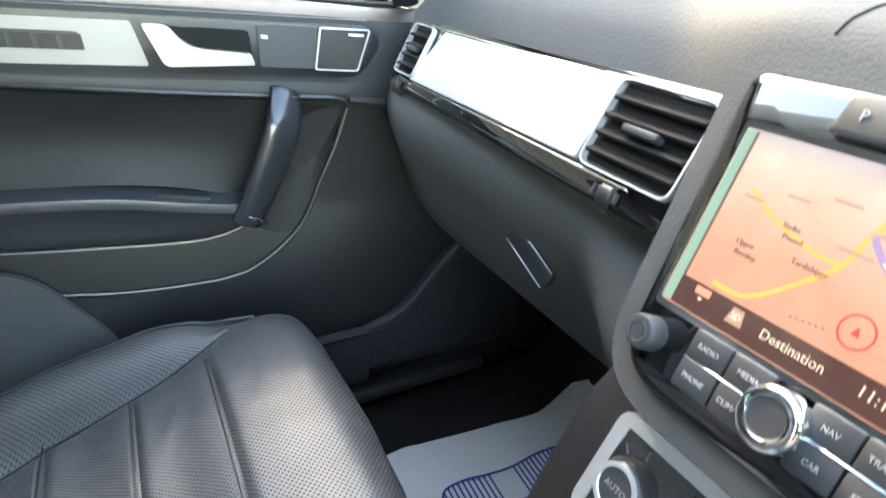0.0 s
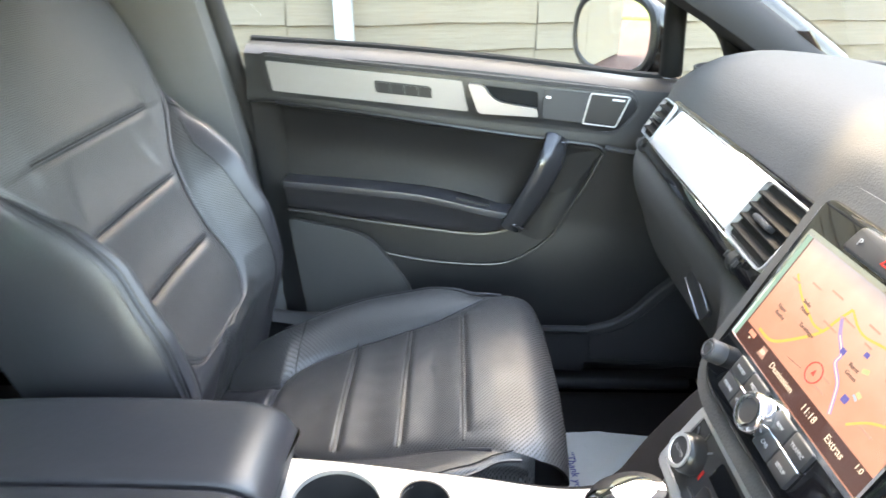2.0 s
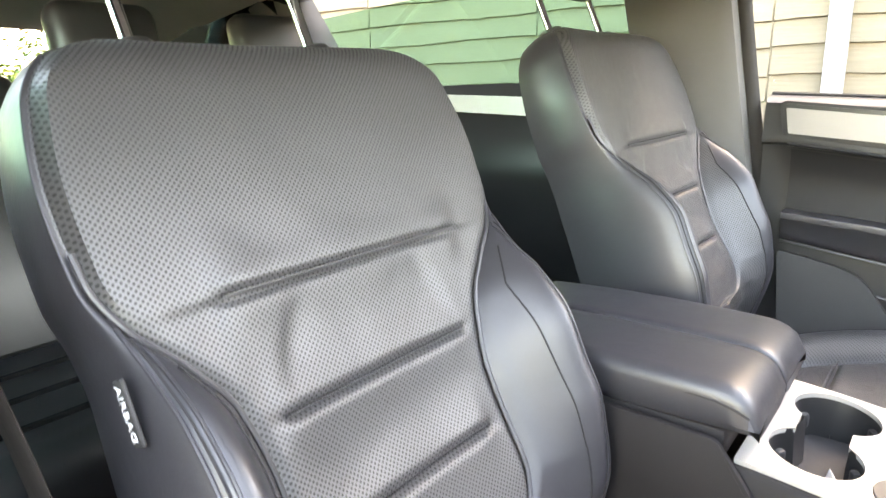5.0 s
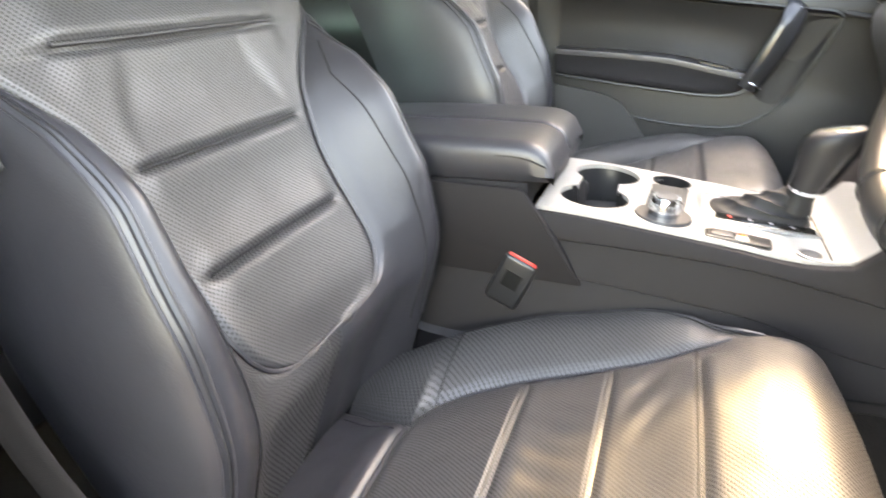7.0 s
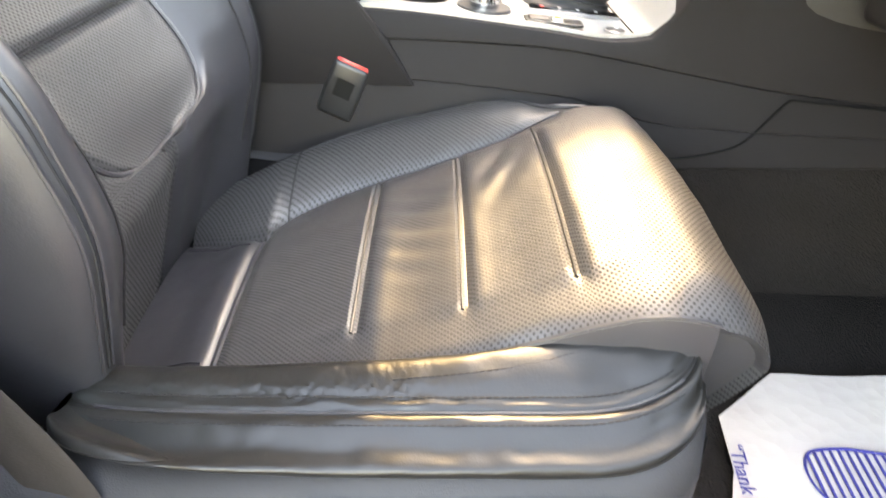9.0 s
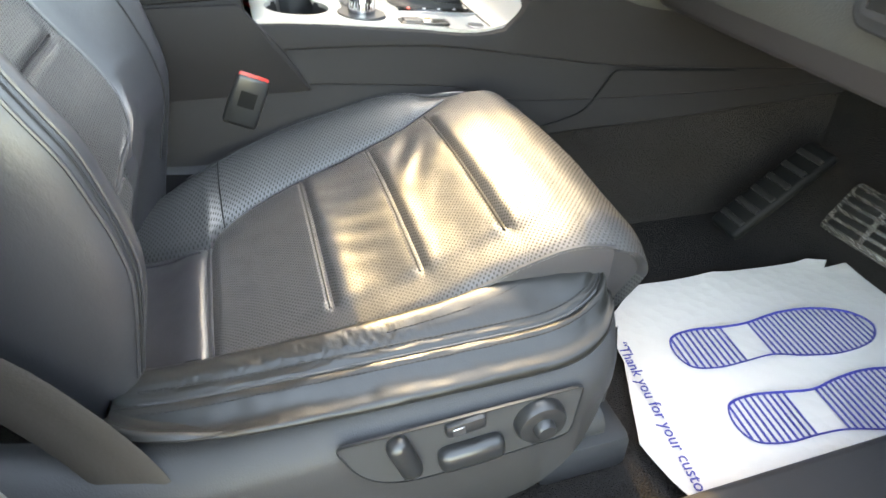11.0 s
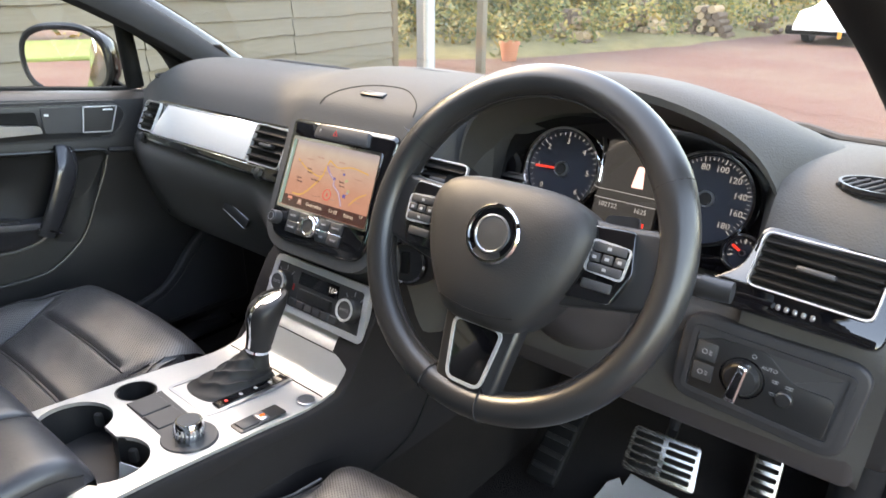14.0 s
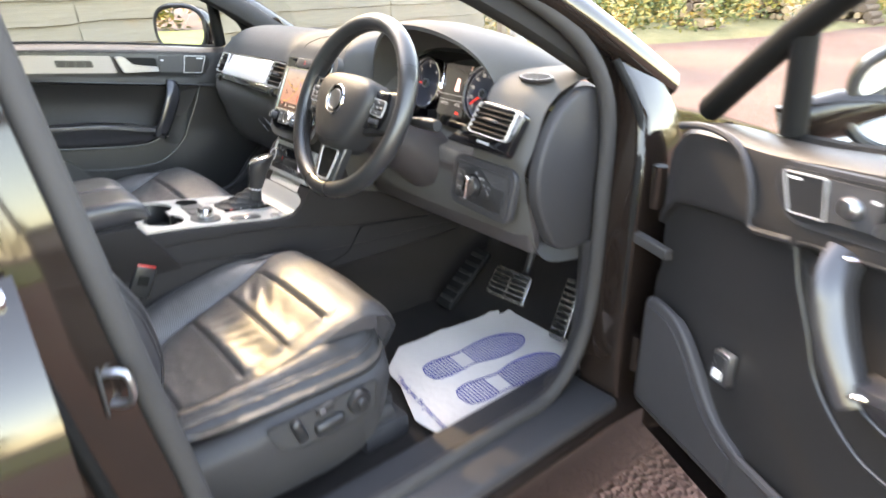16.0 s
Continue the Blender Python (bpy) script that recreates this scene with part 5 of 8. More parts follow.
# raised field round the knob, running on as a lower step
hump = [(-0.074, -0.033), (-0.074, 0.026), (-0.050, 0.036)] + [(-0.020 + 0.040 * math.cos(a), 0.003 + 0.036 * math.sin(a)) for a in [math.radians(118 - 10 * k) for k in range(9)]] + [(0.030, 0.012), (0.064, 0.012), (0.068, 0.006), (0.066, -0.034)]
part("raised_field", prism(round_poly(hump, 0.004, 3), 0.0022, LM @ pose(0, 0, 0.0084), 0.0008), SMOOTH, lp)
part("knob_well", revolve([(0.0235, 0.0), (0.0235, 0.0024), (0.0215, 0.0024), (0.0205, 0.0006), (0.0, 0.0006)], LM @ pose(-0.02, 0.0, 0.0086), 36), GLOSS, lp)
kn = part("rotary_knob", revolve([(0.0185, 0), (0.0185, 0.006), (0.016, 0.010), (0.0, 0.011)], LM @ pose(-0.02, 0.0, 0.0098), 32), SMOOTH, lp)
grip = part("grip", prism(round_poly([(-0.0068, -0.022), (0.0068, -0.022), (0.0052, 0.022), (-0.0052, 0.022)], 0.004, 4), 0.015, LM @ pose(-0.02, 0.0, 0.019, 0, 0, -8), 0.003, 3), CHROME, kn, "chrome grip bar")
part("grip_inlay", prism(round_poly([(-0.0040, -0.017), (0.0040, -0.017), (0.0030, 0.015), (-0.0030, 0.015)], 0.002, 3), 0.0012, LM @ pose(-0.02, 0.0, 0.0338, 0, 0, -8)), GLOSS, kn)
for x, y in ((-0.0605, 0.016), (-0.0605, -0.009)):
    b = part("button", rbox(0, 0, 0, 0.022, 0.021, 0.003, 0.0015, 2, LM @ pose(x, y, 0.0108)), BUTTON, lp)
    part("symbol", revolve([(0.0030, 0.0), (0.0030, 0.0005), (0.0023, 0.0005), (0.0023, 0.0)], LM @ pose(x - 0.002, y, 0.0122), 16), GREYPRINT, b)
    for k in range(3):
        part("symbol", rbox(0, 0, 0, 0.0034, 0.0006, 0.0005, 0, 1, LM @ pose(x + 0.0042, y - 0.0020 + 0.0020 * k, 0.0124, 0, 0, -14)), GREYPRINT, b)
part("dimmer", revolve([(0.0085, 0), (0.0085, 0.006), (0.007, 0.0075), (0.0, 0.008)], LM @ pose(0.024, -0.005, 0.0102), 20), SMOOTH, lp)
letters("lettering", "AUTO", 0.0058, LM @ pose(0.004, 0.020, 0.0110), GREYPRINT, lp)
part("symbol", revolve([(0.0024, 0.0), (0.0024, 0.0006), (0.0018, 0.0006), (0.0018, 0.0)], LM @ pose(-0.013, 0.0285, 0.0108), 16), GREYPRINT, lp)
for x, y, w in ((0.012, 0.009, 0.0062), (0.0125, -0.005, 0.0062), (0.026, 0.0075, 0.0075)):
    for k in range(2):
        part("symbol", rbox(0, 0, 0, w, 0.0007, 0.0006, 0, 1, LM @ pose(x, y - 0.0012 + 0.0024 * k, 0.0110)), GREYPRINT, lp)
    part("symbol", rbox(0, 0, 0, 0.0008, 0.0030, 0.0006, 0, 1, LM @ pose(x + 0.001, y, 0.0110)), GREYPRINT, lp)

# ---- centre stack: screen unit ----
inf = thing("infotainment_unit", (XC, 0.35, 1.0), "centre screen showing a map, in piano black", "screen")
IM = basis((-0.010, 0.3425, 1.113), (1, 0.0, 0.01), (0, 0.46, 0.96))
so = round_poly([(-0.084, -0.102), (0.086, -0.102), (0.108, -0.082), (0.114, 0.090), (-0.110, 0.090), (-0.104, -0.082)], [0.03, 0.03, 0.02, 0.012, 0.012, 0.02], 5)
part("bezel", prism(so, 0.018, IM @ pose(0, 0, -0.014), 0.008, 4), GLOSS, inf, "piano black bezel")
part("bezel_edge", prism(ring_poly(so, 0.016), 0.016, IM @ pose(0, 0, -0.020), hole=so), SOFT, inf)
sc = [(-0.091, -0.048), (0.099, -0.048), (0.093, 0.057), (-0.092, 0.057)]
part("chrome_frame", prism(round_poly(ring_poly(sc, 0.005), 0.003, 2), 0.003, IM @ pose(0, 0, 0.003), hole=round_poly(sc, 0.002, 2)), CHROME, inf, "thin chrome screen frame")
# the map: flat lit layers behind the glass
lit = part("screen_image", prism(sc, 0.001, IM @ pose(0, 0, 0.0035)), None, inf, "lit map screen", smooth=False)
g = Graph("map screen")
sep = g.t.nodes.new("ShaderNodeSeparateXYZ")
g.link(g.coords(), sep.inputs[0])
up = g.math("DIVIDE", g.math("SUBTRACT", sep.outputs[2], 1.065), 0.10, True)
land = g.ramp(up, [(0.0, (0.60, 0.30, 0.25)), (0.45, (0.62, 0.37, 0.31)), (0.75, (0.62, 0.50, 0.48)), (0.9, (0.60, 0.58, 0.60)), (1.0, (0.46, 0.48, 0.62))])
blot = g.mix(g.noise(g.coords(), 60, 3), (0.80, 0.72, 0.70), (1.0, 1.0, 1.0))
mulc = g.t.nodes.new("ShaderNodeMix")
mulc.data_type, mulc.blend_type = "RGBA", "MULTIPLY"
mulc.inputs[0].default_value = 1.0
g.link(land, mulc.inputs[6])
g.link(blot, mulc.inputs[7])
MAP = g.put(Base_Color=(0.01, 0.01, 0.012), Roughness=0.22, Specular_IOR_Level=0.9, Emission_Color=mulc.outputs[2], Emission_Strength=0.26)
lit.data.materials.clear()
lit.data.materials.append(MAP)
YELLOW = glow("map road yellow", (0.72, 0.46, 0.14), 0.27)
VIOLET = glow("map road violet", (0.35, 0.28, 0.62), 0.26)
DARKBAR = glow("map dark bar", (0.16, 0.07, 0.06), 0.12)
TEAL = glow("screen edge teal", (0.22, 0.42, 0.42), 0.26)
MAPGREY = glow("map grey print", (0.46, 0.30, 0.28), 0.26)
MAPBLUE = glow("map blue badge", (0.12, 0.12, 0.50), 0.24)
MAPGREEN = glow("map green", (0.42, 0.52, 0.34), 0.26)
MAPSKY = glow("map lake blue", (0.30, 0.44, 0.66), 0.28)
MAPPINK = glow("map pink mark", (0.85, 0.36, 0.30), 0.26)
INK = glow("map ink", (0.20, 0.12, 0.12), 0.2)
MAPWHITE = glow("map white", (0.8, 0.72, 0.68), 0.26)
MAPRED = glow("map red mark", (0.85, 0.08, 0.08), 0.26)


def road(pts, w, material, lift=0.0047):
    c = spline([(x, y, 0) for x, y in pts], 5)
    rows = []
    for i, p in enumerate(c):
        d = (c[min(i + 1, len(c) - 1)] - c[max(i - 1, 0)]).normalized()
        n = Vector((-d.y, d.x, 0)) * w
        rows.append([IM @ (p + n + Vector((0, 0, lift))), IM @ (p - n + Vector((0, 0, lift)))])
    part("map_road", loft(rows), material, lit, smooth=False)


def on_map(x, y):
    """A place on the screen from the map's own grid."""
    return 1.126 * x - 0.0051, 1.075 * y - 0.0051


def map_word(text, x, y, size, material=None):
    mx, my = on_map(x, y)
    letters("lettering", text, size, IM @ pose(mx, my, 0.0052), material or INK, lit)


def patch(x, y, w, h, material, name, lift=0.0048, turn=0.0):
    mx, my = on_map(x, y)
    return part(name, rbox(0, 0, 0, w, h, 0.0003, 0, 1, IM @ pose(mx, my, lift, 0, 0, turn)), material, lit, smooth=False)


for pts, w, m in (([(-0.055, -0.020), (-0.036, -0.0186), (-0.016, 0.0), (-0.0059, 0.0133), (-0.0027, 0.0254), (0.0014, 0.0374)], 0.0013, YELLOW),
                  ([(-0.060, 0.030), (-0.0428, 0.0204), (-0.0258, 0.0148), (-0.0149, 0.0121), (-0.0059, 0.0133)], 0.0010, YELLOW),
                  ([(0.0014, 0.0374), (0.02, 0.030), (0.045, 0.034), (0.075, 0.030)], 0.0009, YELLOW),
                  ([(0.055, -0.016), (0.066, -0.004), (0.080, 0.004)], 0.0009, YELLOW),
                  ([(-0.002, 0.030), (0.0072, 0.0199), (0.0181, 0.0118), (0.0191, 0.0051), (0.030, -0.002), (0.035, -0.0085), (0.0419, -0.020)], 0.0016, VIOLET),
                  ([(0.0072, 0.0199), (0.0181, 0.0118), (0.0191, 0.0051), (0.030, -0.002), (0.035, -0.0085), (0.0419, -0.020)], 0.0005, MAPWHITE)):
    road([on_map(*p_) for p_ in pts], w, m, 0.0049 if m is MAPWHITE else 0.0047)
cx, cy = on_map(0.0119, -0.0101)
part("map_circle", revolve([(0.0075, 0.0), (0.0075, 0.0004), (0.0085, 0.0004), (0.0085, 0)], IM @ pose(cx, cy, 0.0047), 28), MAPRED, lit)
part("map_arrow", prism([(-0.002, -0.002), (0.002, -0.002), (0.0, 0.0028)], 0.0004, IM @ pose(cx, cy, 0.0047)), MAPRED, lit, smooth=False)
for k in range(6):
    patch(-0.014 + 0.0028 * k, -0.0172 + 0.0004 * k, 0.0016, 0.0007, INK, "map_track", 0.0047)
part("status_bar", prism([(-0.0845, -0.0475), (0.0985, -0.0475), (0.0975, -0.0305), (-0.0847, -0.0305)], 0.0004, IM @ pose(0, 0, 0.0047)), DARKBAR, lit, smooth=False)
part("screen_edge", prism([(-0.0905, -0.047), (-0.0850, -0.047), (-0.0858, 0.056), (-0.0915, 0.056)], 0.0004, IM @ pose(0, 0, 0.0046)), TEAL, lit, smooth=False)
part("screen_edge", prism([(-0.0850, -0.047), (-0.0836, -0.047), (-0.0844, 0.056), (-0.0858, 0.056)], 0.0005, IM @ pose(0, 0, 0.0046)), INK, lit, smooth=False)
map_word("Destination", -0.0062, -0.0305, 0.0074, MAPWHITE)
map_word("11:18", 0.0310, -0.0305, 0.0082, MAPWHITE)
map_word("Extras", 0.0605, -0.0305, 0.0080, MAPWHITE)
map_word("1.0", 0.0815, -0.0265, 0.0060, MAPWHITE)
for n, x, y in (("Upper", -0.0489, 0.0039), ("Bentley", -0.0465, -0.0012), ("Stoke", -0.0328, 0.0194), ("Pound", -0.0300, 0.0144), ("Tardebigge", -0.0172, 0.0058), ("Burnt", 0.0325, 0.0117), ("Green", 0.0345, 0.0066)):
    map_word(n, x, y, 0.0044)
for x, y, w in ((-0.0567, 0.0259, 0.011), (-0.0367, 0.0328, 0.012), (-0.0166, 0.038, 0.014), (0.0063, 0.0298, 0.013), (-0.0038, 0.0191, 0.017), (0.0244, 0.0376, 0.012), (0.0293, 0.0273, 0.008), (0.022, -0.007, 0.012), (0.0239, -0.0150, 0.011), (0.060, 0.020, 0.014), (0.068, -0.010, 0.012)):
    patch(x, y, w, 0.0015, MAPGREY, "map_word", 0.0049)
for x, y, w, h in ((0.0181, 0.0140, 0.0048, 0.0042), (0.0430, -0.0059, 0.0055, 0.0052), (0.0332, 0.0228, 0.0040, 0.0034)):
    patch(x, y, w, h, MAPBLUE, "road_badge", 0.0051)
patch(0.0402, 0.0150, 0.006, 0.0036, MAPGREEN, "map_wood", 0.0046, 20)
patch(0.0480, 0.0020, 0.005, 0.0030, MAPGREEN, "map_wood", 0.0046, -15)
patch(0.0470, -0.0008, 0.005, 0.0016, MAPSKY, "map_lake", 0.0047, -20)
# marker and tilted square in the bar
patch(-0.0562, -0.0270, 0.010, 0.0042, MAPPINK, "map_pin", 0.0051)
mx, my = on_map(-0.0562, -0.0315)
part("pin_tip", prism([(-0.0016, 0.0), (0.0016, 0.0), (0.0, -0.002)], 0.0004, IM @ pose(mx, my + 0.0012, 0.0051)), MAPWHITE, lit, smooth=False)
mx, my = on_map(-0.0353, -0.0300)
part("tilt_square", prism([(-0.0052, -0.0042), (0.0052, -0.0042), (0.0034, 0.0045), (-0.0034, 0.0045)], 0.0004, IM @ pose(mx, my, 0.0049)), MAPGREY, lit, smooth=False)
letters("lettering", "3D", 0.0052, IM @ pose(mx, my, 0.0056), MAPWHITE, lit)
# button bar above the screen, buttons and knobs below it
top_bar = part("hazard_bar", prism(round_poly([(-0.055, -0.010), (0.062, -0.010), (0.058, 0.012), (-0.05, 0.012)], 0.005), 0.010, IM @ pose(0.005, 0.074, 0.0), 0.003), BUTTON, inf, "dark switch bar with hazard sign")
part("hazard_sign", prism([(-0.005, -0.004), (0.005, -0.004), (0, 0.005)], 0.0006, IM @ pose(-0.002, 0.075, 0.010), hole=[(-0.003, -0.003), (0.003, -0.003), (0, 0.003)]), RED, top_bar)
letters("lettering", "P", 0.008, IM @ pose(-0.035, 0.075, 0.0105), GREYPRINT, top_bar)
for q, names in ((-1, ("RADIO", "MEDIA", "PHONE", "CLIMATE")), (1, ("NAV", "TRAFFIC", "CAR", "SETUP"))):
    for k, n in enumerate(names):
        x = q * (0.022 + 0.025 * ((k % 2 == 0) if q < 0 else (k % 2 == 1)))
        y = -0.060 if k < 2 else -0.078
        b = part("button", rbox(0, 0, 0, 0.024, 0.0165, 0.006, 0.0015, 2, IM @ pose(x, y, 0.005)), BUTTON, inf)
        letters("lettering", n, 0.0043, IM @ pose(x, y, 0.0083), GREYPRINT, b)
    part("chrome_line", rbox(0, 0, 0, 0.050, 0.0016, 0.003, 0.0004, 1, IM @ pose(q * 0.0345, -0.069, 0.0065)), CHROME, inf)
mk = part("main_knob", revolve([(0.0165, 0), (0.0165, 0.012), (0.0158, 0.0145), (0.0142, 0.0160), (0.0120, 0.0162), (0.0100, 0.0150)], IM @ pose(0.0, -0.069, 0.004), 36), CHROME, inf, "chrome rotary knob")
part("knob_cap", revolve([(0.0102, 0.0152), (0.0095, 0.0146), (0, 0.0146)], IM @ pose(0.0, -0.069, 0.004), 30), BUTTON, mk)
vk = part("volume_knob", revolve([(0.0105, 0), (0.0105, 0.012), (0.009, 0.014), (0.0, 0.0145)], IM @ pose(-0.085, -0.070, 0.004), 30), BUTTON, inf)
part("knob_ring", revolve([(0.0055, 0.0144), (0.0055, 0.0150), (0.0066, 0.0150), (0.0066, 0.0143)], IM @ pose(-0.085, -0.070, 0.004), 24), SATIN, vk)

# ---- climate panel ----
cli = thing("climate_panel", (0.0, 0.30, 0.90), "climate control panel in a satin silver frame", "climate control")
KM = basis((0.000, 0.298, 0.945), (1, -0.01, 0.01), (0, 0.40, 0.92))
ko = round_poly([(-0.116, -0.041), (0.112, -0.041), (0.105, 0.043), (-0.108, 0.043)], 0.012, 4)
ki = ring_poly(ko, -0.010)
part("frame", prism(ko, 0.010, KM @ pose(0, 0, -0.006), hole=ki), FRAME, cli, "satin silver frame")
part("face", prism(ki, 0.008, KM @ pose(0, 0, -0.006)), BUTTON, cli)
for q in (-1, 1):
    k0 = part("knob", revolve([(0.0195, 0), (0.0195, 0.010), (0.017, 0.016), (0.0155, 0.017)], KM @ pose(q * 0.078, 0.002, 0.002), 36), SMOOTH, cli)
    part("knob_ring", revolve([(0.0165, 0.0150), (0.0168, 0.0180), (0.0138, 0.0180), (0.013, 0.0165)], KM @ pose(q * 0.078, 0.002, 0.002), 36), FRAME, k0, "satin ring")
    part("knob_cap", revolve([(0.0135, 0.0168), (0.0, 0.0168)], KM @ pose(q * 0.078, 0.002, 0.002), 30), BUTTON, k0)
    letters("lettering", "AUTO", 0.0065, KM @ pose(q * 0.078, 0.002, 0.0186), GREYPRINT, k0)
    for a in (50, 90, 130):
        part("mark", rbox(0, 0, 0, 0.007, 0.0015, 0.001, 0, 1, KM @ pose(q * 0.078 + 0.024 * math.cos(radians(a)), 0.002 + 0.024 * math.sin(radians(a)), 0.003, 0, 0, a)), SATIN, cli)
    part("red_mark", rbox(0, 0, 0, 0.003, 0.010, 0.001, 0, 1, KM @ pose(q * 0.078 + 0.0235, 0.0, 0.003)), RED, cli)
cd = part("display", prism(round_poly([(-0.045, 0.008), (0.045, 0.008), (0.043, 0.028), (-0.043, 0.028)], 0.002), 0.004, KM @ pose(0, 0, 0.0)), GLOSS, cli, "small dark display")
letters("lettering", "16°", 0.012, KM @ pose(0.032, 0.018, 0.0046), WHITELIT, cd)
part("slot_cover", rbox(0, 0, 0, 0.075, 0.016, 0.007, 0.002, 2, KM @ pose(-0.002, -0.006, 0.004)), SMOOTH, cli)
for k in range(6):
    part("button", rbox(0, 0, 0, 0.017, 0.012, 0.005, 0.001, 1, KM @ pose(-0.0475 + 0.019 * k, -0.023, 0.004)), BUTTON, cli)

# ---- centre console ----
con = thing("centre_console", (XC, 0.0, FLOOR_Z), "dark centre console with brushed silver top", "console")


def ztop(y):
    return lerp(y, [(-0.45, 0.90), (-0.11, 0.888), (0.10, 0.862), (0.20, 0.848), (0.235, 0.852), (0.27, 0.885), (0.30, 0.905)])


for q in (-1, 1):
    rows, low = [], []
    for i in range(61):
        y = -0.46 + 1.30 * i / 60
        zt = (ztop(y) - 0.004 if y < 0.235 else lerp(y, [(0.20, 0.844), (0.235, 0.85), (0.29, 0.93), (0.34, 0.985), (0.48, 1.0), (0.9, 1.0)]))
        w = lerp(y, [(-0.46, 0.125), (-0.10, 0.122), (0.22, 0.126), (0.30, 0.134), (0.48, 0.15), (0.84, 0.17)])
        z1 = lerp(y, [(-0.46, 0.86), (-0.10, 0.848), (0.10, 0.836), (0.27, 0.806), (0.41, 0.782), (0.84, 0.74)])
        z2 = lerp(y, [(-0.46, 0.80), (-0.2, 0.808), (0.134, 0.777), (0.27, 0.74), (0.84, 0.72)])
        z3 = lerp(y, [(-0.46, 0.60), (0.20, 0.66), (0.28, 0.68), (0.56, 0.69), (0.84, 0.70)])
        zt = max(zt, z1 + 0.012)
        r = [(w - 0.012, zt), (w - 0.003, zt - 0.002), (w, zt - 0.006), (w + 0.002, z1 + 0.003), (w - 0.003, z1), (w - 0.002, z1 - 0.004), (w + 0.004, (z1 + z2) / 2), (w + 0.008, z2 + 0.002), (w + 0.005, z2), (w + 0.007, z2 - 0.003), (w + 0.012, z3 + 0.004), (w + 0.008, z3)]
        if y > 0.235:
            r = [(w - 0.055, zt - 0.012)] + r[1:]
        rows.append([Vector((XC + q * a, y, b)) for a, b in r])
        low.append([Vector((XC + q * (w + 0.006), y, z3 + 0.003)), Vector((XC + q * (w + 0.012), y, 0.56)), Vector((XC + q * (w + 0.03), y, FLOOR_Z - 0.002))])
    part("side", loft(rows), CONSOLE, con, "dark plastic console side")
    part("tunnel_carpet", loft(low), CARPET, con, "black carpet below the console")
    part("side_joint", tube(round_poly([Vector((XC + q * 0.150, 0.20, 0.700)), Vector((XC + q * 0.152, 0.30, 0.702)), Vector((XC + q * 0.154, 0.36, 0.718)), Vector((XC + q * 0.155, 0.404, 0.780)), Vector((XC + q * 0.160, 0.62, 0.757))], [0, 0.03, 0.02, 0.008, 0], 4), 0.0016, 5), RUBBER, con)
    base = round_poly([(-0.47, 0.808), (-0.05, 0.793), (-0.078, 0.846), (-0.126, 0.912), (-0.47, 0.925)], [0, 0.004, 0.02, 0.006, 0], 3)
    part("armrest_base", prism([(y_ * q, z_) for y_, z_ in base], 0.006, basis((XC + q * 0.1265, 0, 0), (0, q, 0), (0, 0, 1)), 0.002, 2), CONSOLE, con, "dark side panel below the armrest")
part("inner_box", rbox(XC, -0.12, 0.70, 0.20, 0.62, 0.26, 0.01), PLASTIC, con)
# top plate with holes for the cups, made of strips round the openings
CUPS = ((-0.074, -0.044), (0.030, -0.050))
COIN = (-0.090, 0.043)


def on_plate(x, y, h=0.0):
    return Vector((x, y, ztop(y) + h))


XL, XR = XC - 0.113, XC + 0.114
bm = bmesh.new()
nx, ny = 76, 112
vmap = {}
y0, y1 = -0.112, 0.298


def in_hole(x, y):
    for cx, cy in CUPS:
        if (x - cx) ** 2 + (y - cy) ** 2 < 0.044 ** 2:
            return True
    if abs(y + 0.05) < 0.026 and CUPS[0][0] < x < CUPS[1][0]:
        return True
    return (x - COIN[0]) ** 2 + (y - COIN[1]) ** 2 < 0.025 ** 2


def snap(x, y):
    """Pull grid points near a hole's rim on to the rim."""
    for cx, cy, r in ((*CUPS[0], 0.044), (*CUPS[1], 0.044), (*COIN, 0.025)):
        d = math.hypot(x - cx, y - cy)
        if abs(d - r) < 0.0026 and d > 0:
            if not (r > 0.04 and abs(y + 0.05) < 0.026 and (cx < -0.02) == (x > cx)):
                return cx + (x - cx) * r / d, cy + (y - cy) * r / d
    return x, y


for i in range(ny):
    for j in range(nx):
        cs = []
        for a, b in ((i, j), (i, j + 1), (i + 1, j + 1), (i + 1, j)):
            x, y = XL + (XR - XL) * b / nx, y0 + (y1 - y0) * a / ny
            cs.append((a, b, x, y))
        mx, my = sum(c[2] for c in cs) / 4, sum(c[3] for c in cs) / 4
        if in_hole(mx, my):
            continue
        vs = []
        for a, b, x, y in cs:
            if (a, b) not in vmap:
                x2, y2 = snap(x, y)
                vmap[(a, b)] = bm.verts.new(on_plate(x2, y2))
            vs.append(vmap[(a, b)])
        bm.faces.new(vs)
r = bmesh.ops.extrude_face_region(bm, geom=bm.faces[:])
bmesh.ops.translate(bm, vec=(0, 0, -0.006), verts=[v for v in r["geom"] if isinstance(v, bmesh.types.BMVert)])
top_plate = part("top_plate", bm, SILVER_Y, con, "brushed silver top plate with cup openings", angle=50)
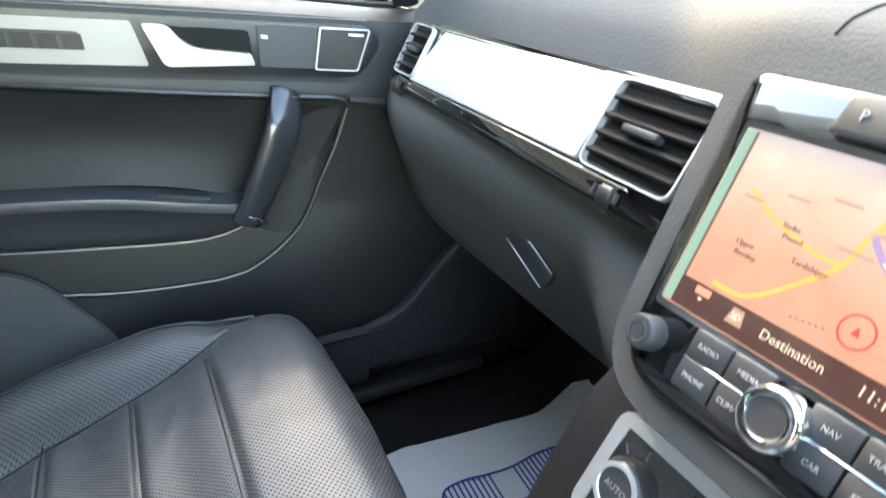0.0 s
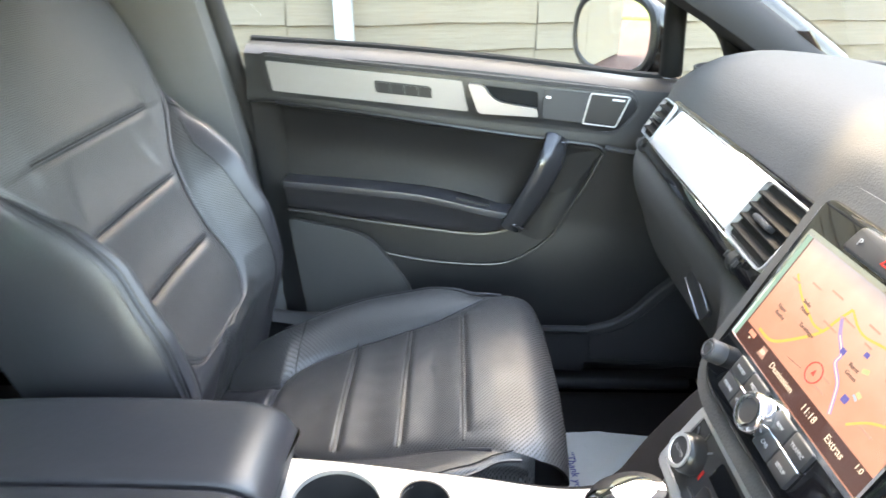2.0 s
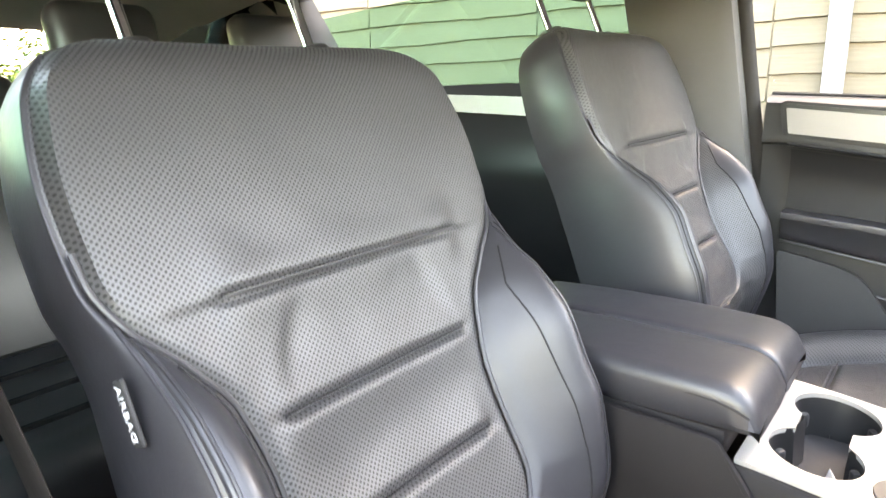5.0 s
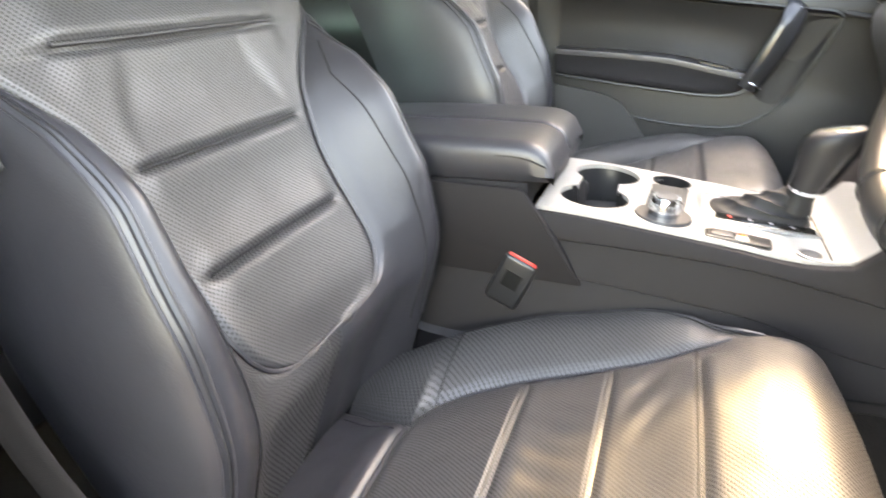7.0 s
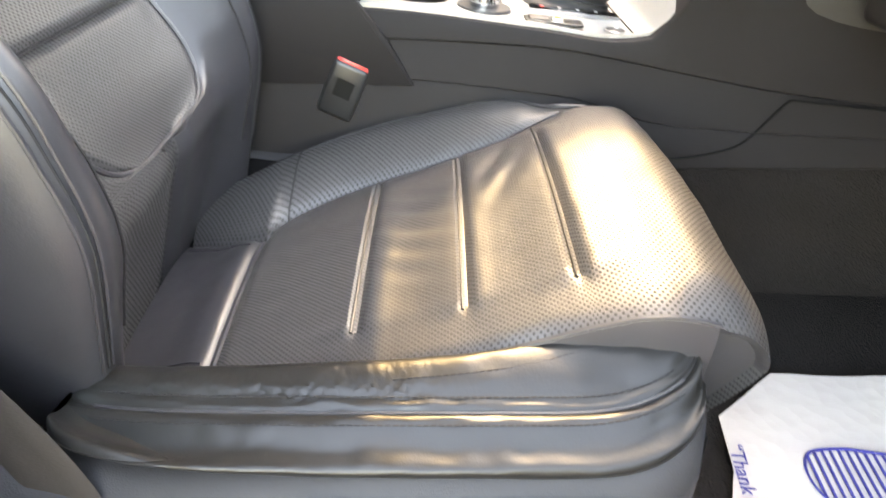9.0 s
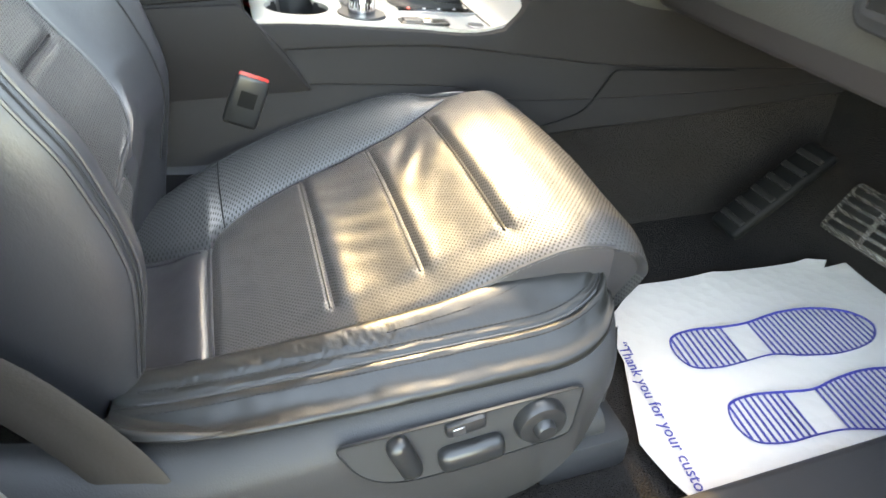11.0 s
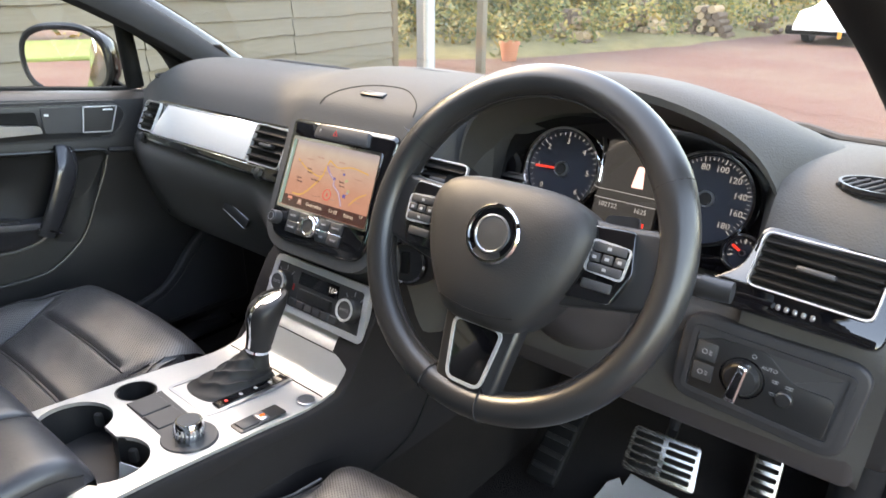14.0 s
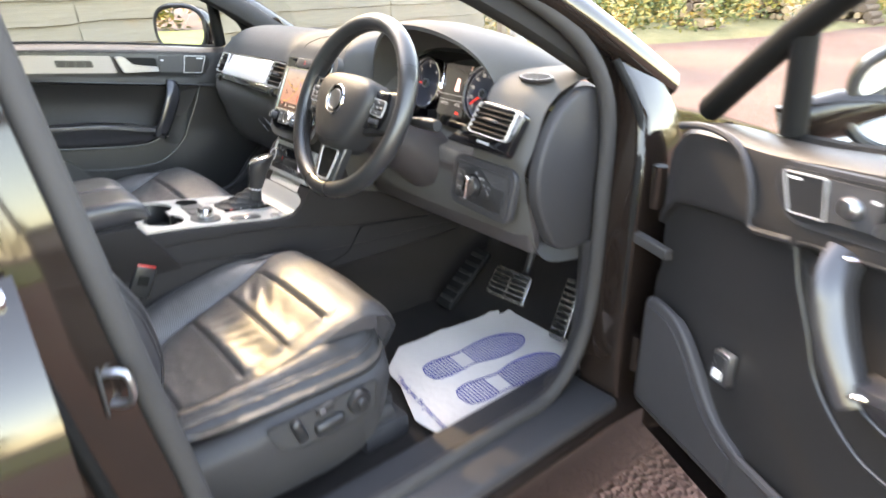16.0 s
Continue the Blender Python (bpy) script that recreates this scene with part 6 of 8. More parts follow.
# one well for both cups, joined by a neck
SL = 0.026
nk = math.asin(SL / 0.044)
well = []
for (cx, cy), a0 in zip(CUPS, (nk, math.pi + nk)):
    well += [(cx + 0.044 * math.cos(a0 + (2 * math.pi - 2 * nk) * k / 40), cy + 0.044 * math.sin(a0 + (2 * math.pi - 2 * nk) * k / 40)) for k in range(41)]
rows = []
for h, g_ in ((0.0, 0.0015), (-0.006, 0.0), (-0.05, -0.002), (-0.082, -0.003)):
    rows.append([Vector((x + g_ * (1 if x > -0.02 else -1), y + g_ * (1 if y > -0.05 else -1), ztop(-0.05) - 0.002 + h - 0.12 * (y + 0.05))) for x, y in well])
wb = loft(rows, close_u=True)
wb.faces.new([wb.verts.new(v) for v in rows[-1]])
part("cup_well", wb, SMOOTH, con, "deep black double cup holder")
for cx, cy in CUPS:
    for a in (60, 120, 240, 300):
        part("cup_finger", rbox(0, 0, 0, 0.010, 0.012, 0.02, 0.004, 2, pose(cx + 0.041 * math.cos(radians(a)), cy + 0.041 * math.sin(radians(a)), ztop(cy) - 0.03, 0, 0, a)), BUTTON, con)
part("coin_well", revolve([(0.027, 0.001), (0.025, 0.001), (0.023, -0.045), (0.0, -0.046)], pose(*COIN, ztop(COIN[1]), -7, 0, 0), 32), SMOOTH, con)
ptilt = pose(0, 0, 0, -6.5, 0, 0)
part("switch_tray", prism([(x, y - 0.035) for x, y in [(-0.066, 0.018), (0.050, 0.012), (0.050, 0.060), (-0.066, 0.066)]], 0.002, pose(0, 0.035, ztop(0.035) - 0.0003) @ ptilt), BUTTON, con, "dark switch tray")
for x in (-0.042, -0.002):
    part("tray_button", rbox(0, 0, 0, 0.038, 0.040, 0.003, 0.0012, 1, pose(x, 0.037, ztop(0.037) + 0.002) @ ptilt), BUTTON, con)
# drive mode knob
km = pose(0.055, 0.036, ztop(0.036)) @ ptilt
rot = thing("drive_mode_knob", (0.055, 0.036, ztop(0.036)), "chrome rotary knob on a black base ring", "knob")
part("base_ring", revolve([(0.0, 0.003), (0.033, 0.003), (0.0345, 0.0), (0.0345, -0.004)], km, 40), BUTTON, rot)
part("knob", revolve([(0.018, 0.003), (0.0185, 0.005), (0.0175, 0.022), (0.0155, 0.0255), (0.0, 0.0255)], km, 40), CHROME, rot, "chrome knob")
part("knob_cap", revolve([(0.0138, 0.0256), (0.0138, 0.0262), (0.0, 0.0264)], km, 30), PILLAR, rot)
for k in range(24):
    a = 2 * math.pi * k / 24
    part("rib", rbox(0, 0, 0, 0.0014, 0.0016, 0.011, 0.0004, 1, km @ pose(0.0178 * math.cos(a), 0.0178 * math.sin(a), 0.013, 0, 0, math.degrees(a))), SATIN, rot)
# parking brake switch, start button
pm = pose(0.078, 0.120, ztop(0.12)) @ ptilt
pb = thing("parking_brake_switch", (0.078, 0.12, ztop(0.12)), "dark parking brake switch with orange light", "switch")
part("bezel", prism(round_poly([(-0.012, -0.036), (0.014, -0.036), (0.014, 0.036), (-0.012, 0.036)], 0.004), 0.003, pm, 0.001), SMOOTH, pb)
part("button", rbox(0, 0, 0, 0.020, 0.026, 0.005, 0.002, 2, pm @ pose(0.001, -0.018, 0.003)), BUTTON, pb)
part("button", rbox(0, 0, 0, 0.020, 0.014, 0.005, 0.002, 2, pm @ pose(0.001, 0.004, 0.003)), SATIN, pb)
part("light", rbox(0, 0, 0, 0.004, 0.008, 0.001, 0, 1, pm @ pose(0.002, 0.004, 0.006)), glow("orange light", (1.0, 0.25, 0.05), 0.4), pb)
sm = pose(0.083, 0.196, ztop(0.196)) @ ptilt
sb = thing("start_button", (0.083, 0.196, ztop(0.196)), "round grey start button with a chrome ring", "button")
part("ring", revolve([(0.0145, 0), (0.0145, 0.002), (0.0125, 0.0026), (0.0122, 0.001)], sm, 32), SATIN, sb)
part("cap", revolve([(0.0122, 0.001), (0.0115, 0.0022), (0, 0.0024)], sm, 28), PILLAR, sb)
# joints across the sloping front of the plate
for yy in (0.215, 0.268):
    part("plate_joint", tube([(XL + 0.004, yy, ztop(yy) + 0.0004), (XR - 0.004, yy, ztop(yy) + 0.0004)], 0.0009, 5), RUBBER, con)
# torn card lying in the cup holder
card = thing("paper_card", (0.04, -0.06, ztop(-0.05) - 0.078), "small white card standing in the cup holder", "card")
part("card", prism([(-0.022, 0), (0.020, 0.002), (0.022, 0.056), (-0.018, 0.064)], 0.0012, pose(0.044, -0.040, ztop(-0.05) - 0.082, 76, 0, 30)), WHITE, card)

# ---- gear selector ----
gear = thing("gear_selector", (-0.02, 0.16, ztop(0.16)), "gear selector with leather gaiter and chrome-topped knob", "gear lever")
gm = pose(-0.022, 0.148, ztop(0.148)) @ ptilt
go = round_poly([(-0.052, -0.072), (0.052, -0.072), (0.052, 0.076), (-0.052, 0.076)], 0.010, 4)
part("bezel", prism(go, 0.004, gm, hole=ring_poly(go, -0.006)), SATIN, gear, "satin chrome bezel")
rows = []
for k in range(41):
    t = k / 40
    cx, cy = -0.008 + 0.005 * t, 0.002 + 0.040 * t
    w, d = 0.026 * (1 - t) ** 1.5 + 0.015, 0.046 * (1 - t) ** 1.3 + 0.015
    row = []
    for j in range(48):
        a = 2 * math.pi * j / 48
        c, s_ = math.cos(a), math.sin(a)
        sq = (abs(c) ** 4 + abs(s_) ** 4) ** -0.25
        sq = 1 + (sq - 1) * (1 - t)
        fold = 1 + 0.06 * math.sin(7 * a + 5 * t) * math.sin(math.pi * t) + 0.12 * math.sin(26 * t + 2 * math.sin(a * 2)) * (1 - t) * t * 2
        row.append(gm @ Vector((cx + w * c * sq * fold, cy + d * s_ * sq * fold, 0.002 + 0.042 * t ** 1.1 + 0.004 * math.sin(3 * a) * t * (1 - t) + 0.004 * math.sin(26 * t + 2 * math.sin(a * 2) + 1.5) * t * (1 - t) * 4 * 0.6)))
    rows.append(row)
part("gaiter", loft(rows, close_u=True), GAITER, gear, "creased black leather gaiter")
part("gaiter_floor", prism(ring_poly(go, -0.006), 0.001, gm), GLOSS, gear)
part("gate_strip", rbox(0, 0, 0, 0.018, 0.115, 0.003, 0.001, 1, gm @ pose(0.037, 0.006, 0.004)), GLOSS, gear, "gear position strip")
for k in range(4):
    part("gear_mark", rbox(0, 0, 0, 0.005, 0.004, 0.0006, 0, 1, gm @ pose(0.037, -0.035 + 0.024 * k, 0.0058)), GREYPRINT if k else REDLIT, gear)
lv = [Vector((-0.021, 0.189, 0.868)), Vector((-0.018, 0.195, 0.895)), Vector((-0.006, 0.186, 0.93)), Vector((-0.003, 0.192, 0.955))]
part("neck", tube([lv[0], lv[0].lerp(lv[1], 0.5), lv[1]], [0.021, 0.0175, 0.0165], 20), GAITER, gear, "leather neck of the gaiter")
part("collar", tube([lv[1] - (lv[1] - lv[0]) * 0.10, lv[1] + (lv[1] - lv[0]) * 0.06], [0.0185, 0.0187], 24), CHROME, gear, "chrome ring")
def knob_rows(grow, cut=0.0):
    out = []
    for t, w, d in ((0.0, 0.0135, 0.0145), (0.12, 0.0150, 0.0165), (0.35, 0.0165, 0.019), (0.58, 0.0185, 0.0245), (0.78, 0.0200, 0.029), (0.90, 0.0195, 0.0285), (0.96, 0.0165, 0.0245), (0.99, 0.010, 0.015), (1.0, 0.002, 0.003)):
        c = Vector((-0.018 + 0.004 * t, 0.195 + 0.020 * t, 0.894 + 0.078 * t))
        out.append([c + Vector(((w + grow) * math.cos(2 * math.pi * k / 28), (d + grow - cut) * math.sin(2 * math.pi * k / 28) + 0.006 * t, (0.22 * math.sin(2 * math.pi * k / 28)) * d * t)) for k in range(28)])
    return out


knob = part("knob", loft(knob_rows(0.0030), close_u=True, cap=True), CHROME, gear, "chrome knob shell")
kr = knob_rows(0.0040)
for k0 in (-6, 8):
    part("knob_inlay", loft([[r_[k % 28] for k in range(k0, k0 + 13)] for r_ in kr[:8]]), KNOB, knob, "dark polished side of the knob")

# ---- armrest ----
arm = thing("armrest", (XC, -0.27, 0.87), "black leather split armrest on the console", "armrest")
for q in (-1, 1):
    rows = []
    for i in range(33):
        y = -0.435 + 0.345 * i / 32
        zt = 0.968 - 0.004 * ((y + 0.26) / 0.17) ** 2
        if y > -0.135:
            t = (y + 0.135) / 0.045
            zt -= 0.032 * (1 - math.sqrt(max(0, 1 - t * t)))
        xa, xb = 0.0024, 0.118 + 0.004 * math.sin(math.pi * i / 32)
        r = [(xa, 0.918), (xa, zt - 0.004), (xa + 0.0014, zt - 0.0012), (xa + 0.004, zt + 0.0002)]
        r += [(xa + 0.005 + (xb - xa - 0.022) * k / 8, zt + 0.0015 * math.sin(math.pi * k / 8)) for k in range(1, 9)]
        r += [(xb - 0.017 + 0.017 * math.sin(a), zt - 0.017 + 0.017 * math.cos(a)) for a in [math.pi / 2 * k / 5 for k in range(1, 6)]]
        r += [(xb + 0.001, max(0.925, zt - 0.035)), (xb - 0.006, 0.917), (xa + 0.02, 0.914)]
        rows.append([Vector((XC + q * a, y, b)) for a, b in r])
    half = part("lid_half", loft(rows, close_u=True, cap=True), LEATHER, arm, "black leather lid half")
    e = [Vector((XC + q * 0.1195, -0.43 + 0.33 * k / 20, 0.949 - (0.012 * max(0, (k - 17) / 3) ** 2))) for k in range(21)]
    part("stitching", tube(e, 0.0012, 5), THREAD, half)
part("hinge_base", rbox(XC, -0.275, 0.9, 0.235, 0.31, 0.035, 0.008), CONSOLE, arm)

# ---- belt buckle beside the driver's seat ----
for q, x, y, z in ((1, 0.110, -0.139, 0.788), (-1, -0.142, -0.139, 0.82)):
    bk = thing("seat_belt_buckle", (x, y, z - 0.05), "black belt buckle with red release button", "belt buckle", "belt buckles")
    bmx = pose(x, y, z, -26, 0, 0)
    body = part("body", rbox(0, 0, 0, 0.022, 0.046, 0.072, 0.006, 3, bmx), SMOOTH, bk)
    part("button", rbox(0, 0, 0, 0.017, 0.041, 0.012, 0.003, 2, bmx @ pose(0, 0, 0.034)), RED, bk, "red release button")
    part("label", rbox(0, 0, 0, 0.001, 0.022, 0.022, 0, 1, bmx @ pose(q * 0.0115, 0, 0.004)), RUBBER, bk)
    part("strap", rbox(0, 0, 0, 0.006, 0.036, 0.09, 0.002, 1, bmx @ pose(0, 0.0, -0.075)), CARPET, bk)

# ---- steering wheel ----
WA = 0.45
WN = Vector((0, -math.cos(WA), math.sin(WA)))
WU = Vector((0, math.sin(WA), math.cos(WA)))
WO = Vector((0.367, 0.257, 1.146))
WM = basis(WO, (1, 0, 0), WU)  # local z comes towards the driver
wheel = thing("steering_wheel", WO, "black leather three-spoke steering wheel with buttons", "steering wheel")
R0 = 0.1715
rows = []
for k in range(120):
    a = 2 * math.pi * k / 120
    grip = 1 + 0.10 * (math.exp(-((math.degrees(a) - 32) / 14) ** 2) + math.exp(-((math.degrees(a) - 148) / 14) ** 2))
    c = Vector((R0 * math.cos(a), R0 * math.sin(a), 0))
    o = Vector((math.cos(a), math.sin(a), 0))
    rows.append([WM @ (c + o * 0.0172 * grip * math.cos(b) + Vector((0, 0, 0.0185 * grip * math.sin(b)))) for b in [2 * math.pi * j / 16 for j in range(16)]])
rim = part("rim", loft(rows, close_u=True, close_v=True), RIM, wheel, "worn smooth black leather rim")
for a in (31, 149, 254, 278):
    o = Vector((math.cos(radians(a)), math.sin(radians(a)), 0))
    part("rim_seam", tube([WM @ (o * (R0 + 0.0182 * math.cos(b)) + Vector((0, 0, 0.0195 * math.sin(b)))) for b in [2 * math.pi * j / 20 for j in range(20)]], 0.0009, 5, True), THREAD, rim)
part("stitching", tube([WM @ Vector(((R0 - 0.0172) * math.cos(a), (R0 - 0.0172) * math.sin(a), 0.004)) for a in [2 * math.pi * k / 90 for k in range(90)]], 0.0009, 5, True), THREAD, rim)
# airbag pad
padpts = round_poly([(-0.066, 0.060), (0.066, 0.060), (0.100, 0.034), (0.084, -0.036), (0.042, -0.092), (-0.042, -0.092), (-0.084, -0.036), (-0.100, 0.034)], [0.05, 0.05, 0.03, 0.05, 0.02, 0.02, 0.05, 0.03], 5)
n = len(padpts)
rows = []
for s_, h in ((0.97, -0.03), (1.0, 0.010), (0.985, 0.019), (0.95, 0.025), (0.85, 0.031), (0.6, 0.036), (0.3, 0.0385), (0.02, 0.039)):
    rows.append([WM @ Vector((p.x * s_, (p.y + 0.01) * s_ - 0.01, h)) for p in padpts])
pad = part("airbag_pad", loft(rows, close_u=True, cap=True), PADSKIN, wheel, "grained black airbag pad")
part("pad_crease", tube([WM @ Vector((x, -0.072 - 0.006 * (1 - (x / 0.045) ** 2), 0.0315)) for x in [-0.045 + 0.09 * k / 14 for k in range(15)]], 0.0008, 5), RUBBER, pad)
lgm = WM @ pose(0, 0.002, 0.0375) @ Matrix.Scale(1.14, 4)
em = part("emblem", revolve([(0.0265, -0.002), (0.027, 0.001), (0.0255, 0.0030), (0.0235, 0.0030), (0.023, 0.001)], lgm, 44), CHROME, pad, "round chrome emblem, plain")
part("emblem_plate", revolve([(0.023, 0.001), (0.0, 0.0014)], lgm, 36), GLOSS, em)
part("emblem_shape", revolve([(0.0175, 0.001), (0.0175, 0.0026), (0.0158, 0.0030), (0.0150, 0.0020), (0.0, 0.0024)], lgm, 40), SATIN, em, "plain bright disc")
# spokes with button fields
for q in (-1, 1):
    sp = round_poly([(q * 0.055, 0.045), (q * 0.105, 0.042), (q * 0.158, 0.046), (q * 0.165, 0.006), (q * 0.158, -0.030), (q * 0.125, -0.036), (q * 0.06, -0.050)], 0.008, 3)
    if q < 0:
        sp = sp[::-1]
    spoke = part("spoke", prism(sp, 0.020, WM @ pose(0, 0, -0.014), 0.006, 3), SMOOTH, wheel)
    bf = round_poly([(q * 0.072, 0.036), (q * 0.130, 0.040), (q * 0.138, 0.0), (q * 0.125, -0.032), (q * 0.074, -0.036)], 0.006, 3)
    if q < 0:
        bf = bf[::-1]
    part("button_field", prism(bf, 0.006, WM @ pose(0, 0, 0.006), 0.002), GLOSS, spoke, "piano black button field")
    cx = q * 0.112
    fr = round_poly([(-0.020, -0.016), (0.020, -0.016), (0.020, 0.016), (-0.020, 0.016)], 0.006, 3)
    part("button_frame", prism(fr, 0.003, WM @ pose(cx, 0.008, 0.0115, 0, 0, q * -4), hole=ring_poly(fr, -0.0020)), FRAME, spoke)
    for x, y, w, h in ((0, 0.010, 0.034, 0.009), (0, -0.010, 0.034, 0.009), (-0.0125, 0, 0.011, 0.009), (0.0125, 0, 0.011, 0.009), (0, 0, 0.011, 0.009)):
        b = part("button", rbox(0, 0, 0, w, h, 0.004, 0.0015, 2, WM @ pose(cx + x, 0.008 + y, 0.0135)), BUTTON, spoke)
        part("symbol", rbox(0, 0, 0, 0.004, 0.003, 0.0005, 0, 1, WM @ pose(cx + x, 0.008 + y, 0.0157)), GREYPRINT, b)
    part("button", rbox(0, 0, 0, 0.030, 0.009, 0.004, 0.0015, 2, WM @ pose(cx - q * 0.004, -0.018, 0.0125)), BUTTON, spoke)
    # shift paddle behind the spoke
    part("shift_paddle", prism(round_poly([(q * 0.085, 0.052), (q * 0.118, 0.056), (q * 0.122, 0.02), (q * 0.085, 0.02)][::q], 0.005, 2), 0.006, WM @ pose(0, 0, -0.028)), SMOOTH, wheel)
low = round_poly([(-0.048, -0.070), (0.048, -0.070), (0.036, -0.166), (-0.036, -0.166)][::-1], 0.004, 2)
ls = part("lower_spoke", prism(low, 0.018, WM @ pose(0, 0, -0.006), 0.006, 3), RIM, wheel)
lo = round_poly([(-0.028, -0.092), (0.028, -0.092), (0.019, -0.152), (-0.019, -0.152)][::-1], 0.008, 4)
part("spoke_frame", prism(ring_poly(lo, 0.0035), 0.004, WM @ pose(0, 0, 0.011), hole=lo), FRAME, ls, "satin silver frame")
part("spoke_insert", prism(lo, 0.003, WM @ pose(0, 0, 0.0105)), GLOSS, ls, "piano black insert")
# column shroud, stalks, key slot
col = thing("steering_column", (0.365, 0.40, 1.05), "dark steering column shroud with stalks", "steering column")
rows = []
for t, w, h in ((0.0, 0.050, 0.045), (0.2, 0.062, 0.052), (0.6, 0.070, 0.060), (1.0, 0.085, 0.068)):
    c = WO - WN * (0.035 + 0.17 * t) + Vector((0, 0, -0.02 - 0.03 * t))
    rows.append([c + Vector((1, 0, 0)) * w * math.cos(a) + WU * h * math.sin(a) for a in [2 * math.pi * k / 28 for k in range(28)]])
part("shroud", loft(rows, close_u=True, cap=True), WARM, col)
for q in (-1, 1):
    p0 = WO - WN * 0.055 + Vector((q * 0.06, 0, 0))
    st = part("stalk", tube([p0, p0 + Vector((q * 0.07, 0.004, 0.006)), p0 + Vector((q * 0.105, 0.004, 0.008)), p0 + Vector((q * 0.135, 0.004, 0.009))], [0.007, 0.008, 0.011, 0.011], 12), SMOOTH, col)
    part("stalk_tip", tube([p0 + Vector((q * 0.122, 0.004, 0.009)), p0 + Vector((q * 0.150, 0.004, 0.010))], [0.0118, 0.0105], 14), SMOOTH, st)
key = thing("ignition_slot", (0.128, 0.362, 1.018), "key slot with chrome ring", "ignition")
ym = basis((0.128, 0.362, 1.018), (1, 0.35, 0), (0, 0.2, 0.98))
part("ring", revolve([(0.030, 0), (0.031, 0.006), (0.0275, 0.007), (0.027, 0.0)], ym, 36), CHROME, key)
part("face", revolve([(0.0275, 0.003), (0.0, 0.003)], ym, 30), SMOOTH, key)
part("housing", revolve([(0.034, 0.002), (0.038, -0.01), (0.05, -0.085)], ym, 30), PLASTIC, key)
part("slot", rbox(0, 0, 0, 0.014, 0.034, 0.006, 0.003, 2, ym @ pose(0, 0, 0.004)), RUBBER, key)

# ---- pedals ----
def pedal(name, m, w, h, label):
    p = thing(name, m.translation, label, "pedal")
    o = round_poly([(-w / 2, -h / 2), (w / 2, -h / 2), (w * 0.46, h / 2), (-w * 0.46, h / 2)], 0.010, 4)
    part("plate", prism(o, 0.008, m, 0.002), PEDAL, p, "brushed steel plate")
    return p


bm_ = basis((0.456, 0.642, 0.648), (1, 0.12, -0.02), (0, 0.55, 0.80))
br = pedal("brake_pedal", bm_, 0.122, 0.078, "wide steel brake pedal with rubber bars")
for y in (-0.026, -0.013, 0.0, 0.013, 0.026):
    for x in (-0.0275, 0.0275):
        part("rubber_bar", rbox(0, 0, 0, 0.047, 0.0088, 0.005, 0.002, 2, bm_ @ pose(x, y, 0.009)), RUBBER, br)
part("arm", tube([bm_ @ Vector((0, 0, -0.004)), bm_ @ Vector((0, 0.05, -0.05)), Vector((0.46, 0.78, 0.9))], 0.010, 8), PLASTIC, br)
gm_ = basis((0.606, 0.688, 0.622), (1, 0.06, 0.0), (0.06, 0.42, 0.90))
ga = pedal("accelerator_pedal", gm_, 0.046, 0.158, "long steel accelerator pedal with rubber bars")
for k in range(9):
    part("rubber_bar", rbox(0, 0, 0, 0.034, 0.0085, 0.005, 0.002, 2, gm_ @ pose(0, -0.062 + 0.0155 * k, 0.009)), RUBBER, ga)
fr = thing("foot_rest", (0.27, 0.62, FLOOR_Z), "black rubber foot rest", "foot rest")
part("pad", rbox(0, 0, 0, 0.062, 0.20, 0.02, 0.008, 3, pose(0.262, 0.655, 0.592, 38, 0, 0)), RUBBER, fr)
for k in range(6):
    part("rib", rbox(0, 0, 0, 0.050, 0.010, 0.006, 0.002, 2, pose(0.262, 0.655, 0.592, 38, 0, 0) @ pose(0, -0.075 + 0.03 * k, 0.011)), SMOOTH, fr)

# ---- paper mats with printed shoe soles ----
PAPER = grained("thin white paper", (0.56, 0.515, 0.48), 0.75, 60, 0.25, 0.004, 0.2, 0.04)


def sole(parent, m, flip):
    """The outline and bars of one shoe print: heel and ball."""
    out = spline([(0.0, 0.0), (0.028, 0.010), (0.036, 0.045), (0.033, 0.085), (0.030, 0.125), (0.040, 0.165), (0.046, 0.215), (0.036, 0.268), (0.008, 0.295), (-0.022, 0.280), (-0.040, 0.235), (-0.042, 0.180), (-0.032, 0.125), (-0.032, 0.085), (-0.035, 0.045), (-0.027, 0.010)], 6, True)
    out = [Vector((p.x * flip, p.y, 0)) for p in out]
    shoe = part("print_outline", tube([m @ (p + Vector((0, 0, 0.0012))) for p in out], 0.0018, 6, True, 0.6), BLUEINK, parent, "blue printed shoe sole")

    def span(y):
        xs = []
        for a, b in zip(out, out[1:] + out[:1]):
            if (a.y - y) * (b.y - y) < 0:
                xs.append(a.x + (b.x - a.x) * (y - a.y) / (b.y - a.y))
        return (min(xs), max(xs)) if len(xs) > 1 else None
    for y in [0.008 + 0.0085 * k for k in range(10)] + [0.128 + 0.0082 * k for k in range(20)]:
        ab = span(y)
        if ab:
            part("print_bar", rbox(0, 0, 0, ab[1] - ab[0], 0.0028, 0.0006, 0, 1, m @ pose((ab[0] + ab[1]) / 2, y, 0.001)), BLUEINK, shoe, smooth=False)


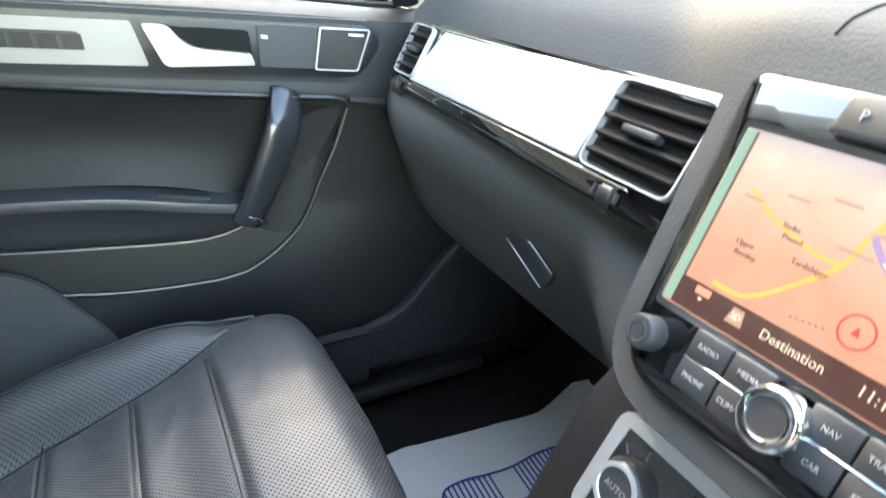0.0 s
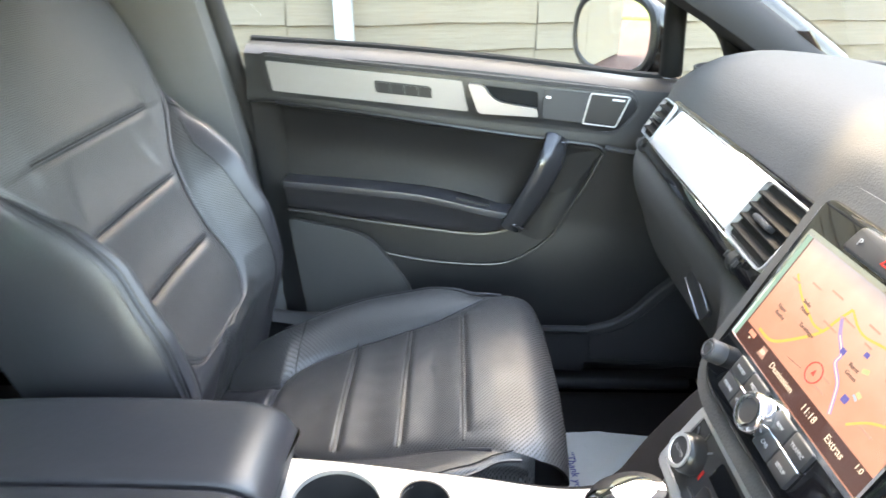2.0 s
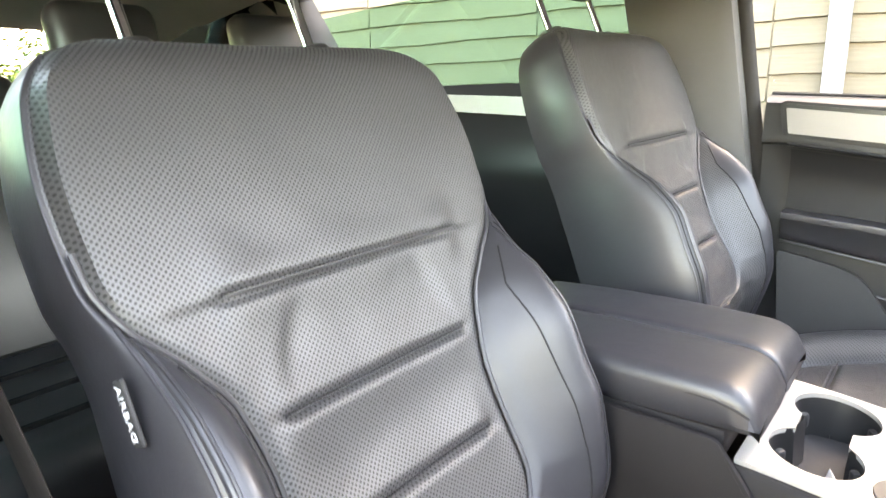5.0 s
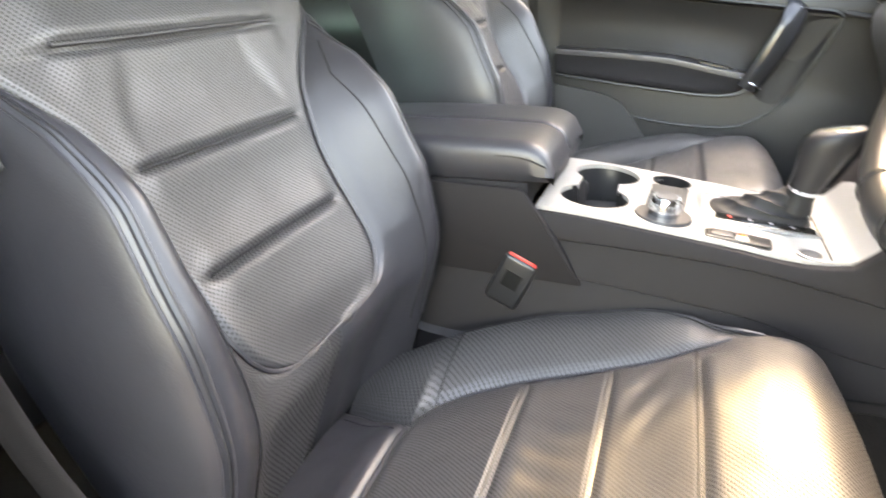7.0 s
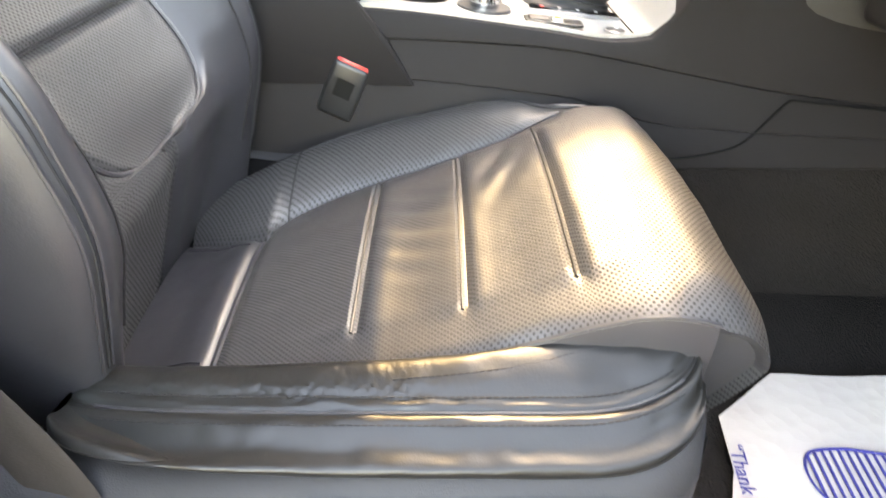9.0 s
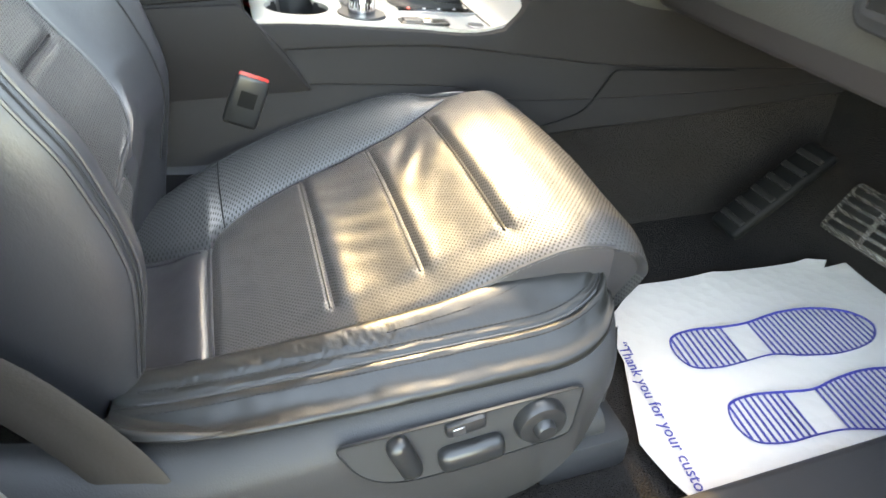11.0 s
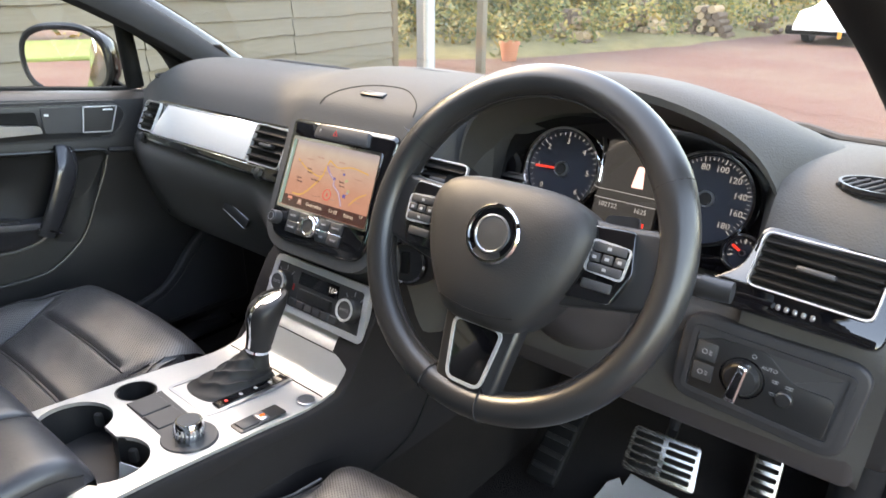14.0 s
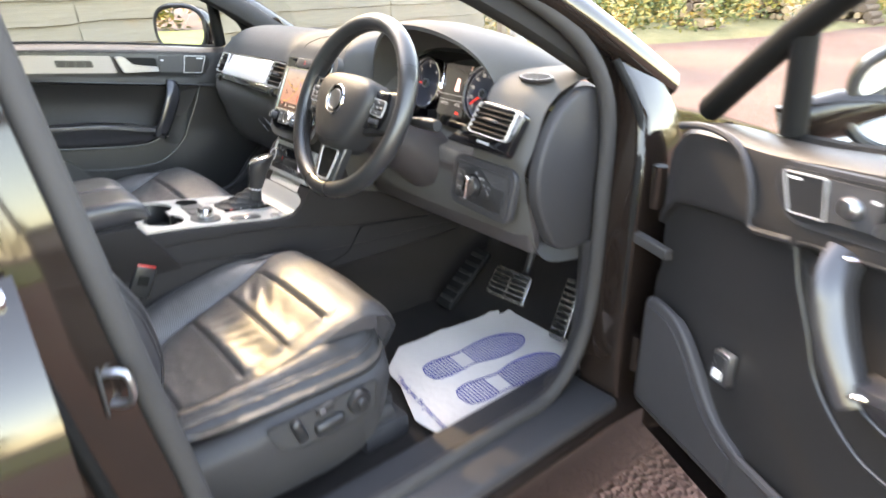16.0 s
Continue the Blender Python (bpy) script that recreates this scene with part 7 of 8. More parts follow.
def paper_mat(pts, z, label, soles, words, wm, seedv):
    mat_ = thing("paper_floor_mat", (sum(p[0] for p in pts) / len(pts), sum(p[1] for p in pts) / len(pts), z), label, "floor mat", "paper floor mats")
    bm = bmesh.new()
    f = bm.faces.new([bm.verts.new((x, y, z)) for x, y in pts])
    bmesh.ops.triangulate(bm, faces=[f])
    bmesh.ops.subdivide_edges(bm, edges=bm.edges[:], cuts=7, use_grid_fill=True)
    for v in bm.verts:
        d = noise.noise(Vector((v.co.x * 9, v.co.y * 9, seedv)))
        edge = min((Vector((v.co.x, v.co.y)) - Vector(p)).length for p in pts)
        v.co.z += 0.0025 * d + 0.010 * max(0, 1 - edge / 0.05) * abs(noise.noise(Vector((v.co.x * 14, v.co.y * 14, 3 + seedv))))
    r = bmesh.ops.extrude_face_region(bm, geom=bm.faces[:])
    bmesh.ops.translate(bm, vec=(0, 0, 0.0008), verts=[v for v in r["geom"] if isinstance(v, bmesh.types.BMVert)])
    sheet = part("sheet", bm, PAPER, mat_)
    for m, flip in soles:
        sole(mat_, m, flip)
    for k, (t, m) in enumerate(words):
        letters("lettering", t, wm, m, BLUEINK, mat_)


ZM = FLOOR_Z + 0.012
paper_mat([(0.335, 0.37), (0.345, 0.50), (0.352, 0.57), (0.358, 0.665), (0.372, 0.69), (0.385, 0.675), (0.385, 0.715), (0.47, 0.712), (0.60, 0.715), (0.68, 0.66), (0.725, 0.55), (0.715, 0.42), (0.678, 0.24), (0.59, 0.225), (0.47, 0.275), (0.40, 0.285)], ZM,
          "white paper floor mat with blue shoe prints", [(pose(0.478, 0.345, ZM + 0.003, 0, 0, -5), 1), (pose(0.600, 0.345, ZM + 0.003, 0, 0, -6), -1)],
          [("“Thank you for your custom”", pose(0.565, 0.268, ZM + 0.005, 0, 0, -8))], 0.021, 1.0)
paper_mat([(-0.58, 0.28), (-0.585, 0.36), (-0.57, 0.50), (-0.56, 0.60), (-0.60, 0.70), (-0.59, 0.74), (-0.50, 0.74), (-0.33, 0.73), (-0.17, 0.70), (-0.18, 0.50), (-0.16, 0.30), (-0.36, 0.25)], ZM,
          "white paper floor mat with blue shoe prints", [(pose(-0.45, 0.36, ZM + 0.003, 0, 0, -4), 1), (pose(-0.30, 0.36, ZM + 0.003, 0, 0, 4), -1)],
          [("“Thank you for your custom”", pose(-0.40, 0.295, ZM + 0.005, 0, 0, 2))], 0.021, 2.0)


# ---- front doors ----
def make_door(s, M, label):
    """A front door with its lining; s is its side, M swings it about its hinges."""
    door = thing("driver_door" if s > 0 else "passenger_door", M @ Vector((XC + s * 0.80, 0.1, 0.5)), label, "car door", "front doors")

    def X(y, out=0.0):
        return XC + s * (0.690 + 0.032 * max(0.0, (0.36 - y)) / 0.6 + out)

    def P(y, z, out=0.0):
        return M @ Vector((X(y, out), y, z))

    def yz(pts, depth, out, material, name, parent, label_="", bevel=0.0, hole=None, seg=2):
        """A flat piece of the lining, from its outline in (y, z); depth comes inwards."""
        m = M @ basis((X(0.36, out), 0.36, 0), (s * 0.032 / 0.6 * -1, 1, 0), (0, 0, 1))
        q = [((y - 0.36), z) for y, z in pts]
        h = [((y - 0.36), z) for y, z in hole] if hole else None
        z_in = m.to_3x3() @ Vector((0, 0, 1))
        inward = M.to_3x3() @ Vector((-s, 0, 0))
        d = depth if z_in.dot(inward) > 0 else -depth
        bm = prism(q, d, m, 0, hole=h)
        if bevel and not h:
            # round the inner rim
            es = [e for e in bm.edges if all(((v.co - M @ Vector((X(0.36, out), 0.36, 0))).dot(inward)) > depth * 0.5 for v in e.verts)]
            bmesh.ops.bevel(bm, geom=es, offset=bevel, segments=seg, profile=0.5, affect="EDGES")
        return part(name, bm, material, parent, label_)

    belt = [(-0.30, 1.222), (-0.09, 1.212), (0.11, 1.197), (0.31, 1.177), (0.42, 1.165), (0.55, 1.160), (0.61, 1.152), (0.64, 1.12)]
    # lining as one moulded skin: rows along the door, from the window down to the sill
    rows = []
    for i in range(49):
        y = -0.295 + 0.935 * i / 48
        zb = lerp(y, belt)
        zt = lerp(y, [(-0.25, 1.128), (0.34, 1.055), (0.45, 1.045), (0.60, 1.02), (0.64, 0.97)])
        za = lerp(y, [(-0.25, 0.988), (0.0, 0.972), (0.15, 0.945), (0.24, 0.905), (0.45, 0.888)])
        rec = lerp(y, [(-0.29, 0.2), (-0.24, 1.0), (0.05, 1.0), (0.45, 0.0), (0.60, 0.0)])
        r = [(zb - 0.012, 0.085), (zb - 0.002, 0.07), (zb, 0.052), (zb - 0.004, 0.025), (zb - 0.014, 0.010), (zb - 0.030, 0.006), (zt + 0.028, 0.004), (zt + 0.010, -0.004), (zt, -0.002), (zt - 0.006, 0.012),
             (zt - 0.05, 0.014 + 0.010 * rec), (za + 0.02, 0.016 + 0.016 * rec), (za - 0.01, 0.016 + 0.01 * rec), (0.86, 0.010), (0.80, 0.008), (0.74, 0.0), (0.66, 0.0), (0.60, 0.010), (0.56, 0.03), (0.555, 0.07)]
        rows.append([P(y, z, o) for z, o in r])
    part("lining", loft(rows), DOORSKIN, door, "dark plastic door lining")
    # back of the lining and outer skin
    for edge_y in (-0.295, 0.64):
        part("door_edge", loft([[P(edge_y, z, 0.02), P(edge_y, z, 0.20)] for z in (0.50, 0.7, 0.9, 1.04)]), PAINT, door)
    rows = [[P(y, z, o) for z, o in ((lerp(y, belt) - 0.02, 0.12), (1.10, 0.165), (1.0, 0.20), (0.85, 0.215), (0.70, 0.205), (0.60, 0.19), (0.48, 0.175))] for y in [-0.30 + 0.98 * k / 10 for k in range(11)]]
    part("outer_skin", loft(rows), PAINT, door, "dark bronze outer skin")
    part("door_bottom", loft([[P(y, 0.50, 0.03), P(y, 0.485, 0.17)] for y in (-0.295, 0.1, 0.64)]), PAINT, door)
    # door shut face towards the hinges
    part("hinge_face", loft([[P(0.64, z, 0.02), P(0.685, z, 0.05), P(0.72, z, 0.10), P(0.735, z, 0.15), P(0.73, z, 0.19)] for z in (0.50, 0.7, 0.9, 1.05, 1.12)]), PAINT, door)
    # gloss carrier with silver strip
    bez = round_poly([(-0.262, 1.206), (0.372, 1.150), (0.385, 1.125), (0.350, 1.083), (-0.250, 1.140)], [0.01, 0.014, 0.012, 0.02, 0.012], 4)
    bezel = yz(bez, 0.012, 0.008, SMOOTH, "trim_carrier", door, "black trim carrier", 0.003)
    yz(ring_poly(bez, 0.006), 0.010, 0.008, PLASTIC, "carrier_rim", door, hole=bez)
    yz(round_poly([(-0.254, 1.1975), (0.082, 1.168), (0.094, 1.117), (-0.246, 1.147)], 0.003, 2), 0.0045, -0.0035, SILVER_SHADED, "silver_strip", door, "brushed silver strip", 0.001)
    bt = yz(round_poly([(-0.068, 1.168), (0.028, 1.159), (0.031, 1.139), (-0.066, 1.148)], 0.004, 2), 0.0015, -0.0082, BUTTON, "button_bar", door, "row of dark seat memory buttons")
    for k in range(4):
        yz([(-0.062 + 0.024 * k, 1.1645 - 0.0021 * k), (-0.042 + 0.024 * k, 1.1628 - 0.0021 * k), (-0.041 + 0.024 * k, 1.1458 - 0.0021 * k), (-0.061 + 0.024 * k, 1.1475 - 0.0021 * k)], 0.001, -0.0096, SMOOTH, "button", bt)
    # inner handle in its recess
    rec = round_poly([(0.098, 1.163), (0.212, 1.152), (0.214, 1.112), (0.110, 1.118)], 0.006, 3)
    yz(rec, 0.002, -0.0038, RUBBER, "handle_recess", door)
    hb = round_poly([(0.0925, 1.166), (0.119, 1.164), (0.139, 1.1375), (0.210, 1.1265), (0.213, 1.1125), (0.111, 1.1170)], [0.004, 0.009, 0.018, 0.004, 0.003, 0.008], 5)
    yz(hb, 0.013, -0.009, SATIN, "door_handle", door, "satin chrome inner door handle", 0.005, seg=4)
    # lock switch, square chrome-framed speaker
    yz(round_poly([(0.222, 1.158), (0.296, 1.152), (0.296, 1.100), (0.222, 1.107)], 0.005, 3), 0.002, -0.0042, BUTTON, "lock_switch", door, "dark lock switch field")
    yz([(0.226, 1.146), (0.234, 1.145), (0.234, 1.141), (0.226, 1.142)], 0.001, -0.0063, WHITE, "lock_mark", door)
    fr_ = round_poly([(0.300, 1.152), (0.368, 1.146), (0.348, 1.093), (0.290, 1.099)], 0.004, 2)
    yz(fr_, 0.004, -0.0045, FRAME, "chrome_frame", door, "thin satin frame", hole=ring_poly(fr_, -0.0018))
    tw = yz(ring_poly(fr_, -0.002), 0.002, -0.0045, SMOOTH, "tweeter_grille", door, "black square tweeter grille")
    yz([(0.338, 1.1425), (0.358, 1.1405), (0.3575, 1.1375), (0.3375, 1.1395)], 0.001, -0.0066, WHITE, "plain_mark", tw)
    # armrest, leather pad above it, pull handle
    rows = []
    for i in range(25):
        y = -0.24 + 0.43 * i / 24
        za = lerp(y, [(-0.24, 0.990), (0.0, 0.972), (0.12, 0.948), (0.19, 0.935)])
        lo_ = lerp(y, [(-0.24, 0.932), (0.0, 0.902), (0.12, 0.892), (0.17, 0.902), (0.19, 0.915)])
        w = lerp(y, [(-0.24, 0.030), (0.0, 0.034), (0.15, 0.034), (0.19, 0.028)])
        r = [(za + 0.001, 0.035), (za, 0.0), (za, -w + 0.004), (za - 0.001, -w + 0.001), (za - 0.004, -w), (za - 0.014, -w + 0.001), (za - 0.017, -w + 0.004), (lo_ + 0.016, -w + 0.012), (lo_ + 0.005, -w + 0.015), (lo_, -w + 0.020), (lo_ + 0.002, 0.02)]
        rows.append([P(y, z, o) for z, o in r])
    part("armrest", loft(rows, cap=True), LEATHER, door, "black leather door armrest")
    part("arm_joint", tube([P(y, lerp(y, [(-0.24, 0.932), (0.0, 0.902), (0.12, 0.892), (0.17, 0.902), (0.19, 0.92)]) - 0.004, -0.014) for y in [-0.24 + 0.43 * k / 20 for k in range(21)]], 0.003, 6), SMOOTH, door)
    yz(round_poly([(0.075, 0.9635), (0.135, 0.9495), (0.137, 0.944), (0.077, 0.958)], 0.002, 2), 0.02, 0.0, SMOOTH, "window_switch", door)
    pts = spline([(0.250, 1.072), (0.242, 1.045), (0.226, 1.005), (0.208, 0.968), (0.190, 0.934), (0.176, 0.908)], 6)
    outp = [(0.0, -0.004), (0.3, -0.028), (0.6, -0.030), (1.0, -0.026)]
    hp = []
    nn = len(pts)
    for i, q in enumerate(pts):
        o = lerp(i / (nn - 1), outp)
        hp.append(P(q[0], q[1], o))
    pull = part("pull_handle", tube(hp, [lerp(i / (nn - 1), [(0, 0.024), (0.3, 0.026), (0.7, 0.025), (1, 0.023)]) for i in range(nn)], 14, flat=0.5), PULL, door, "dark satin pull handle")
    for k, w_ in ((1, 0.024), (nn - 4, 0.024)):
        side_ = (hp[k + 1] - hp[k]).normalized().cross(M.to_3x3() @ Vector((s, 0, 0)))
        lift = M.to_3x3() @ Vector((-s * 0.010, 0, 0))
        part("chrome_cap", tube(spline([hp[k] - side_ * w_ + lift * 0.2, hp[k] - side_ * w_ * 0.6 + lift, hp[k] + side_ * w_ * 0.6 + lift, hp[k] + side_ * w_ + lift * 0.2], 4), 0.0028, 8), CHROME, pull)
    # raised rim line sweeping under the armrest, outer pad curve
    c = spline([(0.335, 1.045), (0.318, 1.00), (0.290, 0.945), (0.256, 0.880), (0.200, 0.833), (0.144, 0.815), (0.03, 0.818), (-0.06, 0.832)], 6)
    part("pad_rim", tube([P(a, b, 0.006) for a, b, *_ in [(v[0], v[1]) for v in c]], 0.0035, 8), SMOOTH, door)
    c = spline([(-0.245, 1.125), (-0.08, 1.108), (0.12, 1.082), (0.27, 1.065), (0.32, 1.058), (0.336, 1.045)], 6)
    part("pad_rim", tube([P(v[0], v[1], -0.001) for v in c], 0.0035, 8), SMOOTH, door)
    ptop = [(-0.24, 1.115), (0.12, 1.072), (0.26, 1.055), (0.325, 1.045)]
    pbot = [(-0.24, 0.99), (0.0, 0.974), (0.17, 0.935), (0.20, 0.880), (0.24, 0.868), (0.262, 0.895), (0.29, 0.948), (0.325, 1.03)]
    part("pad", loft([[P(y, lerp(y, ptop) + t * (lerp(y, pbot) - lerp(y, ptop)), 0.010 + 0.012 * math.sin(math.pi * t)) for t in [k / 8 for k in range(9)]] for y in [-0.24 + 0.565 * k / 36 for k in range(37)]]), DOORPAD, door, "black leather door pad")
    # lip round the front of the shoulder
    sl = spline([(0.615, 1.150), (0.55, 1.162), (0.49, 1.158), (0.452, 1.138), (0.430, 1.105), (0.420, 1.070), (0.414, 1.045), (0.38, 1.048), (0.335, 1.056)], 6)
    part("shoulder_lip", tube([P(v[0], v[1], -0.001) for v in sl], 0.006, 8), PLASTIC, door)
    if s > 0:
        # mirror adjuster between the handle and the tweeter
        mm_ = M @ basis((X(0.258, -0.006), 0.258, 1.128), (0, 1, 0), (0, 0, -1))
        part("mirror_adjuster", revolve([(0.014, 0), (0.013, 0.007), (0.010, 0.012), (0.0, 0.013)], mm_, 28), SATIN, door, "round mirror adjuster")
    # speaker cover and door pocket
    yz(round_poly([(-0.245, 0.905), (-0.115, 0.881), (-0.080, 0.860), (0.0, 0.745), (0.0, 0.62), (-0.22, 0.62)], [0.01, 0.04, 0.03, 0.05, 0.03, 0.02], 5), 0.012, 0.004, SOFT, "speaker_cover", door, "grained speaker cover", 0.004)
    so = round_poly([(0.62, 0.84), (0.53, 0.835), (0.475, 0.79), (0.405, 0.705), (0.33, 0.685), (0.33, 0.60), (0.62, 0.60)], [0.03, 0.04, 0.06, 0.06, 0.02, 0.02, 0.02], 6)
    front_spk = yz(so, 0.018, 0.006, PLASTIC, "speaker_rim", door, "raised speaker surround", 0.008, seg=3)
    yz(ring_poly(so, -0.018), 0.003, -0.0125, PLASTIC, "speaker_grille", front_spk, "fine speaker grille")
    pk = spline([(0.34, 0.684), (0.28, 0.683), (0.0, 0.675), (-0.2, 0.675)], 6)
    part("pocket_rim", tube([P(v[0], v[1], -0.012) for v in pk], 0.008, 8), PLASTIC, door)
    part("pocket", loft([[P(v[0], v[1], -0.012), P(v[0], v[1] - 0.06, -0.016), P(v[0], 0.58, -0.008)] for v in pk]), PLASTIC, door)
    # boot release switch low on the lining
    if s > 0:
        sw = yz(round_poly([(0.395, 0.835), (0.427, 0.832), (0.425, 0.775), (0.393, 0.778)], 0.004, 2), 0.014, 0.006, SATIN, "release_switch", door, "satin framed release switch", 0.002)
        yz(round_poly([(0.400, 0.828), (0.422, 0.826), (0.420, 0.782), (0.398, 0.784)], 0.003, 2), 0.002, -0.0082, SMOOTH, "rocker", sw)
        yz([(0.403, 0.803), (0.418, 0.802), (0.418, 0.787), (0.403, 0.788)], 0.004, -0.010, WHITE, "rocker_mark", sw)
    # window frame: sash along the top, quarter pillar, rubber
    fz = [(0.66, 1.165), (0.42, 1.33), (0.20, 1.445), (0.02, 1.51), (-0.30, 1.555), (-0.36, 1.53), (-0.345, 1.22)]
    fo = [0.085, 0.04, 0.0, -0.035, -0.05, -0.045, 0.07]
    fp = spline([P(y, z, o) for (y, z), o in zip(fz, fo)], 6)
    part("window_frame", tube(fp, [0.023 - 0.006 * min(1.0, k / 14) for k in range(len(fp))], 10), RUBBER, door, "black window frame")
    part("quarter_pillar", tube([P(0.455, 1.17, 0.075), P(0.435, 1.315, 0.045)], [0.020, 0.018], 10), RUBBER, door, "black quarter light pillar")
    part("belt_rubber", tube([P(y, lerp(y, belt) - 0.004, 0.082) for y in [-0.30 + 0.74 * k / 10 for k in range(11)]], 0.010, 8), RUBBER, door)
    gp = [P(-0.34, 1.20, 0.078), P(0.645, 1.155, 0.085), P(0.42, 1.32, 0.042), P(0.20, 1.435, 0.002), P(0.02, 1.50, -0.033), P(-0.30, 1.54, -0.048)]
    bm = bmesh.new()
    bm.faces.new([bm.verts.new(p) for p in gp])
    bmesh.ops.triangulate(bm, faces=bm.faces[:])
    gl = part("window_pane", bm, GLASS, door, "clear side window", smooth=False)
    gl.visible_shadow = False
    # sail panel in front of the quarter light, mirror outside
    mirror = part("mirror_arm", tube([P(0.50, 1.165, 0.09), P(0.46, 1.19, 0.15), P(0.43, 1.20, 0.21)] if s > 0 else [P(0.50, 1.13, 0.10), P(0.47, 1.14, 0.16), P(0.45, 1.17, 0.21)], [0.040, 0.042, 0.040] if s > 0 else [0.03, 0.026, 0.022], 14, flat=0.7), PAINT, door)
    mo = M @ pose(X(0.4, 0.235), 0.385, 1.218, 0, 0, -s * 33)
    rows = []
    for t, k in ((0.0, 1.0), (0.02, 1.04), (0.045, 1.0), (0.075, 0.85), (0.10, 0.55), (0.108, 0.05)):
        rows.append([mo @ Vector((0.104 * k * math.copysign(abs(math.cos(a)) ** 0.75, math.cos(a)), t, 0.076 * k * math.copysign(abs(math.sin(a)) ** 0.75, math.sin(a)))) for a in [2 * math.pi * j / 36 for j in range(36)]])
    cup = part("mirror_cap", loft(rows, close_u=True, cap=True), PAINT, door, "dark bronze mirror housing")
    part("mirror_rim", tube([mo @ Vector((0.103 * math.copysign(abs(math.cos(a)) ** 0.75, math.cos(a)), -0.002, 0.076 * math.copysign(abs(math.sin(a)) ** 0.75, math.sin(a)))) for a in [2 * math.pi * j / 48 for j in range(48)]], 0.009, 8, True), SMOOTH, cup)
    mg = [(0.098 * math.copysign(abs(math.cos(a)) ** 0.75, math.cos(a)), 0.068 * math.copysign(abs(math.sin(a)) ** 0.75, math.sin(a))) for a in [2 * math.pi * j / 40 for j in range(40)]]
    part("mirror_glass", prism(mg, 0.003, mo @ pose(0, -0.004, 0, 90, 0, 0)), MIRROR, cup, "door mirror glass")
    return door


make_door(-1, Matrix.Identity(4), "closed passenger door with dark lining and silver strip")
HX, HY, SWING = 0.84, 0.78, 64.0
make_door(1, Matrix.Translation((HX, HY, 0)) @ pose(0, 0, 0, 0, 0, SWING) @ Matrix.Translation((-HX, -HY, 0)), "open driver's door with dark lining and silver strip")
hinge = thing("door_check", (0.80, 0.61, 0.91), "steel door check strap", "hinge")
part("strap", rbox(0.86, 0.585, 0.915, 0.14, 0.018, 0.022, 0.003, 1, pose(0, 0, 0, 0, 0, -20)), SEAL, hinge)
part("bracket", rbox(0.805, 0.60, 0.915, 0.03, 0.03, 0.05, 0.004), RUBBER, hinge)
for z in (0.66, 1.02):
    part("hinge", tube([(0.86, 0.605, z - 0.04), (0.86, 0.605, z + 0.04)], 0.014, 10), PAINT, hinge)


# ---- outside ----
gr = Graph("red gravel")
o = gr.coords()
v = gr.voronoi(o, 55)
big = gr.noise(o, 0.35, 5)
mid = gr.noise(o, 3.0, 5)
col = gr.mix(v.outputs["Color"], (0.076, 0.028, 0.020), (0.130, 0.058, 0.043))
col = gr.mix(gr.math("MULTIPLY", mid, 0.5), col, (0.120, 0.054, 0.039))
col = gr.mix(gr.ramp(big, [(0.42, 0.0), (0.62, 0.5)]), col, (0.140, 0.100, 0.068))
GRAVEL = gr.put(Base_Color=col, Roughness=0.9, Normal=gr.bump(v.outputs["Distance"], 0.9, 0.02))
gs = Graph("lawn")
o = gs.coords()
col = gs.mix(gs.noise(o, 1.2, 6), (0.08, 0.12, 0.03), (0.22, 0.25, 0.075))
GRASS = gs.put(Base_Color=col, Roughness=0.9, Normal=gs.bump(gs.noise(o, 60, 4), 1.0, 0.03))
bm = bmesh.new()
bmesh.ops.create_grid(bm, x_segments=120, y_segments=120, size=150)
for vtx in bm.verts:
    d = vtx.co.length
    vtx.co.z = 0.10 * noise.noise(Vector((vtx.co.x * 0.12, vtx.co.y * 0.12, 0))) * min(1, max(0, d - 4) / 10)
part("ground", bm, GRAVEL, None)
tagged(bpy.data.objects["ground"], "red-brown gravel yard", "ground", kind="structure")

wd = Graph("weathered board")
o = wd.coords()
info = wd.t.nodes.new("ShaderNodeObjectInfo")
mp = wd.t.nodes.new("ShaderNodeMapping")
mp.inputs["Scale"].default_value = (30, 1.2, 30)
wd.link(o, mp.inputs[0])
grain = wd.noise(mp.outputs[0], 3.0, 6, 0.7)
stain = wd.noise(o, 2.2, 4)
col = wd.mix(grain, (0.090, 0.068, 0.046), (0.225, 0.186, 0.132))
col = wd.mix(wd.math("MULTIPLY", info.outputs["Random"], 0.45), col, (0.152, 0.132, 0.104))
col = wd.mix(wd.ramp(stain, [(0.55, 0.0), (0.75, 0.6)]), col, (0.20, 0.115, 0.062))
WOOD = wd.put(Base_Color=col, Roughness=0.85, Normal=wd.bump(grain, 0.7, 0.006))
CONCRETE = grained("grey concrete post", (0.34, 0.35, 0.36), 0.9, 120, 0.5, 0.003, 0.2, 0.12)

BARKROOF = grained("brown weathered roof", (0.16, 0.11, 0.08), 0.95, 40, 0.9, 0.01, 0.1, 0.3)

FDIR = Vector((-0.117, 1.0, 0)).normalized()
FORG = Vector((-3.07, -0.49, 0))


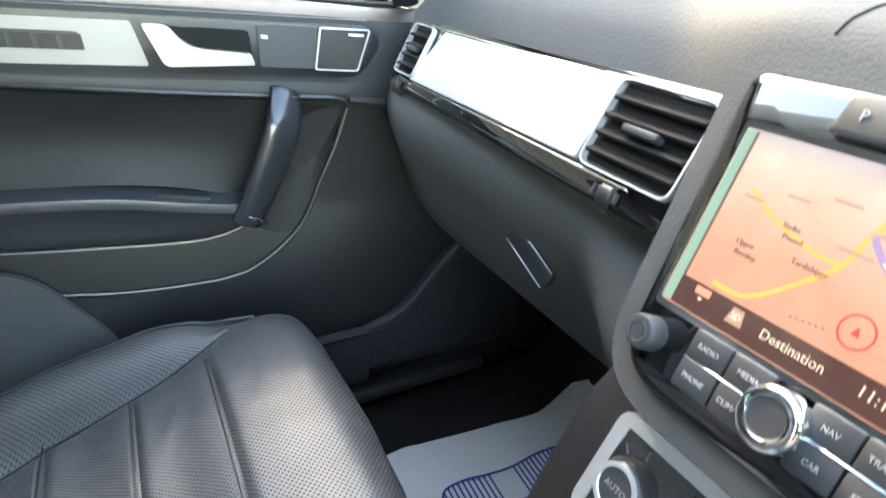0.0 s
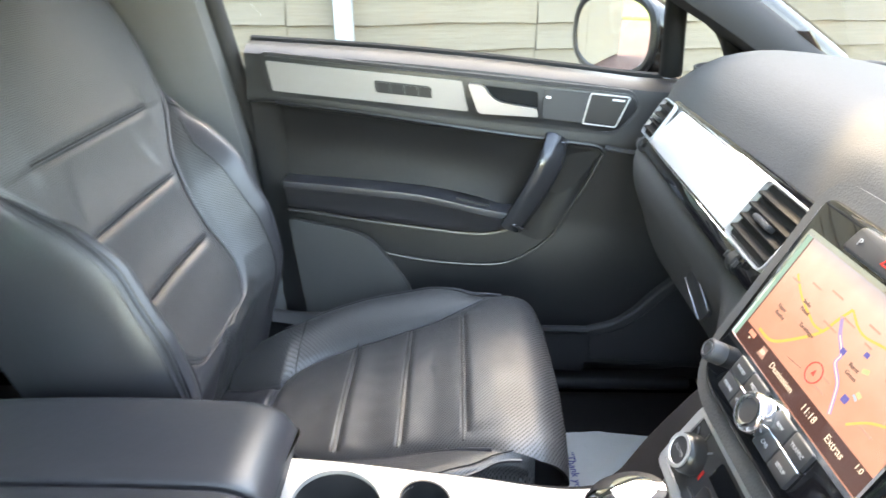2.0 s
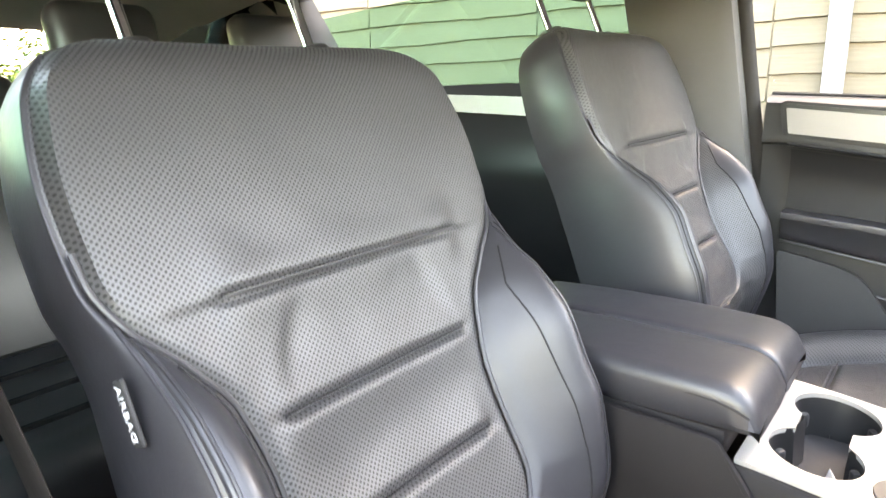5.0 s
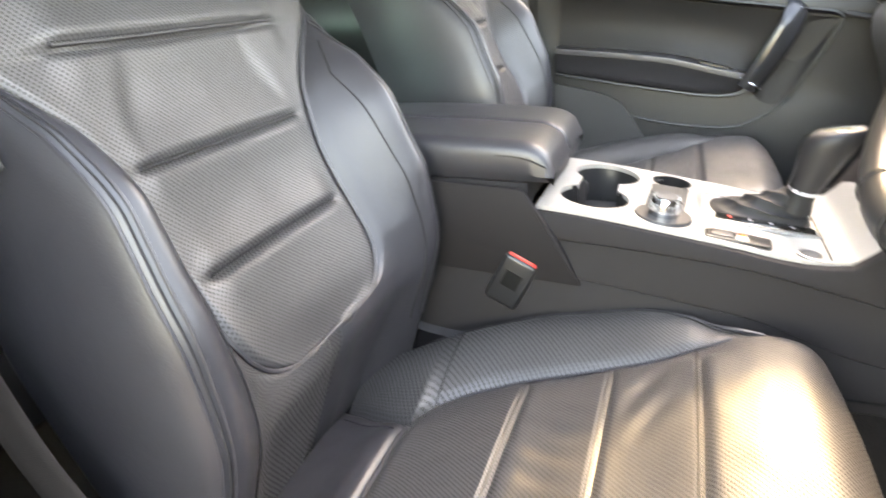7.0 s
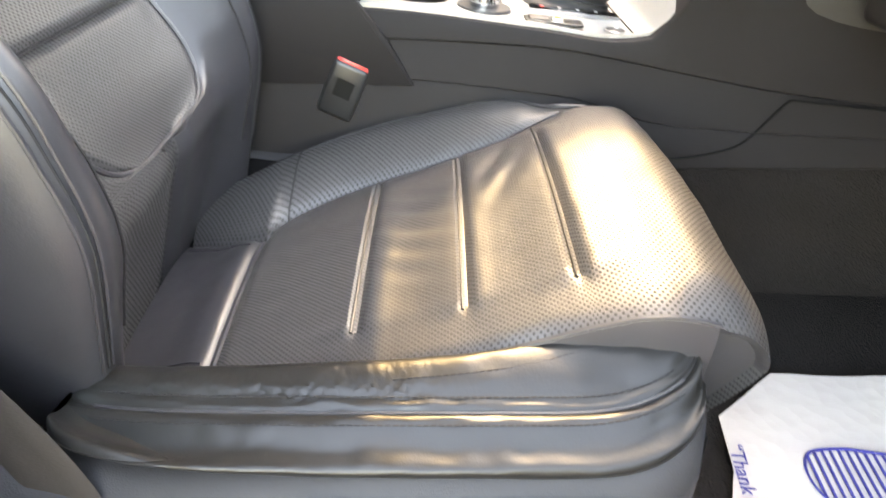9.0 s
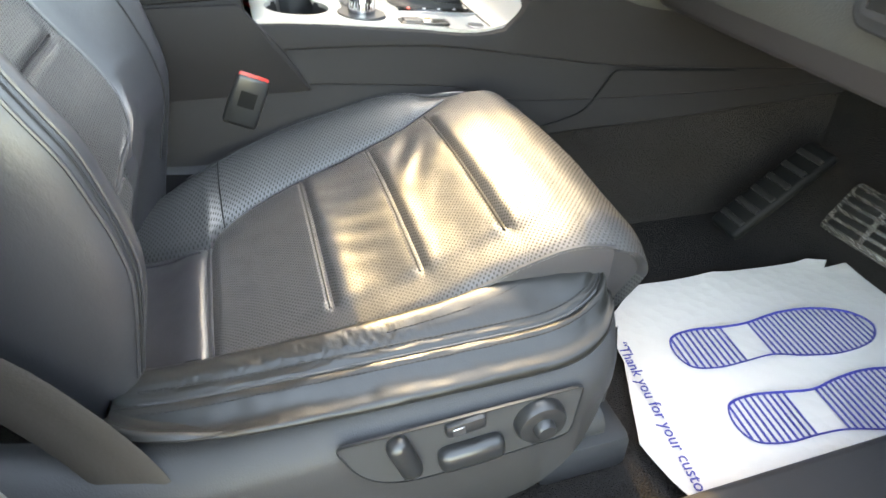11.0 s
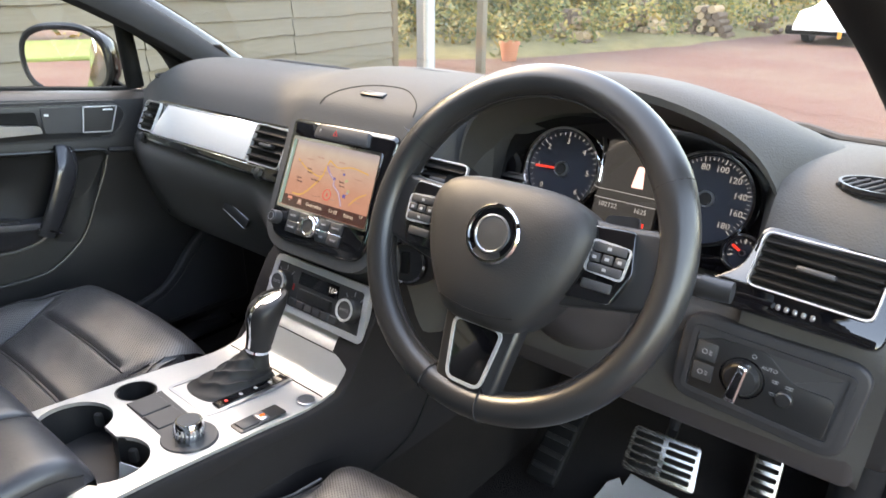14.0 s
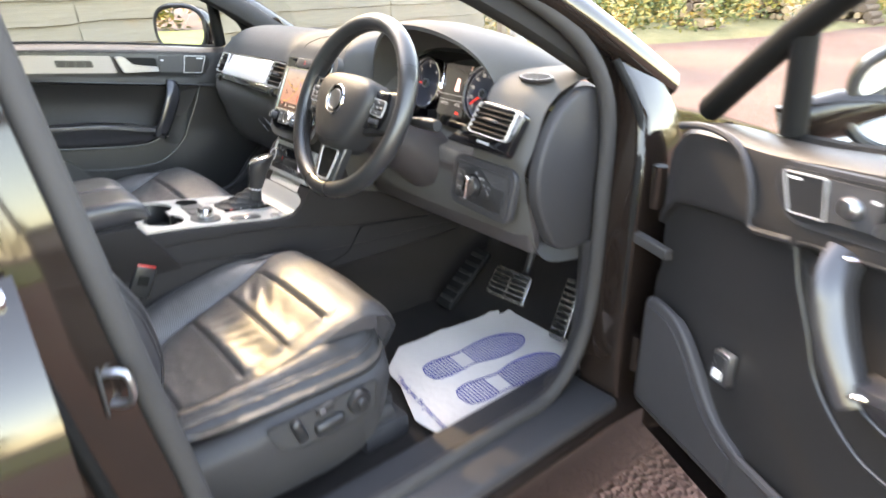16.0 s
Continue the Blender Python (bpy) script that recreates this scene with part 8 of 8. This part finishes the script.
def board_mesh(n, seedv):
    """One waney-edged board 1.29 long and about 0.17 high, leaning over the one below."""
    rows = []
    for i in range(13):
        y = 1.29 * i / 12
        lo_ = 0.016 * noise.noise(Vector((y * 2.2, seedv, 0.3))) + 0.006 * noise.noise(Vector((y * 9, seedv, 7)))
        rows.append([Vector((0.020, y, lo_)), Vector((0.034, y, lo_ + 0.004)), Vector((0.008, y, 0.175)), Vector((0.0, y, 0.175)), Vector((0.006, y, lo_))])
    me = mesh_of(loft(rows, close_u=True, cap=True), "board")
    me.materials.append(WOOD)
    return me


boards = [board_mesh(13, k * 3.7) for k in range(9)]
barn = thing("barn", FORG, "timber barn clad in weathered waney-edged boards", "barn")
TURN = math.degrees(math.atan2(0.117, 1))
rng0 = random.Random(4)
for k in range(-5, 4):
    base = FDIR * (1.0 + 1.3 * (k - 1))
    q = FORG + base
    for i in range(24):
        b = new("board", boards[(k * 5 + i * 7) % 9])
        b.parent = barn
        b.matrix_basis = Matrix.Translation(base) @ pose(0, 0, 0, 0, 0, TURN) @ pose(0.0, 0.005, 0.03 + 0.137 * i, rng0.uniform(-0.5, 0.5), 0, 0)
    part("joint_batten", rbox(q.x - 0.01, q.y, 1.65, 0.05, 0.012, 3.30, 0.002, 1), WOOD, barn)
WB = Matrix.Translation(FORG) @ pose(0, 0, 0, 0, 0, TURN)
part("wall_core", rbox(0, 0, 0, 0.12, 11.75, 3.30, 0.01, 1, WB @ pose(-0.085, -0.93, 1.65)), WOOD, barn)
part("gable_wall", rbox(0, 0, 0, 6.0, 0.12, 3.30, 0.01, 1, WB @ pose(-3.1, 4.88, 1.65)), WOOD, barn)
# unseen roof and gutter, eave height chosen to keep sun off the passenger side
part("roof", rbox(0, 0, 0, 3.8, 12.3, 0.10, 0.01, 1, WB @ pose(0.20, -0.93, 3.50, 0, 32, 0) @ pose(-1.9, 0, 0)), CONCRETE, barn, "unseen grey barn roof, added to shade the passenger side")
part("gutter", tube([WB @ Vector((0.27, -6.9, 3.32)), WB @ Vector((0.27, 5.0, 3.32))], 0.055, 10), CONCRETE, barn)
q = FORG
part("post", rbox(q.x + 0.06, q.y, 1.65, 0.09, 0.09, 3.30, 0.012, 2), CONCRETE, barn, "grey steel post")
# white pipe at the barn's corner, timber shelter post beyond
pipe = thing("drain_pipe", (-3.70, 4.9, 0), "white drain pipe down the barn's corner", "pipe")
part("post", rbox(-3.72, 5.0, 1.65, 0.14, 0.14, 3.30, 0.01), CONCRETE, pipe)
part("pipe", tube([(-3.60, 4.90, 0.0), (-3.60, 4.90, 3.30)], 0.05, 16), plain("white pipe plastic", (0.48, 0.48, 0.46), 0.5), pipe)
shed = thing("log_store", (-5.2, 7.9, 0), "low open timber store with a weathered brown roof", "shelter")
for x, y in ((-4.62, 7.27), (-6.3, 7.3)):
    part("post", rbox(x, y, 0.73, 0.11, 0.11, 1.48, 0.01), WOOD, shed)
part("fascia", rbox(-5.70, 7.12, 1.52, 2.1, 0.04, 0.14, 0.008), WOOD, shed)
part("roof", rbox(-5.75, 8.0, 1.68, 2.25, 2.0, 0.10, 0.02, 1, pose(0, 0, 0, 8, 0, 0)), BARKROOF, shed, "weathered brown roof")

# foliage
lf = Graph("autumn leaves")
info = lf.t.nodes.new("ShaderNodeObjectInfo")
geo = lf.t.nodes.new("ShaderNodeNewGeometry")
col = lf.ramp(geo.outputs["Random Per Island"], [(0.0, (0.035, 0.055, 0.014)), (0.4, (0.10, 0.11, 0.022)), (0.75, (0.25, 0.19, 0.035)), (1.0, (0.33, 0.19, 0.045))])
LEAF = lf.put(Base_Color=col, Roughness=0.6, Subsurface_Weight=0.0, Transmission_Weight=0.0)
BARK = grained("bark", (0.14, 0.10, 0.075), 0.95, 30, 1.0, 0.02, 0.1, 0.3)
rng = random.Random(11)


def leaves(points, size, name, parent, label=""):
    """Many small leaf blades about the given clump places."""
    verts, faces = [], []
    for c, r, n in points:
        for _ in range(n):
            d = Vector((rng.gauss(0, 1), rng.gauss(0, 1), rng.gauss(0, 1)))
            d = d.normalized() * r * rng.random() ** 0.45
            p = c + d
            u = Vector((rng.gauss(0, 1), rng.gauss(0, 1), rng.gauss(0, 0.6))).normalized()
            w = u.orthogonal().normalized()
            sz = size * rng.uniform(0.6, 1.4)
            k = len(verts)
            verts += [p - u * sz, p + w * sz * 0.5, p + u * sz, p - w * sz * 0.5]
            faces.append((k, k + 1, k + 2, k + 3))
    me = bpy.data.meshes.new(name)
    me.from_pydata([tuple(v) for v in verts], [], faces)
    me.materials.append(LEAF)
    ob = new(name, me)
    ob.parent = parent
    ob.matrix_parent_inverse = world_of(parent).inverted()
    return tagged(ob, label)


def tree(x, y, h, spread_, n=34):
    t = thing("tree", (x, y, 0), "leafy tree turning yellow at the yard's edge", "tree", "trees at the yard's edge")
    lean = Vector((rng.uniform(-0.3, 0.3), rng.uniform(-0.3, 0.3), 0))
    trunk = [Vector((x, y, -0.1)) + lean * k + Vector((0, 0, h * 0.6 * k)) for k in (0, 0.3, 0.6, 1.0)]
    part("trunk", tube(trunk, [0.16, 0.13, 0.10, 0.05], 9), BARK, t)
    pts = []
    for k in range(n):
        a, rr = rng.uniform(0, 6.28), spread_ * math.sqrt(rng.random())
        z = h * rng.uniform(0.22, 1.0)
        rr *= math.sin(math.pi * min(0.95, max(0.15, z / h)))
        c = Vector((x + rr * math.cos(a), y + rr * math.sin(a), z))
        pts.append((c, rng.uniform(0.4, 0.9), 90))
        if k % 5 == 0:
            part("limb", tube([trunk[2] + Vector((0, 0, -0.3)), trunk[2].lerp(c, 0.5) + Vector((0, 0, 0.2)), c], [0.06, 0.04, 0.012], 6), BARK, t)
    leaves(pts, 0.10, "crown", t)


# edge of the yard: verge, undergrowth and trees beyond it
EDGE = spline([(-16.0, 5.5, 0), (-9.0, 8.2, 0), (-6.3, 10.6, 0), (-5.2, 13.5, 0), (-4.5, 16.5, 0), (-4.0, 20.5, 0), (-2.0, 24.0, 0), (5.0, 27.0, 0), (14.0, 28.0, 0), (26.0, 27.0, 0)], 8)


def beyond(i, d):
    """A place d metres outside the yard's edge."""
    a_, b_ = EDGE[max(0, i - 1)], EDGE[min(len(EDGE) - 1, i + 1)]
    w = (b_ - a_).normalized()
    return EDGE[i] + Vector((-w.y, w.x, 0)) * d


dry = Graph("dry verge grass")
o = dry.coords()
col = dry.mix(dry.noise(o, 2.5, 6), (0.08, 0.08, 0.028), (0.25, 0.195, 0.088))
DRY = dry.put(Base_Color=col, Roughness=0.95, Normal=dry.bump(dry.noise(o, 40, 4), 1.0, 0.04))
verge = part("verge", loft([[beyond(i, d) + Vector((0, 0, h + 0.10 * noise.noise(beyond(i, d) * 0.8))) for d, h in ((-0.3, -0.12), (0.3, 0.06), (1.5, 0.15), (4, 0.25), (14, 0.6), (40, 1.5))] for i in range(len(EDGE))]), DRY, None)
tagged(verge, "dry yellow grass verge", "grass", kind="structure")
under = thing("undergrowth", EDGE[24], "tangled yellowing undergrowth along the yard", "shrubs", kind="stuff")
pts = []
for k in range(420):
    i = rng.randrange(len(EDGE))
    pts.append((beyond(i, rng.uniform(0.6, 5.0)) + Vector((rng.uniform(-1, 1), rng.uniform(-1, 1), rng.uniform(0.1, 0.9))), rng.uniform(0.25, 0.6), 60))
leaves(pts, 0.06, "foliage", under)
for k in range(26):
    p = beyond(rng.randrange(6, len(EDGE) - 4), rng.uniform(3.5, 8.0))
    tree(p.x, p.y, rng.uniform(3.2, 5.5), rng.uniform(1.4, 2.2))
for k in range(11):
    a = radians(120 + 13 * k)
    tree(24 * math.sin(a) - 2, 24 * math.cos(a), rng.uniform(4, 7), rng.uniform(1.8, 2.6), 24)
# undergrowth and far woods behind the trees
woods = thing("woodland", (-4.0, 28.0, 0), "dense yellowing woodland behind the yard", "woodland", kind="stuff")
pts = []
for k in range(1900):
    p = beyond(rng.randrange(len(EDGE)), rng.uniform(7, 14))
    pts.append((p + Vector((rng.uniform(-2, 2), rng.uniform(-2, 2), 4.6 * rng.random() ** 1.3)), rng.uniform(0.5, 0.95), 34))
leaves(pts, 0.17, "foliage", woods)
for name, p0, p1, h in (("hedge", (-9.0, -16.0), (4.0, -17.0), 1.8), ):
    hd = thing(name, ((p0[0] + p1[0]) / 2, (p0[1] + p1[1]) / 2, 0), "green hedge with yellowing leaves", "hedge", "hedges")
    pts = []
    for i in range(120):
        t = rng.random()
        pts.append((Vector((p0[0] + (p1[0] - p0[0]) * t + rng.uniform(-.4, .4), p0[1] + (p1[1] - p0[1]) * t + rng.uniform(-.5, .5), h * rng.random())), 0.45, 70))
    leaves(pts, 0.08, "foliage", hd)
# lawn strip behind the car, seen in the door mirror
bm = rbox(-6.0, -13.5, 0.03, 14.0, 4.0, 0.10, 0.04, 1)
lawn = part("lawn", bm, GRASS, None)
tagged(lawn, "sunlit strip of lawn", "lawn", kind="structure")

# lawn on the open side of the yard; unseen trees far behind it darken reflections
lawn2 = part("lawn", rbox(27.0, -6.0, 0.02, 30.0, 60.0, 0.10, 0.04, 1), GRASS, None)
tagged(lawn2, "green lawn beside the yard", "lawn", kind="structure")
for k in range(12):
    tree(rng.uniform(36, 41), -32 + 5.0 * k + rng.uniform(-1, 1), rng.uniform(4, 6.5), rng.uniform(2.0, 3.0), 26)

# log piles
LOGEND = grained("cut log end", (0.34, 0.24, 0.15), 0.9, 60, 0.6, 0.004, 0.2, 0.25)
for cx, cy, n, hgt in ((-6.6, 13.9, 6, 5), (-6.3, 17.0, 8, 6), (-5.0, 18.6, 7, 5), (-4.2, 21.6, 5, 3)):
    pile = thing("log_pile", (cx, cy, 0), "stacked split logs by the yard", "log pile", "log piles")
    for r_ in range(hgt):
        for k in range(n - r_):
            if rng.random() < 0.12:
                continue
            rad = rng.uniform(0.07, 0.105)
            x, z = cx + (k - (n - r_) / 2) * 0.19 + rng.uniform(-0.02, 0.02), 0.09 + 0.165 * r_
            part("log", tube([(x, cy - 0.3 + rng.uniform(-.05, .05), z), (x, cy + 0.5, z)], rad, 8), LOGEND if rng.random() < 0.6 else BARK, pile)

# flower pot
pot = thing("flower_pot", (-6.1, 10.3, 0), "terracotta pot with a shrub", "flower pot")
part("pot", revolve([(0.0, 0.0), (0.13, 0.0), (0.18, 0.3), (0.20, 0.3), (0.20, 0.36), (0.17, 0.36), (0.16, 0.30), (0.0, 0.29)], pose(-6.1, 10.3, 0), 24), grained("terracotta", (0.42, 0.16, 0.09), 0.85, 200, 0.3), pot)
leaves([(Vector((-6.1, 10.3, 0.65)), 0.35, 160)], 0.05, "shrub", pot)

# car under a pale cover, far across the yard
wc = thing("parked_car", (-2.05, 18.3, 0), "parked car under a loose silver-white cover", "car")
WCM = pose(-2.05, 18.3, 0, 0, 0, -9)
COVER = grained("silver-white car cover", (0.72, 0.72, 0.70), 0.6, 14, 0.7, 0.03, 0.3, 0.10)
rows = []
for i in range(41):
    y = 3.9 * i / 40
    zt = lerp(y, [(0.0, 0.62), (0.08, 0.74), (0.25, 0.80), (0.95, 0.90), (1.35, 1.12), (1.65, 1.27), (2.3, 1.31), (2.8, 1.24), (3.3, 0.98), (3.75, 0.86), (3.9, 0.60)])
    w = lerp(y, [(0.0, 0.80), (0.12, 0.90), (0.6, 0.95), (3.3, 0.95), (3.75, 0.88), (3.9, 0.76)])
    sh = lerp(zt, [(0.6, 0.97), (0.85, 0.93), (1.0, 0.80), (1.3, 0.66)])
    r = []
    for k in range(29):
        a = -1 + 2 * k / 28
        hem = 0.34 + 0.05 * noise.noise(Vector((y * 3, a * 2, 1.0)))
        if abs(a) < 0.5:
            x, z = sh * w * a / 0.5, zt - 0.05 * (abs(a) / 0.5) ** 3
        else:
            f = (abs(a) - 0.5) / 0.5
            x, z = math.copysign(w * (sh + (1.02 - sh) * min(1.0, f * 1.6)), a), zt - 0.05 + (hem - zt + 0.05) * f
        fold = 0.035 * noise.noise(Vector((y * 4.5, a * 3.5, 7.0)))
        r.append(WCM @ Vector((x + fold, y, z + 0.5 * fold)))
    rows.append(r)
part("cover", loft(rows, cap=True), COVER, wc, "loose creased silver-white cover")
part("underside", rbox(0, 1.95, 0.33, 1.6, 3.6, 0.22, 0.05, 2, WCM), RUBBER, wc)
part("side_lamp", rbox(0.22, 0.02, 0.27, 0.10, 0.04, 0.20, 0.02, 2, WCM), plain("orange lens", (0.75, 0.30, 0.05), 0.4), wc, "orange reflector")
for x in (-0.70, 0.70):
    for y in (0.72, 3.15):
        part("tyre", revolve([(0.0, -0.1), (0.30, -0.1), (0.32, 0.0), (0.30, 0.1), (0.0, 0.1)], WCM @ pose(x, y, 0.32, 0, 90, 0), 24), RUBBER, wc)
